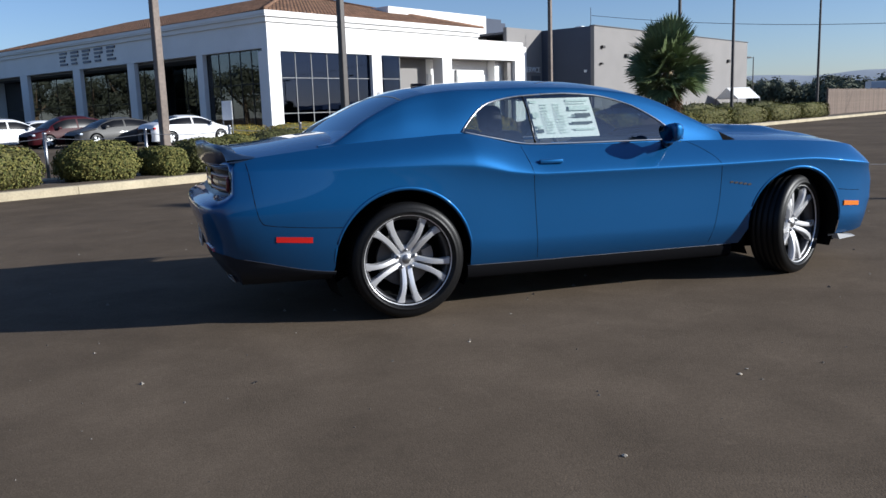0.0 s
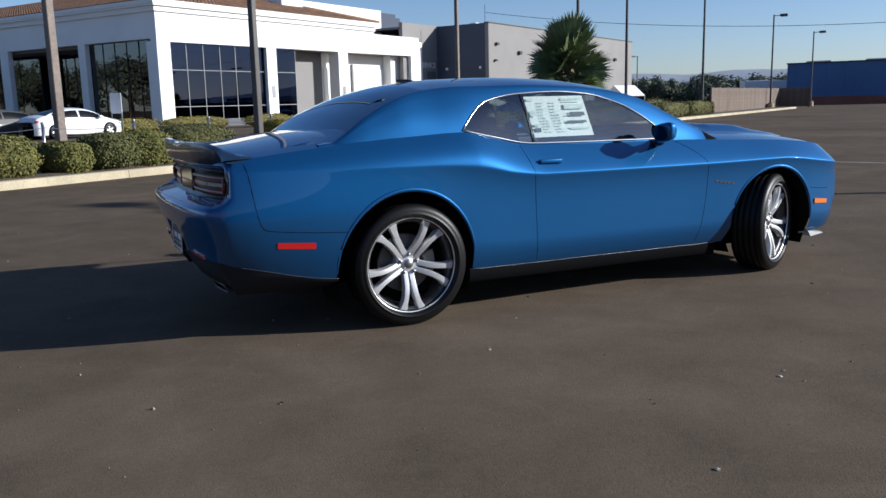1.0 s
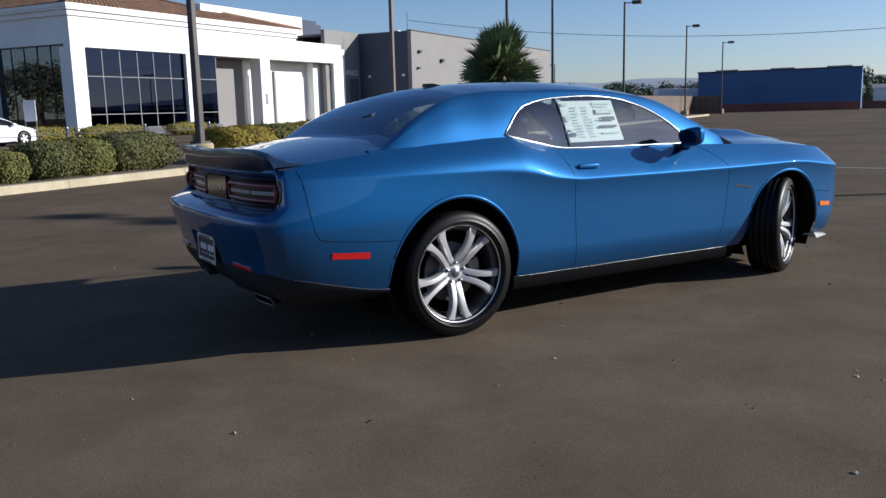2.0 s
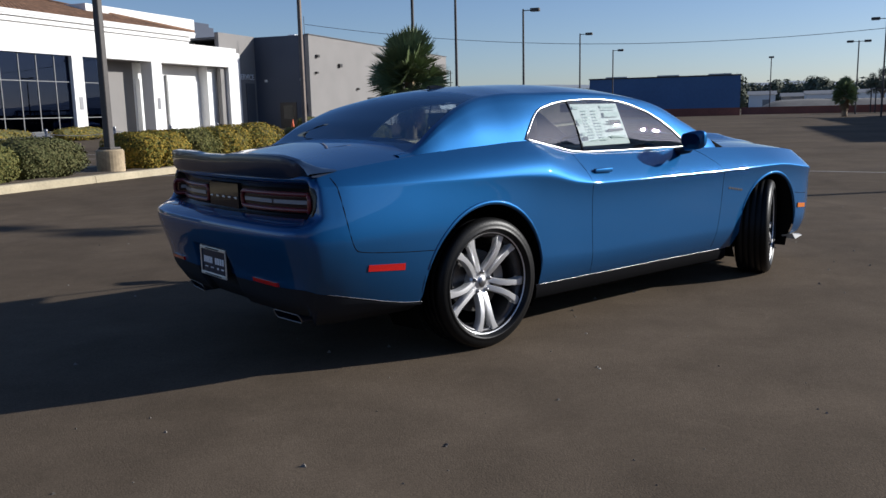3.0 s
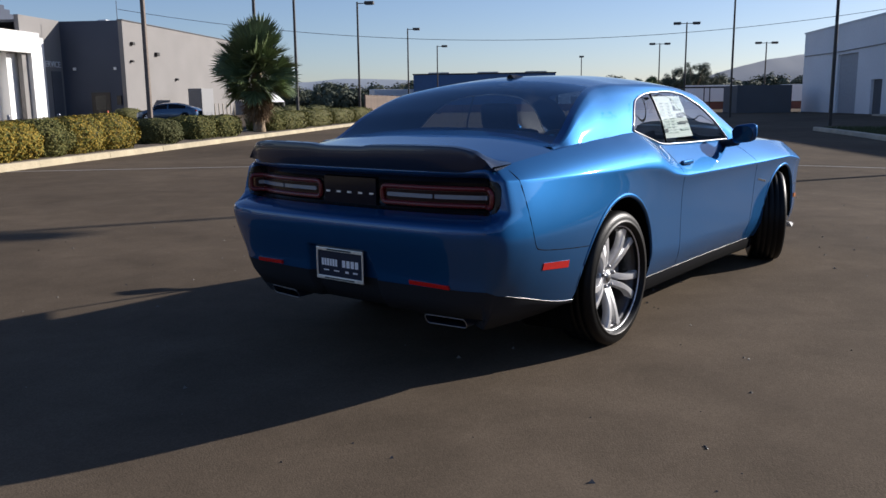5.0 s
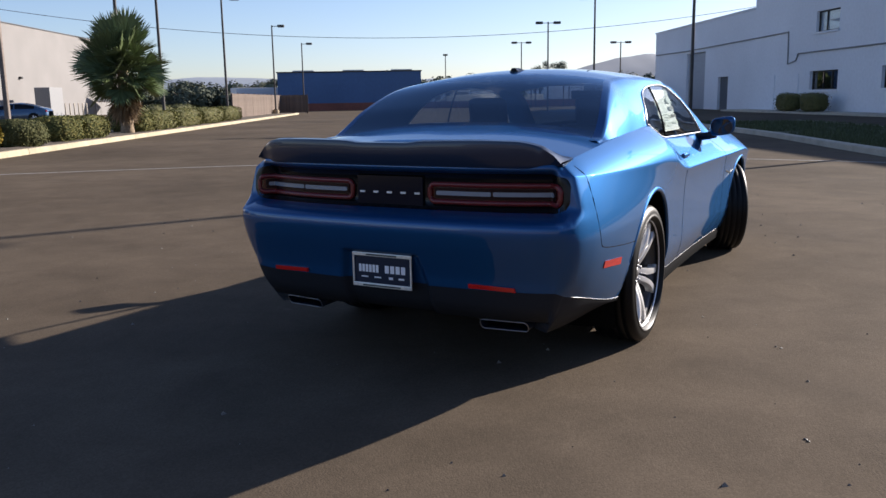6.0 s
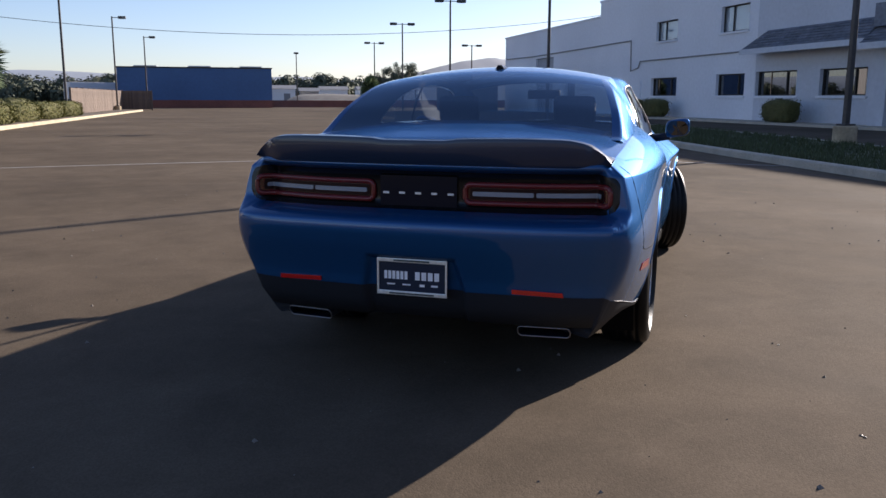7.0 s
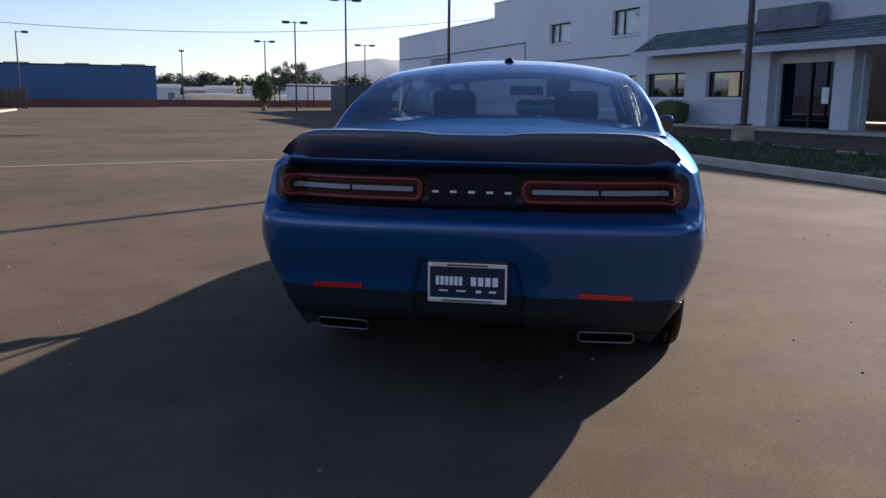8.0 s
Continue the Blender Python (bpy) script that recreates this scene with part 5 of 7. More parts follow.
BX = band_x(0.1, 0.875) - 0.005
v, f = hexa([(BX - d, y, z) for d in (0.0, 0.012) for y, z in ((-0.172, 0.818), (0.172, 0.818), (0.172, 0.948), (-0.172, 0.948))])
make("lamp_bridge", v, f, BRIDGE_GLOSS, car, "smooth dark panel between the tail lamps")
# plain bars in place of the maker's name on the band
for k in range(5):
    y = 0.145 - 0.0725 * k
    box("badge_bar", BX - 0.016, BX - 0.012, y - 0.013, y + 0.013, 0.870, 0.879, BADGE, car)
# number plate in its frame, in the bumper's pocket
PX = -1.172
part("plate_bracket", box_bm(PX + 0.002, PX + 0.05, -0.12, 0.12, 0.46, 0.59, 0.004), BLACK_PLASTIC, car)
plate = part("plate", box_bm(PX - 0.004, PX, -0.150, 0.150, 0.452, 0.598, 0.002), BLACK_SATIN, car, "black dealer plate in a chrome frame")
for a in ((-0.157, 0.157, 0.588, 0.605), (-0.157, 0.157, 0.446, 0.464), (-0.157, -0.148, 0.464, 0.588), (0.148, 0.157, 0.464, 0.588)):
    part("plate_frame", box_bm(PX - 0.012, PX - 0.0045, a[0], a[1], a[2], a[3], 0.003), BRASS_FRAME, plate)
for y1, y0, z0, z1, n in ((0.128, 0.018, 0.514, 0.549, 6), (-0.010, -0.124, 0.514, 0.549, 4), (0.12, 0.07, 0.489, 0.495, 1), (0.05, 0.0, 0.489, 0.495, 1), (-0.03, -0.06, 0.486, 0.497, 1), (-0.08, -0.12, 0.488, 0.496, 1)):
    step = (y1 - y0) / n
    for k in range(n):
        box("plate_bar", PX - 0.0058, PX - 0.0042, y0 + step * (k + 0.14), y0 + step * (k + 0.86), z0, z1, PALE_INK, plate)
for a, b, z0, z1 in ((-0.08, 0.08, 0.593, 0.600), (-0.10, 0.10, 0.451, 0.457)):
    box("plate_bar", PX - 0.0138, PX - 0.0122, a, b, z0, z1, PRINT_DARK, plate)

# door handles, badge bars, mirrors
for sgn in (-1, 1):
    y0 = -side_y(0.985, 0.915)
    h = part("door_handle", box_bm(0.905, 1.075, sgn * (y0 + 0.012) - 0.011, sgn * (y0 + 0.012) + 0.011, 0.905, 0.935, 0.0095), PAINT, car, smooth=True)
    # flat dark sheet on the door skin, coloured as the shade in the handle's hollow
    v, f = hexa([(x, sgn * (y0 + d), z) for d in (-0.01, 0.0015) for x, z in ((0.918, 0.882), (1.062, 0.882), (1.075, 0.915), (0.905, 0.915))])
    make("handle_cup", v, f, BLACK_SATIN, h)
    for k in range(5):
        x = 2.37 + 0.037 * k
        z = 0.70 - 0.006 * k
        yy = -side_y(x, z)
        v, f = hexa([(x + a, sgn * (yy + d), z + b) for d in (-0.003, 0.003) for a, b in ((0, 0), (0.028, 0), (0.030, 0.013), (0.003, 0.013))])
        make("badge_bar", v, f, METAL_DARK, car)
    bm = bmesh.new()
    bmesh.ops.create_uvsphere(bm, u_segments=28, v_segments=16, radius=1.0)
    for vert in bm.verts:
        c = vert.co
        x = c.x * (0.085 if c.x > 0 else 0.035)
        sq = 1.0 / max(abs(c.y) ** 4 + abs(c.z) ** 4, 1e-6) ** 0.25 if math.hypot(c.y, c.z) > 1e-4 else 1.0
        rr = math.hypot(c.y, c.z)
        y, z = c.y * sq * rr * 0.084, c.z * sq * rr * 0.064
        vert.co = Vector((1.845 + x, sgn * (0.955 + y), 1.068 + z + 0.012 * y / 0.084))
    mir = part("wing_mirror", bm, PAINT, car, smooth=True)
    v, f = lathe([(0.0, 0.0), (1.0, 0.0), (1.02, 0.004)], 28)
    verts = [(1.803 - 0.018 * pz, sgn * (0.955 + 0.073 * px * min(1.0, 1.0 / max(abs(px) ** 4 + abs(pz) ** 4, 1e-6) ** 0.25)), 1.068 + 0.051 * pz * min(1.2, 1.0 / max(abs(px) ** 4 + abs(pz) ** 4, 1e-6) ** 0.25)) for px, py, pz in v]
    make("mirror_glass", verts, f, MIRROR, mir)
    v, f = tube([(1.93, sgn * 0.765, 0.99), (1.90, sgn * 0.83, 0.995), (1.87, sgn * 0.90, 1.012)], [0.032, 0.028, 0.03], 10)
    make("mirror_arm", v, f, BLACK_SATIN, mir, smooth=True)

# roof aerial fin
v, f = hexa([(0.34, -0.028, 1.44), (0.46, -0.022, 1.452), (0.46, 0.022, 1.452), (0.34, 0.028, 1.44), (0.335, -0.010, 1.462), (0.40, -0.006, 1.464), (0.40, 0.006, 1.464), (0.335, 0.010, 1.462)])
make("aerial", v, f, BLACK_GLOSS, car, "black aerial fin on the roof")

# price sheet behind the side window
def in_window(x, z, d):
    return (x, -(canopy_y(x, z) - d), z)


def window_sheet(name, x0, x1, z0, z1, d, material, parent):
    v, f = [], []
    n = 8
    for k in range(n + 1):
        x = x0 + (x1 - x0) * k / n
        for zz in (z0, z1):
            sh = 0.034 * (1.32 - zz) / 0.26
            v.append(in_window(x + sh, zz, d))
        for zz in (z0, z1):
            sh = 0.034 * (1.32 - zz) / 0.26
            v.append(in_window(x + sh, zz, d + 0.0012))
    for k in range(n):
        a, b = 4 * k, 4 * k + 4
        f += [(a, b, b + 1, a + 1), (a + 2, a + 3, b + 3, b + 2), (a, a + 2, b + 2, b), (a + 1, b + 1, b + 3, a + 3)]
    f += [(0, 1, 3, 2), (4 * n, 4 * n + 2, 4 * n + 3, 4 * n + 1)]
    return make(name, v, f, material, parent)


sheet = window_sheet("price_sheet", 0.925, 1.395, 1.065, 1.325, 0.006, PAPER, car)
tagged(sheet, "printed price sheet stuck inside the side window")
rnd = random.Random(4)
for a, b, z0, z1, m_ in ((0.935, 0.985, 1.295, 1.31, PRINT), (0.93, 0.975, 1.20, 1.235, PRINT), (0.94, 0.985, 1.10, 1.125, PRINT_DARK), (0.94, 0.985, 1.135, 1.15, PRINT),
                         (1.20, 1.37, 1.298, 1.312, PRINT), (1.21, 1.37, 1.24, 1.27, PRINT), (1.24, 1.36, 1.195, 1.22, PRINT_DARK), (1.20, 1.36, 1.15, 1.165, PRINT_DARK), (1.22, 1.37, 1.108, 1.122, PRINT)):
    window_sheet("print_bar", a, b, z0, z1, 0.0042, m_, sheet)
for col, (a, b) in enumerate(((1.01, 1.09), (1.105, 1.185), (1.205, 1.37))):
    for k in range(11 if col < 2 else 5):
        z = 1.285 - 0.0185 * k if col < 2 else 1.288 - 0.042 * k
        window_sheet("print_bar", a, a + (b - a) * rnd.uniform(0.55, 1.0), z - 0.005, z, 0.0045, PRINT, sheet)

# cabin inside: seats, dash, wheel, rear shelf
def cushion(name, x0, x1, y0, y1, z0, z1, lean=0.0, r=0.05):
    bm = box_bm(x0, x1, y0, y1, z0, z1, r)
    for vert in bm.verts:
        vert.co.x -= lean * (vert.co.z - z0)
    return part(name, bm, SEAT, car, smooth=True)


for y in (-0.37, 0.37):
    cushion("seat_cushion", 0.95, 1.45, y - 0.26, y + 0.26, 0.42, 0.60)
    cushion("seat_back", 0.93, 1.07, y - 0.25, y + 0.25, 0.58, 1.12, 0.28)
    cushion("headrest", 0.74, 0.84, y - 0.13, y + 0.13, 1.11, 1.29, 0.15, 0.04)
cushion("rear_bench", 0.10, 0.62, -0.60, 0.60, 0.45, 0.64)
cushion("rear_backrest", 0.02, 0.14, -0.60, 0.60, 0.62, 1.06, 0.30)
v, f = hexa([(-0.42, -0.68, 1.02), (0.0, -0.66, 1.04), (0.0, 0.66, 1.04), (-0.42, 0.68, 1.02), (-0.42, -0.68, 1.05), (0.0, -0.66, 1.07), (0.0, 0.66, 1.07), (-0.42, 0.68, 1.05)])
make("parcel_shelf", v, f, SEAT, car)
bm = box_bm(1.92, 2.42, -0.72, 0.72, 0.70, 1.0, 0.06)
part("dashboard", bm, BLACK_PLASTIC, car, smooth=True)
v, f = tube([(1.62 - 0.06 * math.sin(radians(a)), 0.37 + 0.185 * math.cos(radians(a)), 0.90 + 0.175 * math.sin(radians(a))) for a in range(0, 360, 15)], 0.016, 8, closed=True)
make("steering_wheel", v, f, BLACK_PLASTIC, car, smooth=True)
part("rear_view_mirror", box_bm(1.70, 1.725, -0.12, 0.12, 1.27, 1.335, 0.012), BLACK_PLASTIC, car, smooth=True)
for y in (-0.74, 0.74):
    part("door_card", box_bm(0.55, 2.1, min(y, y * 0.96), max(y, y * 0.96), 0.35, 1.0, 0.01), BLACK_PLASTIC, car)
part("cabin_floor", box_bm(-0.1, 2.4, -0.74, 0.74, 0.34, 0.38), DARK_VOID, car)


# wheels
def wheel(cx, cy, steer, sgn, bulge=0.0):
    """sgn -1: outer face towards -y. Local y points outwards."""
    m = pose(cx, cy, 0.362, 0, 0, steer) @ (Matrix.Identity(4) if sgn > 0 else pose(0, 0, 0, 0, 0, 180))
    v, f = lathe([(0.275, 0.097), (0.278, 0.105), (0.282, 0.109), (0.2865, 0.107), (0.287, 0.096), (0.279, 0.085)], 72)
    rim = make("wheel", v, f, ALLOY, car, "five twin-spoke machined alloy wheel", smooth=True, m=m)
    v, f = lathe([(0.262, -0.11), (0.250, -0.09), (0.246, 0.02), (0.256, 0.070), (0.2755, 0.0965), (0.278, 0.086), (0.277, -0.10)], 60)
    make("barrel", v, f, BARREL, rim, "dark grey wheel barrel", smooth=True)
    prof = [(0.270, -0.105), (0.285, -0.118), (0.315, -0.122), (0.345, -0.112), (0.3605, -0.095)]
    for g in (-0.062, -0.022, 0.022, 0.062):
        prof += [(0.363, g - 0.006), (0.3595, g - 0.004), (0.3595, g + 0.004), (0.363, g + 0.006)]
    prof += [(0.3605, 0.095), (0.352, 0.108), (0.343, 0.114), (0.335, 0.1185), (0.322, 0.1215), (0.310, 0.1225), (0.308, 0.1245), (0.300, 0.1245), (0.298, 0.1222), (0.290, 0.118), (0.284, 0.108), (0.272, 0.098)]
    v, f = lathe([(r, y + bulge * smooth01(0.275, 0.300, r)) for r, y in prof], 96)
    make("tyre", v, f, RUBBER, rim, "black low-profile tyre", smooth=True)
    # twin spokes: each a tapered curved bar from hub to rim
    for k in range(5):
        verts, faces = [], []
        for side in (-1, 1):
            base = len(verts)
            L = 12
            for q in range(L + 1):
                s = q / L
                r = 0.045 + 0.231 * s
                spread = 0.0205 + 0.003 * s + 0.043 * s ** 3.0
                wdt = 0.0170 + 0.003 * s + 0.016 * (max(0, s - 0.70) / 0.30) ** 1.8
                y = 0.046 + 0.016 * math.sin(math.pi * s) + 0.048 * s
                c = side * spread
                for dx, dy in ((-wdt, -0.040), (-wdt * 0.96, -0.010), (-wdt * 0.72, 0.0), (0.0, 0.001), (wdt * 0.72, 0.0), (wdt * 0.96, -0.010), (wdt, -0.040)):
                    verts.append((c + dx, y + dy, r))
            for q in range(L):
                for b in range(7):
                    e = (b + 1) % 7
                    faces.append((base + q * 7 + b, base + q * 7 + e, base + q * 7 + 7 + e, base + q * 7 + 7 + b))
            faces.append(tuple(base + b for b in range(7)))
            faces.append(tuple(base + L * 7 + b for b in range(6, -1, -1)))
        sp_ = make("spoke", verts, faces, ALLOY, rim, smooth=True, m=pose(0, 0, 0, 0, 72 * k + 180, 0))
        sp_.data.set_sharp_from_angle(angle=radians(25))
    v, f = lathe([(0.0, 0.056), (0.026, 0.055), (0.032, 0.052), (0.036, 0.048), (0.068, 0.046), (0.078, 0.038), (0.084, 0.0)], 40)
    hub = make("hub", v, f, ALLOY, rim, smooth=True)
    hub.data.set_sharp_from_angle(angle=radians(30))
    v, f = lathe([(0.0, 0.0625), (0.022, 0.0615), (0.029, 0.055)], 24)
    make("centre_cap", v, f, ALLOY_DARK, rim, smooth=True)
    for k in range(5):
        a = radians(72 * k + 90)
        v, f = lathe([(0.0, 0.066), (0.009, 0.065), (0.0115, 0.058), (0.0115, 0.03)], 10)
        make("lug_nut", [(p[0] + 0.056 * math.cos(a), p[1], p[2] + 0.057 * math.sin(a)) for p in v], f, ALLOY_DARK, rim, smooth=True)
    v, f = lathe([(0.08, 0.0), (0.172, 0.0), (0.176, -0.004), (0.176, -0.028), (0.08, -0.028)], 48)
    make("brake_disc", v, f, STEEL, rim, "bare steel brake disc")
    v, f = lathe([(0.0, 0.0), (0.262, 0.0)], 40)
    make("back_plate", [(p[0], p[1] - 0.05, p[2]) for p in v], f, DARK_VOID, rim)
    verts, faces = [], []
    for q in range(9):
        a = radians((-22 + 44 * q / 8) + (0 if sgn > 0 else 180))
        for r, y in ((0.115, 0.025), (0.185, 0.025), (0.19, -0.045), (0.115, -0.045)):
            verts.append((r * math.cos(a), y, r * math.sin(a)))
    for q in range(8):
        for b in range(4):
            faces.append((q * 4 + b, q * 4 + (b + 1) % 4, q * 4 + 4 + (b + 1) % 4, q * 4 + 4 + b))
    make("brake_caliper", verts, faces + [(0, 1, 2, 3), (35, 34, 33, 32)], ALLOY_DARK, rim)
    return rim


wheel(0.0, -0.799, 0.0, -1, 0.008)
wheel(0.0, 0.799, 0.0, 1, 0.008)
wheel(2.962, -0.795, 24.0, -1)
wheel(2.952, 0.80, 27.0, 1)

# ---- lamp posts ----
def lamp_post(a, b, height, heads, base=0.0, foot=0.12, material=None, arm=0.55, label="", r=0.075):
    """heads: directions (degrees from the grid's +a) of the lamp heads."""
    post = gthing("street_lamp", label or "tall dark bronze car-park lamp post", "lamp post", a, b, group="car park lamps")
    material = material or POLE_PAINT
    z0 = foot
    if base:
        v, f = lathe([(0.0, base), (0.27, base), (0.30, base - 0.03), (0.305, 0.0), (0.0, 0.0)], 28)
        make("concrete_base", [(x, z, y) for x, y, z in v], [q[::-1] for q in f], FOOTING, post, "round concrete footing")
        box("base_plate", -0.17, 0.17, -0.17, 0.17, base, base + 0.05, material, post, bevel=0.01)
        z0 = base + 0.04
    bm = bmesh.new()
    for k in range(2):
        w = r * (1.0 - 0.25 * k)
        z = z0 if k == 0 else height
        for x, y in ((-w, -w), (w, -w), (w, w), (-w, w)):
            bm.verts.new((x, y, z))
    bm.verts.ensure_lookup_table()
    for i in range(4):
        bm.faces.new([bm.verts[i], bm.verts[(i + 1) % 4], bm.verts[4 + (i + 1) % 4], bm.verts[4 + i]])
    bm.faces.new([bm.verts[i] for i in (4, 5, 6, 7)])
    bmesh.ops.bevel(bm, geom=[e for e in bm.edges if abs(e.verts[0].co.z - e.verts[1].co.z) > 1], offset=0.015, segments=1, affect="EDGES")
    part("pole", bm, material, post)
    for h in heads:
        d = Vector((math.cos(radians(h)), math.sin(radians(h)), 0))
        v, f = tube([Vector((0, 0, height - 0.1)), Vector((0, 0, height - 0.1)) + d * arm], 0.035, 6)
        make("arm", v, f, material, post)
        bm = box_bm(-0.02, 0.62, -0.2, 0.2, -0.11, 0.11, 0.03)
        hd = part("lamp_head", bm, material, post, m=Matrix.Translation(Vector((0, 0, height - 0.08)) + d * arm) @ pose(0, 0, 0, 0, 0, h))
        box("lens", 0.06, 0.54, -0.15, 0.15, -0.125, -0.108, CLEAR_LENS, hd)
    return post


lamp_post(8.2, 15.9, 9.0, (), foot=0.0, material=POLE_TAN, label="weathered brown pole behind the hedge", r=0.11)
lamp_post(10.5, 11.3, 8.15, (-90,), base=0.62, label="bronze lamp post on a round concrete footing", r=0.085)
lamp_post(22.7, 13.0, 8.3, (-90,), material=POLE_TAN, label="brown lamp post behind the hedge")
lamp_post(33.95, 13.0, 8.4, (-90,))
lamp_post(41.2, 13.2, 8.2, (150,))
lamp_post(53.5, 12.3, 8.2, (-90,))
lamp_post(76.5, 12.4, 8.35, (-90,), base=0.5)
lamp_post(92.6, 11.5, 7.75, (-90,), base=0.5)
lamp_post(114.0, -6.0, 7.4, (-90,), arm=-0.3, foot=0.0)
lamp_post(95.3, -14.0, 7.75, (-90, 90), foot=0.0, label="twin-headed dark car-park lamp post")
lamp_post(75.1, -13.6, 8.25, (-90, 90), foot=0.0, label="twin-headed dark car-park lamp post")
lamp_post(57.75, -14.0, 8.5, (-90, 90), foot=0.0, label="twin-headed dark car-park lamp post")
lamp_post(37.2, -14.2, 8.5, (-90, 90), foot=0.0, label="twin-headed dark car-park lamp post")
lamp_post(14.7, -14.2, 8.45, (-90, 90), base=0.6, label="twin-headed lamp post on a square pale footing")
lamp_post(119.0, 40.0, 7.5, (150,), foot=0.0)
lamp_post(90.4, -24.6, 7.35, (-90, 90), foot=0.0, label="twin-headed dark car-park lamp post")

# overhead cable across the lot
pts = []
for k in range(61):
    s = k / 60
    b = 37.5 - 90.0 * s
    pts.append(W(68.4 + 6 * s, b, 6.65 + 3.2 * ((b - 1.0) / 36.5) ** 2 * (1.0 if b > 1 else 0.95)))
v, f = tube(pts, 0.022, 5)
tagged(make("power_cable", v, f, METAL_DARK), "black overhead cable sagging across the lot", "cable", kind="structure")


# ---- hedges ----
def bush(a0, a1, b0, b1, h, leaf, seed, leaves=2600, label="", size=0.034, z0=0.12, e=2.6):
    rnd = random.Random(seed)
    ob = gthing("hedge_bush", label or "clipped green hedge bush on bare soil", "bush", (a0 + a1) / 2, (b0 + b1) / 2, group="hedge bushes")
    ha, hb, hz = (a1 - a0) / 2, (b1 - b0) / 2, h / 2

    def surf(t, p, k=1.0):
        d = Vector((math.cos(p) * math.cos(t), math.cos(p) * math.sin(t), math.sin(p)))
        m = (abs(d.x) ** e + abs(d.y) ** e + abs(d.z) ** e) ** (-1 / e)
        q = d * m * k
        lump = 1 + 0.14 * noise.noise(Vector((q.x * 2.1 * ha + seed, q.y * 2.1 * hb, q.z * 1.8))) + 0.05 * noise.noise(Vector((q.x * 6 * ha + seed, q.y * 6 * hb, q.z * 5)))
        return Vector((q.x * ha * lump, q.y * hb * lump, z0 + hz + q.z * hz * lump)), d
    verts, faces = [], []
    nt, npz = 26, 12
    for i in range(npz + 1):
        for k in range(nt):
            verts.append(surf(2 * math.pi * k / nt, -math.pi / 2 + math.pi * i / npz, 0.90)[0])
    for i in range(npz):
        for k in range(nt):
            faces.append((i * nt + k, i * nt + (k + 1) % nt, (i + 1) * nt + (k + 1) % nt, (i + 1) * nt + k))
    make("twig_core", verts, faces, TWIG, ob, smooth=True)
    lv, lf = [], []
    for _ in range(leaves):
        t, sp = rnd.uniform(0, 2 * math.pi), rnd.uniform(-0.93, 1)
        p = math.asin(sp)
        c, d = surf(t, p, rnd.uniform(0.88, 1.035))
        n = (d + Vector((rnd.uniform(-0.8, 0.8), rnd.uniform(-0.8, 0.8), rnd.uniform(-0.4, 0.9)))).normalized()
        u = n.cross(Vector((rnd.uniform(-1, 1), rnd.uniform(-1, 1), rnd.uniform(-1, 1)))).normalized()
        w = n.cross(u)
        s = size * rnd.uniform(0.7, 1.35)
        o = len(lv)
        lv += [c - u * s, c + w * s * 0.55, c + u * s, c - w * s * 0.55]
        lf.append((o, o + 1, o + 2, o + 3))
    tagged(make("leaves", lv, lf, leaf, ob), kind="stuff")
    return ob


for k, (a0, a1, h, leaf, lab) in enumerate((
        (-2.2, 0.4, 0.82, LEAF, ""), (0.6, 2.9, 0.86, LEAF, ""), (3.25, 4.8, 0.84, LEAF, ""), (5.0, 5.85, 0.66, LEAF, ""), (5.85, 7.0, 0.8, LEAF_DARK, "dark green clipped hedge bush"),
        (6.75, 7.9, 0.82, LEAF, ""), (7.75, 9.7, 0.9, LEAF_DARK, "dark green clipped hedge bush"))):
    bush(a0, a1, 10.95, 12.25, h, leaf, 10 + k, 9000, lab, 0.027, 0.06)
for k, (a0, a1, h, leaf, lab) in enumerate((
        (11.0, 11.95, 0.94, LEAF_GOLD, "golden-tipped clipped hedge bush"), (11.75, 13.0, 0.96, LEAF_GOLD, "golden-tipped clipped hedge bush"), (12.9, 14.3, 0.98, LEAF, ""), (14.15, 15.95, 1.02, LEAF_GOLD, "golden-tipped clipped hedge bush"),
        (15.8, 17.65, 1.04, LEAF_GOLD, "golden-tipped clipped hedge bush"), (19.1, 20.4, 0.88, LEAF_DARK, "dull grey-green hedge bush"))):
    bush(a0, a1, 10.72, 12.2, h - 0.04, leaf, 30 + k, 9000, lab, 0.030, 0.06, 2.9)
for k, (a0, a1, h, leaf) in enumerate(((22.3, 24.0, 0.86, LEAF), (24.4, 26.5, 0.84, LEAF), (30.3, 32.0, 0.82, LEAF), (32.1, 36.2, 0.88, LEAF), (36.3, 41.5, 0.92, LEAF), (41.6, 47.0, 0.94, LEAF), (47.1, 52.4, 0.95, LEAF))):
    bush(a0, a1, 11.0, 12.4, h, leaf, 50 + k, 7000, "", 0.04, 0.06, 4.4)
for k, (a0, a1) in enumerate(((24.5, 28.0), (28.2, 33.5), (35.0, 39.5))):
    bush(a0, a1, 36.2, 37.6, 0.85, LEAF_GOLD, 70 + k, 1500, "low clipped hedge before the showroom", 0.06, 0.0)
for k, (a0, a1) in enumerate(((36.5, 41.5), (41.4, 46.6), (46.5, 52.0))):
    bush(a0, a1, 13.5, 15.0, 1.2, LEAF_DARK, 75 + k, 3800, "taller dull hedge behind the clipped row", 0.05, 0.0)
bush(60.0, 63.5, 33.0, 34.6, 1.1, LEAF, 80, 1500, "rounded shrub before the grey building", 0.06, 0.0)
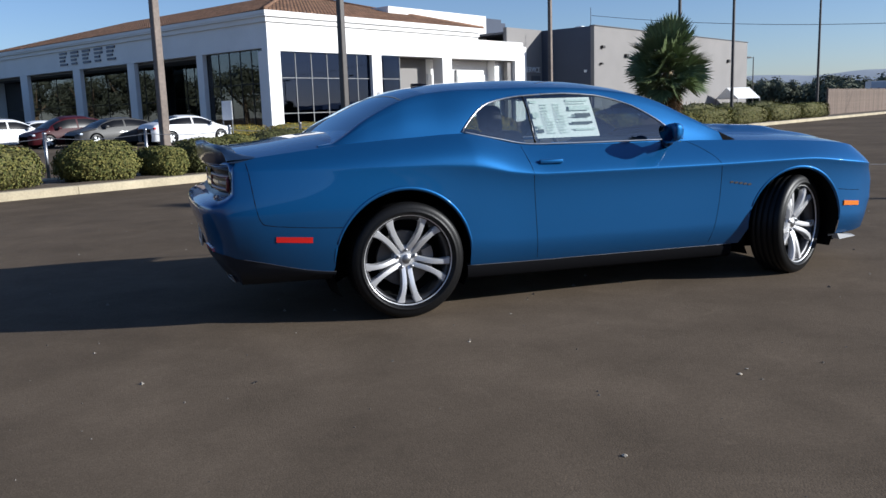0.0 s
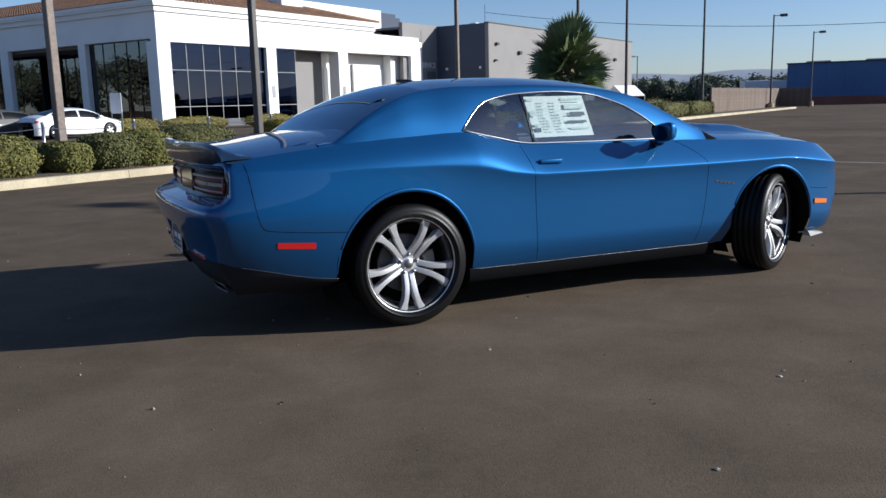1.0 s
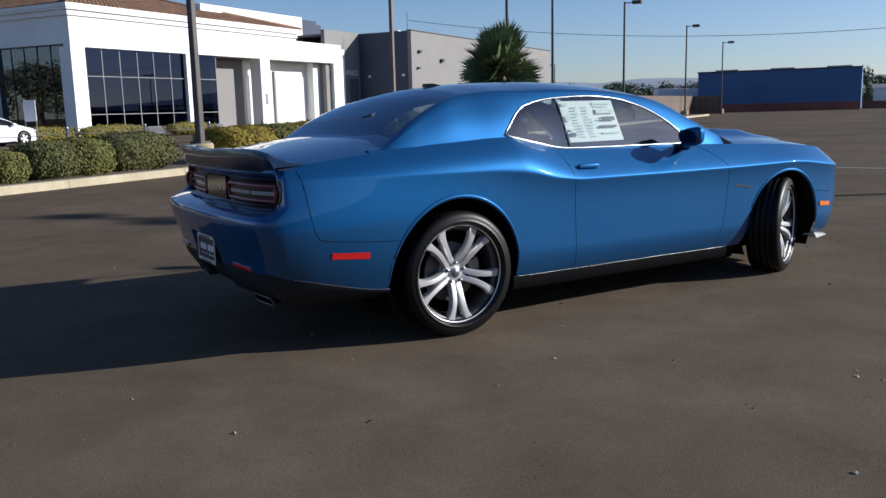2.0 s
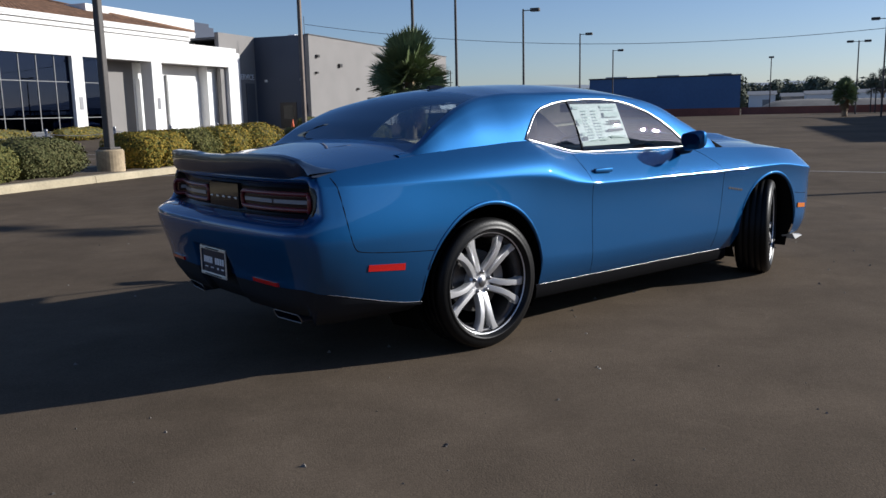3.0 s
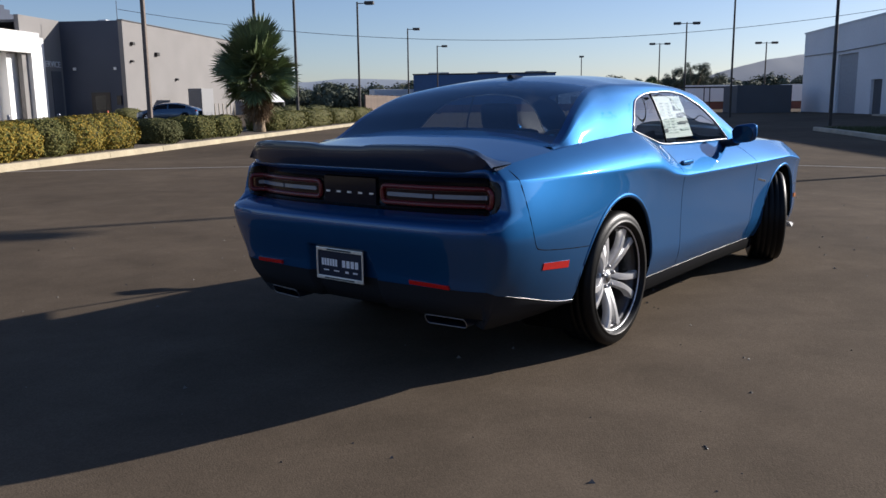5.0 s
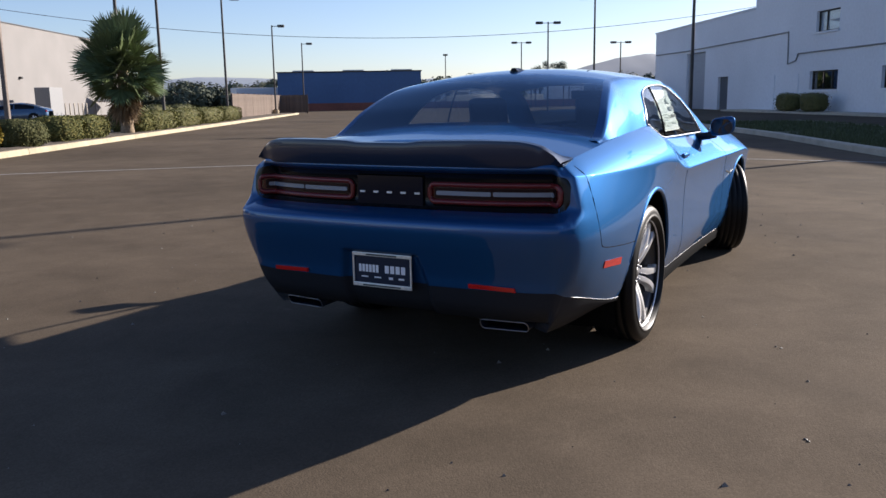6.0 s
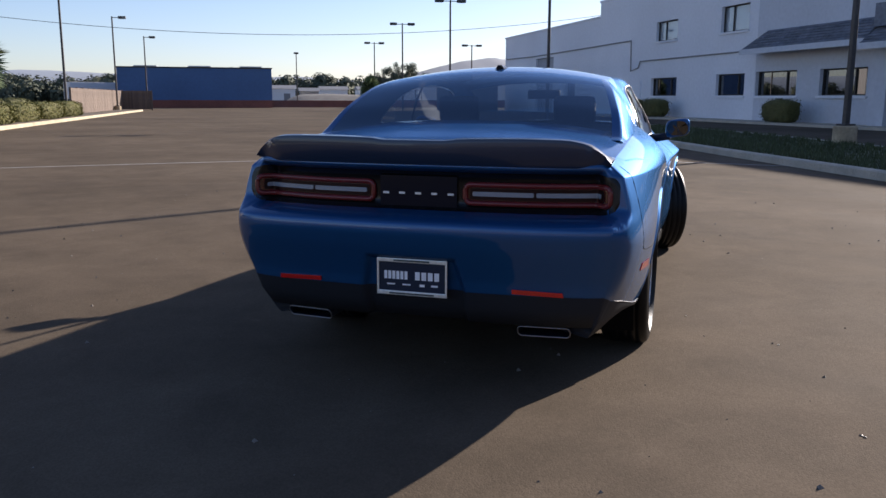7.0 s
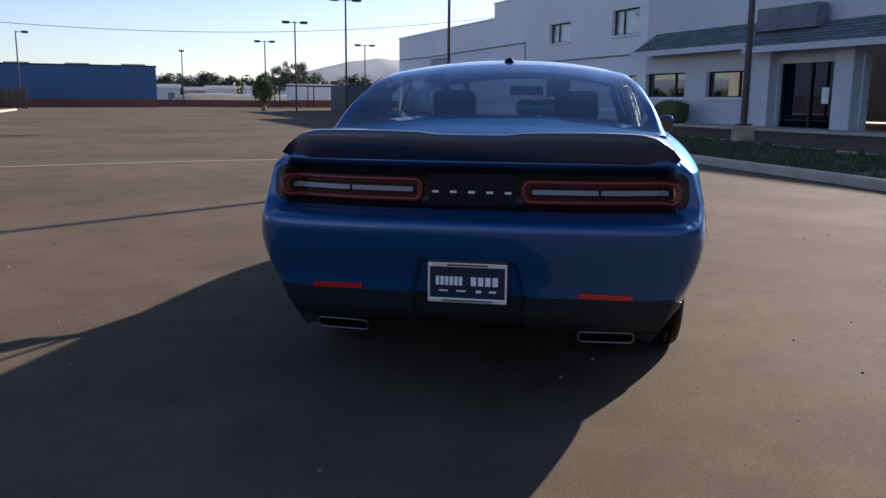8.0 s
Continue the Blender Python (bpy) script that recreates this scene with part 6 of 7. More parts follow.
for k, a in enumerate((45.6, 49.0, 32.2)):
    bush(a, a + 2.3, -26.0, -24.8, 1.2, LEAF_DARK, 90 + k, 1200, "dark clipped shrub against the pale wall", 0.045, 0.1, 5.0)

# posts with a cable behind the hedge
posts = []
for k in range(9):
    a = 1.45 + 2.27 * k
    p = gthing("cable_post", "short steel post carrying a barrier cable", "post", a, 13.1, group="cable posts")
    v, f = tube([(0, 0, 0.0), (0, 0, 1.08)], 0.034, 10)
    make("post", v, f, ALLOY_DARK, p, smooth=True)
    v, f = lathe([(0.0, 1.10), (0.03, 1.095), (0.04, 1.08), (0.04, 1.06)], 12)
    make("cap", [(x, z, y) for x, y, z in v], [q[::-1] for q in f], ALLOY_DARK, p, smooth=True)
for k in range(8):
    a = 1.45 + 2.27 * k
    pts = [W(a + 2.27 * s / 8, 13.1 - 0.05, 0.98 - 0.07 * (1 - (s / 4 - 1) ** 2)) for s in range(9)]
    v, f = tube(pts, 0.007, 5)
    tagged(make("barrier_cable", v, f, ALLOY_DARK), "grey barrier cable slung between short posts", "cable", "barrier cables")


def cone(a, b, h=0.7):
    c = gthing("traffic_cone", "orange plastic traffic cone with a square foot", "traffic cone", a, b)
    v, f = lathe([(0.0, h), (0.03, h), (0.035, h - 0.02), (0.14, 0.03), (0.14, 0.0)], 20)
    make("body", [(x, z, y) for x, y, z in v], [q[::-1] for q in f], ORANGE, c, smooth=True)
    part("foot", box_bm(-0.19, 0.19, -0.19, 0.19, 0.0, 0.03, 0.008), ORANGE, c)


cone(5.2, 17.9)
cone(62.5, 36.0, 0.9)

sign = gthing("notice_board", "blank white board on two steel posts", "sign", 23.8, 34.8, -60)
part("board", box_bm(-0.3, 0.3, -0.02, 0.02, 1.15, 2.2, 0.01), WHITE_PAINT, sign)
for x in (-0.27, 0.27):
    v, f = tube([(x, 0, 0), (x, 0, 1.2)], 0.03, 8)
    make("post", v, f, ALLOY_DARK, sign)


# ---- parked saloons ----
def parked_car(a, b, turn, paint, label, tall=0.0, grow=1.04):
    c = gthing("parked_car", label, "car", a, b, turn, group="parked cars")
    z_top = curve((-2.34, -2.15, -1.75, -1.1, -0.35, 0.3, 0.8, 1.25, 1.5, 2.05, 2.34), (0.82, 1.02, 1.14 + tall * 0.6, 1.345 + tall, 1.445 + tall, 1.42 + tall, 1.27 + tall * 0.9, 1.03 + tall * 0.5, 0.93, 0.80, 0.62))
    z_side = curve((-2.34, -1.9, -0.6, 0.9, 1.5, 2.05, 2.34), (0.78, 0.97, 0.93, 0.89, 0.85, 0.74, 0.60))
    half = curve((-2.34, -2.2, -1.8, 0.0, 1.7, 2.15, 2.34), (0.62, 0.80, 0.90, 0.925, 0.90, 0.77, 0.52))
    n, low, mid, K = 110, 12, 20, 28
    arch = ((-1.42, 0.34, 0.375), (1.44, 0.34, 0.375))
    ring = []
    for i in range(n + 1):
        x = -2.34 + 4.68 * i / n
        w, zt = half(x), z_top(x)
        zb = min(z_side(x), zt - 0.01)
        t = smooth01(0.05, 0.28, zt - zb)
        ys, zs = w * (0.96 - 0.27 * t), zb + (zt - zb) * (0.55 + 0.30 * t)
        for k in range(K + 1):
            if k <= low:
                e = k / low
                p = Vector((x, w * (0.90 + 0.10 * math.sin(math.pi * min(1.0, 0.15 + 0.8 * e))), 0.20 + (zb - 0.20) * e))
            elif k <= mid:
                e = (k - low) / (mid - low)
                yb = w * (0.90 + 0.10 * math.sin(math.pi * 0.95))
                p = Vector((x, yb + (ys - yb) * e + 0.02 * t * math.sin(math.pi * e), zb + (zs - zb) * e))
            else:
                e = (k - mid) / (K - mid)
                p = Vector((x, ys * (1 - e), zs + (zt - zs) * math.sin(math.pi / 2 * e)))
            if k <= low:
                for cx, cz, r in arch:
                    d = Vector((p.x - cx, p.z - cz))
                    if d.length < r and p.z > cz - 0.2:
                        d = d.normalized() * r
                        p.x, p.z = cx + d.x, max(0.2, cz + d.y)
            ring.append(p)
    full = [tuple(p) for p in ring] + [(p.x, -p.y, p.z) for p in ring]
    off = len(ring)
    groups = {"body": [], "side_glass": [], "windscreen": [], "rear_glass": []}
    for i in range(n):
        for k in range(K):
            x, z = -2.34 + 4.68 * (i + 0.5) / n, 0.20 + (z_side(-2.34 + 4.68 * (i + 0.5) / n) - 0.20) * (k + 0.5) / low
            if k < low and any(math.hypot(x - cx, z - cz) < r - 0.012 for cx, cz, r in arch):
                continue
            key = "body"
            if low < k < mid - 1 and -1.45 < x < 1.12 and abs(x + 0.12) > 0.035 and z_top(x) - z_side(x) > 0.16:
                key = "side_glass"
            elif k >= mid and 0.62 < x < 1.36:
                key = "windscreen"
            elif k >= mid and -1.80 < x < -0.75:
                key = "rear_glass"
            q = (i * (K + 1) + k, (i + 1) * (K + 1) + k, (i + 1) * (K + 1) + k + 1, i * (K + 1) + k + 1)
            groups[key] += [q[::-1], tuple(j + off for j in q)]
    for name, faces in groups.items():
        used = sorted({i for q in faces for i in q})
        ix = {u: j for j, u in enumerate(used)}
        make(name, [full[u] for u in used], [tuple(ix[i] for i in q) for q in faces], paint if name == "body" else BLACK_GLOSS, c, smooth=True)
    for sg in (-1, 1):
        part("door_mirror", box_bm(0.82, 0.98, min(sg * 0.90, sg * 1.06), max(sg * 0.90, sg * 1.06), 0.93, 1.05, 0.03), paint, c, smooth=True)
        box("sill", -1.0, 1.02, min(sg * 0.80, sg * 0.875), max(sg * 0.80, sg * 0.875), 0.14, 0.235, SILL_BLACK, c)
    box("underbody", -2.1, 2.1, -0.66, 0.66, 0.16, 0.6, DARK_VOID, c)
    for x in (-1.42, 1.45):
        for y in (-0.86, 0.86):
            sg = 1 if y > 0 else -1
            v, f = lathe([(0.20, 0.10), (0.30, 0.11), (0.335, 0.08), (0.335, -0.10), (0.2, -0.11)], 28)
            ty = make("wheel", v, f, RUBBER, c, smooth=True, m=pose(x, y - sg * 0.05, 0.335, 0, 0, 0 if sg > 0 else 180))
            spv, spf = lathe([(0.0, 0.09), (0.06, 0.09), (0.07, 0.06)], 16)
            bars = [(spv, spf)]
            for k in range(5):
                t = 2 * math.pi * k / 5
                d = Vector((math.cos(t), 0, math.sin(t)))
                e = Vector((-d.z, 0, d.x))
                bars.append(hexa([d * 0.04 - e * 0.03 + Vector((0, 0.05, 0)), d * 0.25 - e * 0.07 + Vector((0, 0.05, 0)), d * 0.25 + e * 0.07 + Vector((0, 0.05, 0)), d * 0.04 + e * 0.03 + Vector((0, 0.05, 0)),
                                  d * 0.04 - e * 0.03 + Vector((0, 0.085, 0)), d * 0.25 - e * 0.07 + Vector((0, 0.085, 0)), d * 0.25 + e * 0.07 + Vector((0, 0.085, 0)), d * 0.04 + e * 0.03 + Vector((0, 0.085, 0))]))
            v, f = join(*bars)
            make("rim", v, f, BADGE, ty)
    for y in (-0.62, 0.62):
        part("headlight", box_bm(2.05, 2.21, y - 0.16, y + 0.16, 0.62, 0.72, 0.03), CLEAR_LENS, c)
        part("tail_light", box_bm(-2.27, -2.17, y - 0.17, y + 0.17, 0.78, 0.88, 0.02), RED_LENS, c)
    c.matrix_basis = c.matrix_basis @ Matrix.Scale(grow, 4)
    return c


parked_car(21.0, 34.6, 0, WHITE_CAR, "white electric saloon parked before the showroom")
parked_car(18.4, 37.2, 180, GREY_PAINT, "grey saloon parked before the showroom")
parked_car(17.4, 40.2, 180, RED_PAINT, "dark red crossover parked before the showroom", 0.16)
parked_car(16.0, 44.8, 0, WHITE_CAR, "white crossover parked before the showroom", 0.12)
parked_car(20.4, 50.5, 180, WHITE_CAR, "white saloon parked behind the others")
parked_car(58.7, 28.8, 97, BLUE_CAR, "slate blue saloon parked by the grey building")


# ---- palms and far trees ----
def palm(a, b, height, spread, seed, fans=70, trunk_r=0.32):
    rnd = random.Random(seed)
    ob = gthing("fan_palm", "shaggy fan palm with green fronds and a dry skirt", "palm tree", a, b)
    zt = height * 0.62
    pts, rs = [], []
    for k in range(16):
        s = k / 15
        pts.append((0.05 * math.sin(3 * s), 0.03 * s, zt * s))
        rs.append(trunk_r * (1.25 - 0.35 * s) * (1 + (0.05 if k % 2 else -0.05)))
    v, f = tube(pts, rs, 16)
    make("trunk", v, f, PALM_TRUNK, ob, "rough pale palm trunk", smooth=True)

    def fan(verts, faces, origin, dirn, stem, size, droop, segs, spread_deg, cup):
        d = dirn.normalized()
        side = d.cross(Vector((0, 0, 1)))
        side = side.normalized() if side.length > 0.05 else Vector((1, 0, 0))
        twist = rnd.uniform(-1.2, 1.2)
        side = (side * math.cos(twist) + side.cross(d) * math.sin(twist)).normalized()
        c = origin + d * stem
        c.z -= droop * stem * 0.25
        d = (d - Vector((0, 0, droop))).normalized()
        nrm = side.cross(d)
        o = len(verts)
        verts += [origin - side * 0.025, origin + side * 0.025, c + side * 0.014, c - side * 0.014]
        faces.append((o, o + 1, o + 2, o + 3))
        for k in range(segs):
            u = -1 + 2 * k / (segs - 1)
            t = radians(spread_deg) * u + rnd.uniform(-0.03, 0.03)
            ln = size * (0.80 + 0.20 * math.cos(1.4 * u)) * rnd.uniform(0.90, 1.08)
            r = (d * math.cos(t) + side * math.sin(t) + nrm * cup * abs(u)).normalized()
            w = (side * math.cos(t) - d * math.sin(t)) * (size * 0.048)
            mid = c + r * ln * 0.55
            tip = c + r * ln - Vector((0, 0, droop * size * rnd.uniform(0.10, 0.35)))
            o = len(verts)
            verts += [c, mid - w, tip, mid + w]
            faces.append((o, o + 1, o + 2, o + 3))
    gv, gf, dv, df = [], [], [], []
    for k in range(fans):
        s = (k + 0.5) / fans
        el = radians(84 - 122 * s ** 0.9 + rnd.uniform(-7, 7))
        az = k * 2.39996 + rnd.uniform(-0.25, 0.25)
        d = Vector((math.cos(az) * math.cos(el), math.sin(az) * math.cos(el), math.sin(el)))
        org = Vector((0.05, 0.03, height * (0.60 - 0.13 * s)))
        reach = spread * (0.53 - 0.05 * s) * rnd.uniform(0.88, 1.10)
        fan(gv, gf, org, d, reach * 0.47, reach * 0.56, 0.05 + 0.10 * s, 20, rnd.uniform(42, 68), rnd.uniform(0.25, 0.6))
    for k in range(int(fans * 1.3)):       # inner fronds that fill the crown
        el = radians(rnd.uniform(-46, 70))
        az = k * 2.39996 + 1.0
        d = Vector((math.cos(az) * math.cos(el), math.sin(az) * math.cos(el), math.sin(el)))
        reach = spread * rnd.uniform(0.26, 0.40)
        fan(gv, gf, Vector((0.05, 0.03, height * rnd.uniform(0.44, 0.60))), d, reach * 0.4, reach * 0.6, 0.15, 14, 75, 0.3)
    for k in range(int(fans * 2)):
        s = rnd.random()
        az = rnd.uniform(0, 6.283)
        el = radians(-52 - 30 * rnd.random())
        d = Vector((math.cos(az) * math.cos(el), math.sin(az) * math.cos(el), math.sin(el)))
        fan(dv, df, Vector((0.04, 0.02, height * (0.48 - 0.17 * s))), d, spread * 0.12, spread * 0.16 * rnd.uniform(0.8, 1.2), 0.8, 11, 60, 0.2)
    tagged(make("crown", gv, gf, PALM_LEAF, ob, "green fan fronds"), kind="stuff")
    tagged(make("dry_skirt", dv, df, PALM_DRY, ob, "hanging dry brown fronds"), kind="stuff")
    return ob


palm(29.3, 11.4, 5.1, 3.75, 3, 60, 0.21)
palm(80.0, -11.3, 3.9, 2.5, 5, 56, 0.2)


def leafy(a, b, h, w, seed, label="dark green tree in the distance", clumps=26, leaf=1.0):
    rnd = random.Random(seed)
    ob = gthing("tree", label, "tree", a, b, group="far trees")
    v, f = tube([(0, 0, 0), (0.1, 0, h * 0.3), (0, 0.1, h * 0.6)], [0.05 * h, 0.035 * h, 0.015 * h], 8)
    pr = [(v, f)]
    for k in range(5):
        t = k * 1.26
        pr.append(tube([(0, 0, h * 0.3), (math.cos(t) * w * 0.25, math.sin(t) * w * 0.25, h * 0.55), (math.cos(t) * w * 0.36, math.sin(t) * w * 0.36, h * 0.75)], [0.02 * h, 0.013 * h, 0.005 * h], 6))
    v, f = join(*pr)
    make("trunk", v, f, PALM_TRUNK, ob)
    lv, lf = [], []
    for _ in range(clumps):
        t, r = rnd.uniform(0, 6.283), w * 0.5 * math.sqrt(rnd.random())
        c = Vector((math.cos(t) * r, math.sin(t) * r, h * rnd.uniform(0.42, 0.92) - 0.25 * r))
        cr = w * rnd.uniform(0.10, 0.2)
        for _ in range(int(210 / leaf)):
            d = Vector((rnd.gauss(0, 1), rnd.gauss(0, 1), rnd.gauss(0, 1))).normalized()
            p = c + d * cr * rnd.uniform(0.5, 1.1)
            u = d.cross(Vector((rnd.random(), rnd.random(), rnd.random()))).normalized()
            q = d.cross(u)
            s = cr * rnd.uniform(0.09, 0.17) * leaf
            o = len(lv)
            lv += [p - u * s, p + q * s * 0.7, p + u * s, p - q * s * 0.7]
            lf.append((o, o + 1, o + 2, o + 3))
    tagged(make("crown", lv, lf, TREE_FAR, ob), kind="stuff")
    return ob


rnd = random.Random(12)
for k in range(24):
    leafy(215 + rnd.uniform(-12, 40), 24 + 6.6 * k + rnd.uniform(-3, 3), rnd.uniform(5.0, 7.5), rnd.uniform(10, 15), 200 + k, clumps=40, leaf=1.25)
for k in range(22):
    leafy(290 + rnd.uniform(-20, 40), 6 - 7.0 * k + rnd.uniform(-3, 3), rnd.uniform(7.0, 10.0), rnd.uniform(13, 20), 240 + k, clumps=36, leaf=1.5)
for k, (a, b, h, w) in enumerate(((150, -24.5, 7.5, 4.5), (152, -28.0, 8.6, 5.0), (156, -32.0, 6.5, 5.0))):
    leafy(a, b, h, w, 260 + k, "tall dark green tree beyond the trailers", 34)
# trees that stand behind the camera's left, mirrored in the showroom glass
for k in range(8):
    leafy(18 + rnd.uniform(-3, 2), 69 + 8 * k, rnd.uniform(6, 9), 8.0, 280 + k, "broad green street tree by the showroom", 30)

# ---- timber fence ----
fence = gthing("timber_fence", "weathered brown timber board fence", "fence", 57.6, 12.75)
board = bpy.data.meshes.new("board")
bb = box_bm(0.0, 0.138, -0.012, 0.012, 0.12, 1.9, 0.004)
bb.to_mesh(board)
bb.free()
board.materials.append(WOOD_FENCE)
rnd = random.Random(9)
for k in range(172):
    o = new("board", board)
    o.parent = fence
    o.matrix_basis = pose(0.142 * k, rnd.uniform(-0.004, 0.004), rnd.uniform(-0.015, 0.015))
for k in range(11):
    box("post", 2.4 * k, 2.4 * k + 0.1, 0.016, 0.12, 0.0, 1.95, WOOD_FENCE, fence)
for z in (0.45, 1.55):
    box("rail", 0.0, 24.4, 0.014, 0.06, z, z + 0.09, WOOD_FENCE, fence)
fence2 = gthing("timber_fence", "weathered brown timber board fence", "fence", 82.2, 12.75, -90)
for k in range(20):
    o = new("board", board)
    o.parent = fence2
    o.matrix_basis = pose(0.142 * k, rnd.uniform(-0.004, 0.004), rnd.uniform(-0.015, 0.015))
for x in (0.0, 2.7):
    box("post", x, x + 0.1, 0.016, 0.12, 0.0, 1.95, WOOD_FENCE, fence2)
for z in (0.45, 1.55):
    box("rail", 0.0, 2.84, 0.014, 0.06, z, z + 0.09, WOOD_FENCE, fence2)


# ---- far yard: trailers, tent, cabinet ----
def trailer(a, b, turn, ln, label, h=2.7):
    t = gthing("box_trailer", label, "trailer", a, b, turn, group="far trailers")
    part("box", box_bm(0, ln, 0, 2.5, 1.0, 1.0 + h, 0.05), WHITE_PAINT, t)
    box("chassis", 0.2, ln - 0.2, 0.5, 2.0, 0.7, 0.97, METAL_DARK, t)
    for x in (ln - 1.2, ln - 2.4):
        for y in (0.15, 2.35):
            v, f = lathe([(0.0, 0.14), (0.42, 0.14), (0.5, 0.1), (0.5, -0.1), (0.42, -0.14), (0.0, -0.14)], 18)
            make("wheel", v, f, RUBBER, t, m=pose(x, y, 0.5))
    for x in (1.0, 1.6):
        box("landing_leg", x, x + 0.1, 0.5, 0.6, 0.0, 0.72, METAL_DARK, t)
    return t


for k in range(9):
    trailer(118 + (k % 3) * 3, -21.0 - 4.6 * k, -90 + (k % 2) * 8, 4.2 if k % 3 else 6.0, "white box trailer standing beyond the low wall", 2.3)
def far_shed(a, b, ln, wd, h, label, wall=None):
    sh = gthing("yard_shed", label, "shed", a, b, group="far sheds")
    box("wall", 0, wd, 0, ln, 0.0, h, wall or WHITE_PAINT, sh)
    v, f = hexa([(-0.3, -0.3, h), (wd + 0.3, -0.3, h), (wd + 0.3, ln + 0.3, h), (-0.3, ln + 0.3, h), (wd * 0.45, -0.3, h + 0.7), (wd * 0.55, -0.3, h + 0.7), (wd * 0.55, ln + 0.3, h + 0.7), (wd * 0.45, ln + 0.3, h + 0.7)])
    make("roof", v, f, CABINET_GREY, sh)
    for k in range(int(ln / 3)):
        box("door", -0.06, -0.004, 1.0 + 3 * k, 2.2 + 3 * k, 0.0, 2.1, DARK_GREY if k % 2 else CABINET_GREY, sh)


for k, (a, b, ln, wd, h) in enumerate(((160, -8.5, 4.5, 6, 3.0), (166, -13.5, 3.6, 5, 2.6), (172, -20.0, 5.5, 6, 3.0), (185, -31.0, 7.0, 6, 3.2), (205, -2.0, 9.0, 8, 3.6), (215, -52.0, 14.0, 8, 3.6))):
    far_shed(a, b, ln, wd, h, "low pale shed in the yard beyond the wall", CABINET_GREY if k % 3 == 1 else None)
bank_v, bank_f = [], []
for k in range(41):
    b = -3.0 - 1.1 * k
    h = 1.9 * smooth01(0, 5, k) * (1 + 0.12 * noise.noise(Vector((b * 0.2, 0, 4))))
    bank_v += [W(128, b, -0.05), W(133, b, h * 0.8), W(138, b, h), W(146, b, -0.05)]
for k in range(40):
    for q in range(3):
        bank_f.append((4 * k + q, 4 * k + q + 1, 4 * k + q + 5, 4 * k + q + 4))
BANK = mat("dry_earth", (0.13, 0.122, 0.112), rough=0.95, grain=0.8, amount=0.2, patch=0.15, patch_amount=0.15)
tagged(make("earth_bank", bank_v, bank_f, BANK, smooth=True), "bare dry earth bank beyond the low wall", "bank", kind="structure")
trailer(118, 24.0, -60, 8.0, "white box trailer beyond the timber fence", 2.3)

tent = gthing("event_tent", "white gabled event tent in the far yard", "tent", 96.0, 33.5, -20)
v = [(0, 0, 1.6), (4, 0, 1.6), (4, 3.4, 1.6), (0, 3.4, 1.6), (0, 1.7, 2.9), (4, 1.7, 2.9)]
make("canopy", v + [(x, y, z - 0.06) for x, y, z in v], [(0, 1, 5, 4), (2, 3, 4, 5), (0, 4, 3), (1, 2, 5), (6, 10, 11, 7), (8, 11, 10, 9)], WHITE_PAINT, tent)
for x, y in ((0.05, 0.05), (3.95, 0.05), (3.95, 3.35), (0.05, 3.35)):
    box("leg", x - 0.04, x + 0.04, y - 0.04, y + 0.04, 0, 1.6, ALLOY_DARK, tent)

cab = gthing("utility_cabinet", "pale grey steel utility cabinet beside the building", "cabinet", 75.4, 33.0)
part("body", box_bm(0, 3.0, 0, 1.4, 0.1, 2.9, 0.03), CABINET_GREY, cab)
box("side_panel", -0.03, -0.004, 0.1, 1.3, 0.2, 2.8, CABINET_GREY, cab)
box("plinth", -0.1, 3.1, -0.1, 1.5, 0.0, 0.1, CONCRETE, cab)
for k in range(6):
    bl = gthing("bollard", "slim grey steel bollard by the cabinet", "bollard", 73.6 + 1.05 * k, 31.0, group="bollards")
    v, f = tube([(0, 0, 0), (0, 0, 1.35)], 0.06, 10)
    make("post", v, f, CONCRETE, bl, smooth=True)
    v, f = lathe([(0.0, 1.42), (0.035, 1.41), (0.06, 1.35)], 10)
    make("cap", [(x, z, y) for x, y, z in v], [q[::-1] for q in f], CONCRETE, bl, smooth=True)

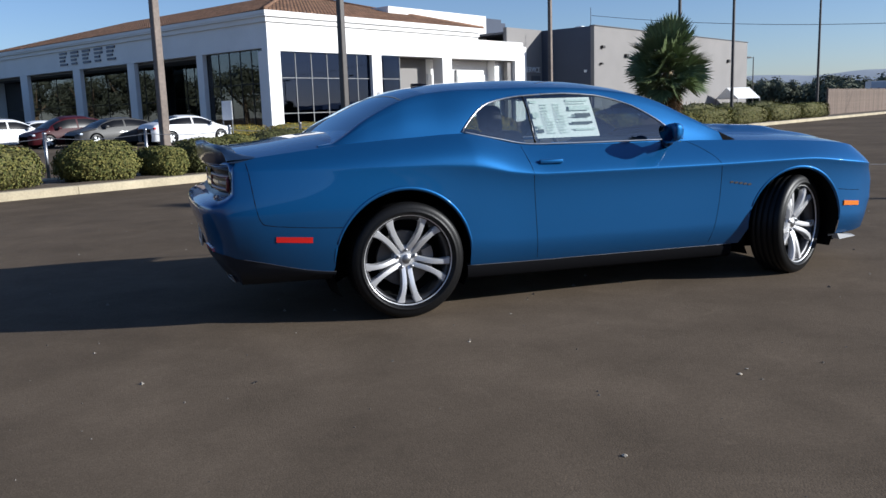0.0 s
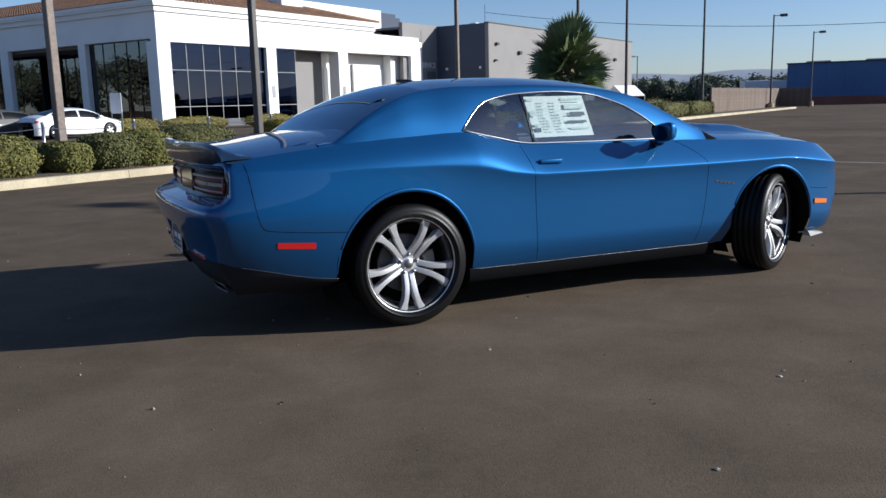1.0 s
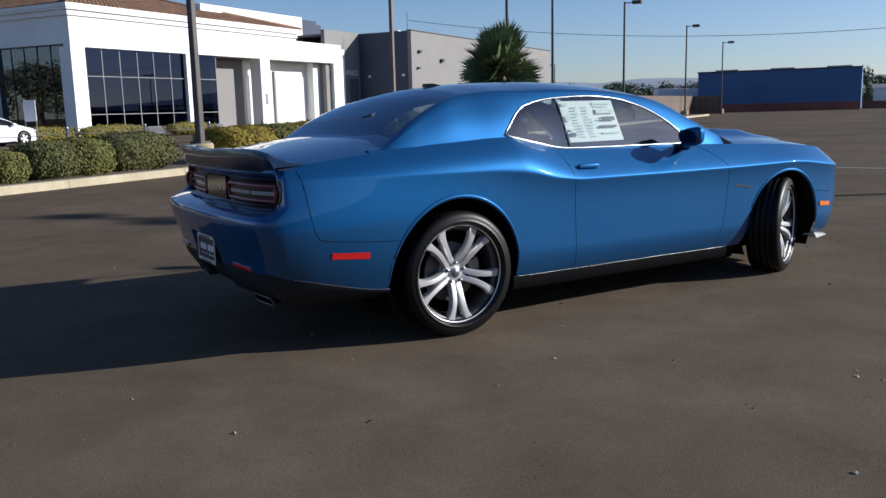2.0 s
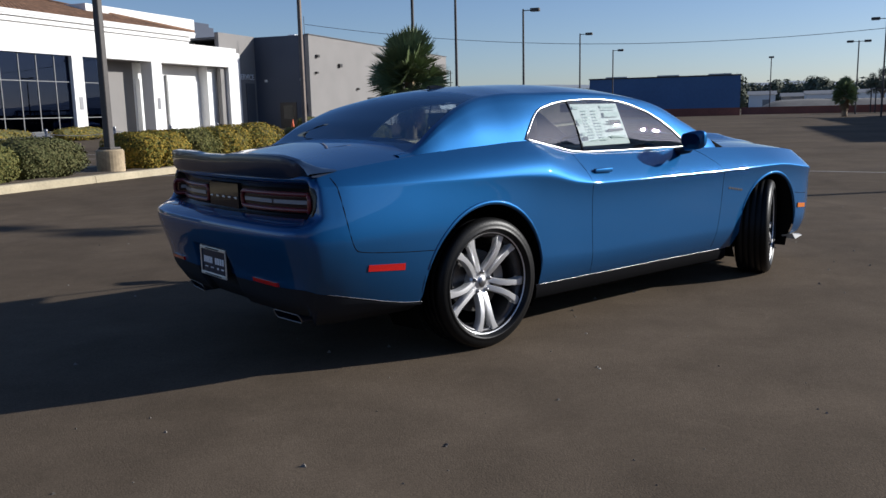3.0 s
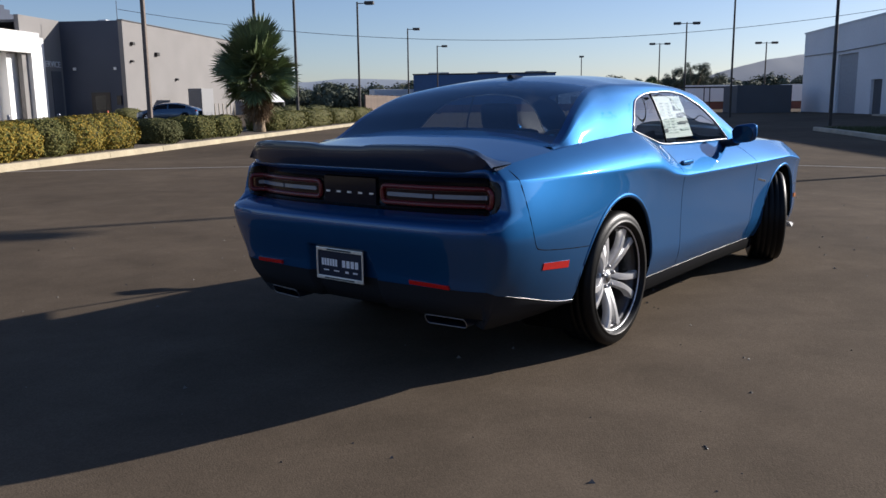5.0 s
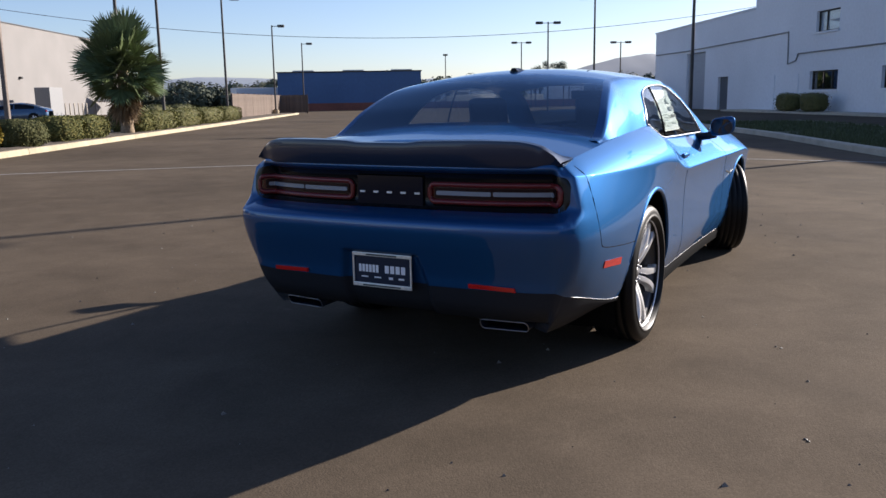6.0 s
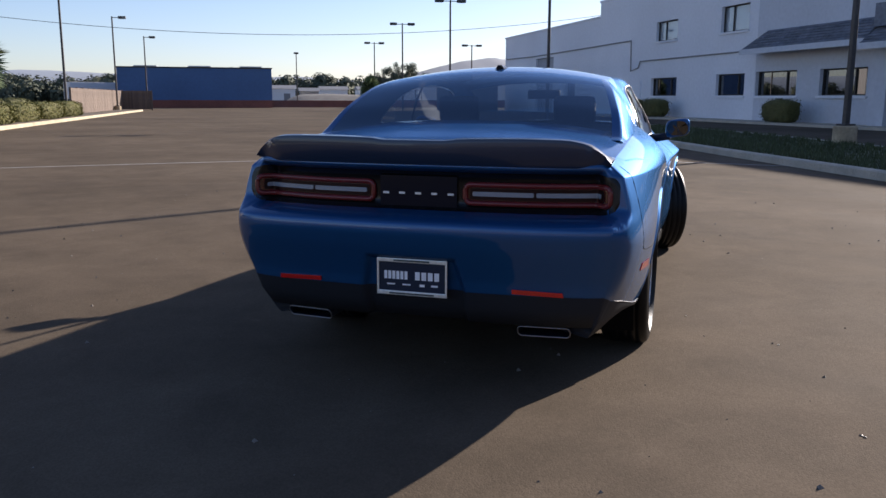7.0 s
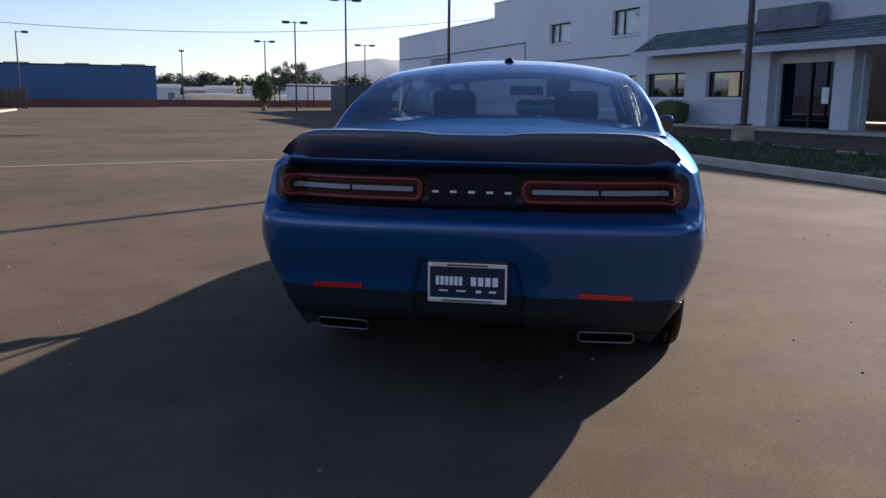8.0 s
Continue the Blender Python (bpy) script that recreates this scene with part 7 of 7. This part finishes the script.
# open canopy frame and dark bin enclosure near the hangar
shed = gthing("bin_enclosure", "dark green bin enclosure by the lane", "enclosure", 78.0, -24.0)
for a0, a1, b0, b1 in ((0, 0.15, 0, 5), (5.85, 6, 0, 5), (0.15, 5.85, 4.85, 5)):
    box("panel", a0, a1, b0, b1, 0.0, 2.6, DARK_GREY, shed)
box("gate", 0.2, 2.9, -0.02, 0.06, 0.1, 2.4, METAL_DARK, shed)
box("gate", 3.1, 5.8, -0.02, 0.06, 0.1, 2.4, METAL_DARK, shed)
frame_ = gthing("open_canopy", "flat-roofed open steel canopy by the low wall", "canopy", 104.0, -26.0)
box("roof", 0, 4.0, 0, 9.0, 2.75, 2.9, METAL_DARK, frame_)
for x in (0.1, 3.8):
    for y in (0.1, 4.4, 8.8):
        box("post", x, x + 0.12, y, y + 0.12, 0.0, 2.75, METAL_DARK, frame_)

# ---- chips and grit on the asphalt ----
for x, y, s in ((0.1, -3.24, 0.022), (1.08, -2.65, 0.02), (1.16, -2.60, 0.012), (-1.07, -1.80, 0.013), (0.59, -1.10, 0.012), (0.13, -1.58, 0.014), (-1.056, -1.79, 0.014), (-2.6, -1.2, 0.011)):
    rr = random.Random(int(x * 100))
    bm = bmesh.new()
    bmesh.ops.create_icosphere(bm, subdivisions=1, radius=s)
    for v_ in bm.verts:
        v_.co.z *= 0.35
        v_.co *= rr.uniform(0.7, 1.25)
    for v_ in bm.verts:
        v_.co *= 0.62
    chip = part("stone_chip", bm, CONCRETE if x > 0 else METAL_DARK, None)
    chip.location = (x, y, s * 0.15)
    tagged(chip, "small loose stone chip on the asphalt", "stone chip", "stone chips")

# ---- grit on the asphalt ----
rnd = random.Random(21)
pv, pf = [], []
for _ in range(700):
    x, y = rnd.uniform(-5, 8), rnd.uniform(-6.5, 5.5)
    s = rnd.choice((0.003, 0.004, 0.005, 0.007, 0.012)) * rnd.uniform(0.7, 1.3)
    o = len(pv)
    t = rnd.uniform(0, 6.28)
    pv += [(x + s * math.cos(t + q * 2.09), y + s * math.sin(t + q * 2.09), 0.0) for q in range(3)] + [(x, y, s * 0.9)]
    pf += [(o, o + 1, o + 3), (o + 1, o + 2, o + 3), (o + 2, o, o + 3)]
GRIT = mat("grit", (0.16, 0.145, 0.125), rough=0.9, island=0.5)
tagged(make("grit", pv, pf, GRIT), "loose grit and small stones on the asphalt", "grit", kind="stuff")
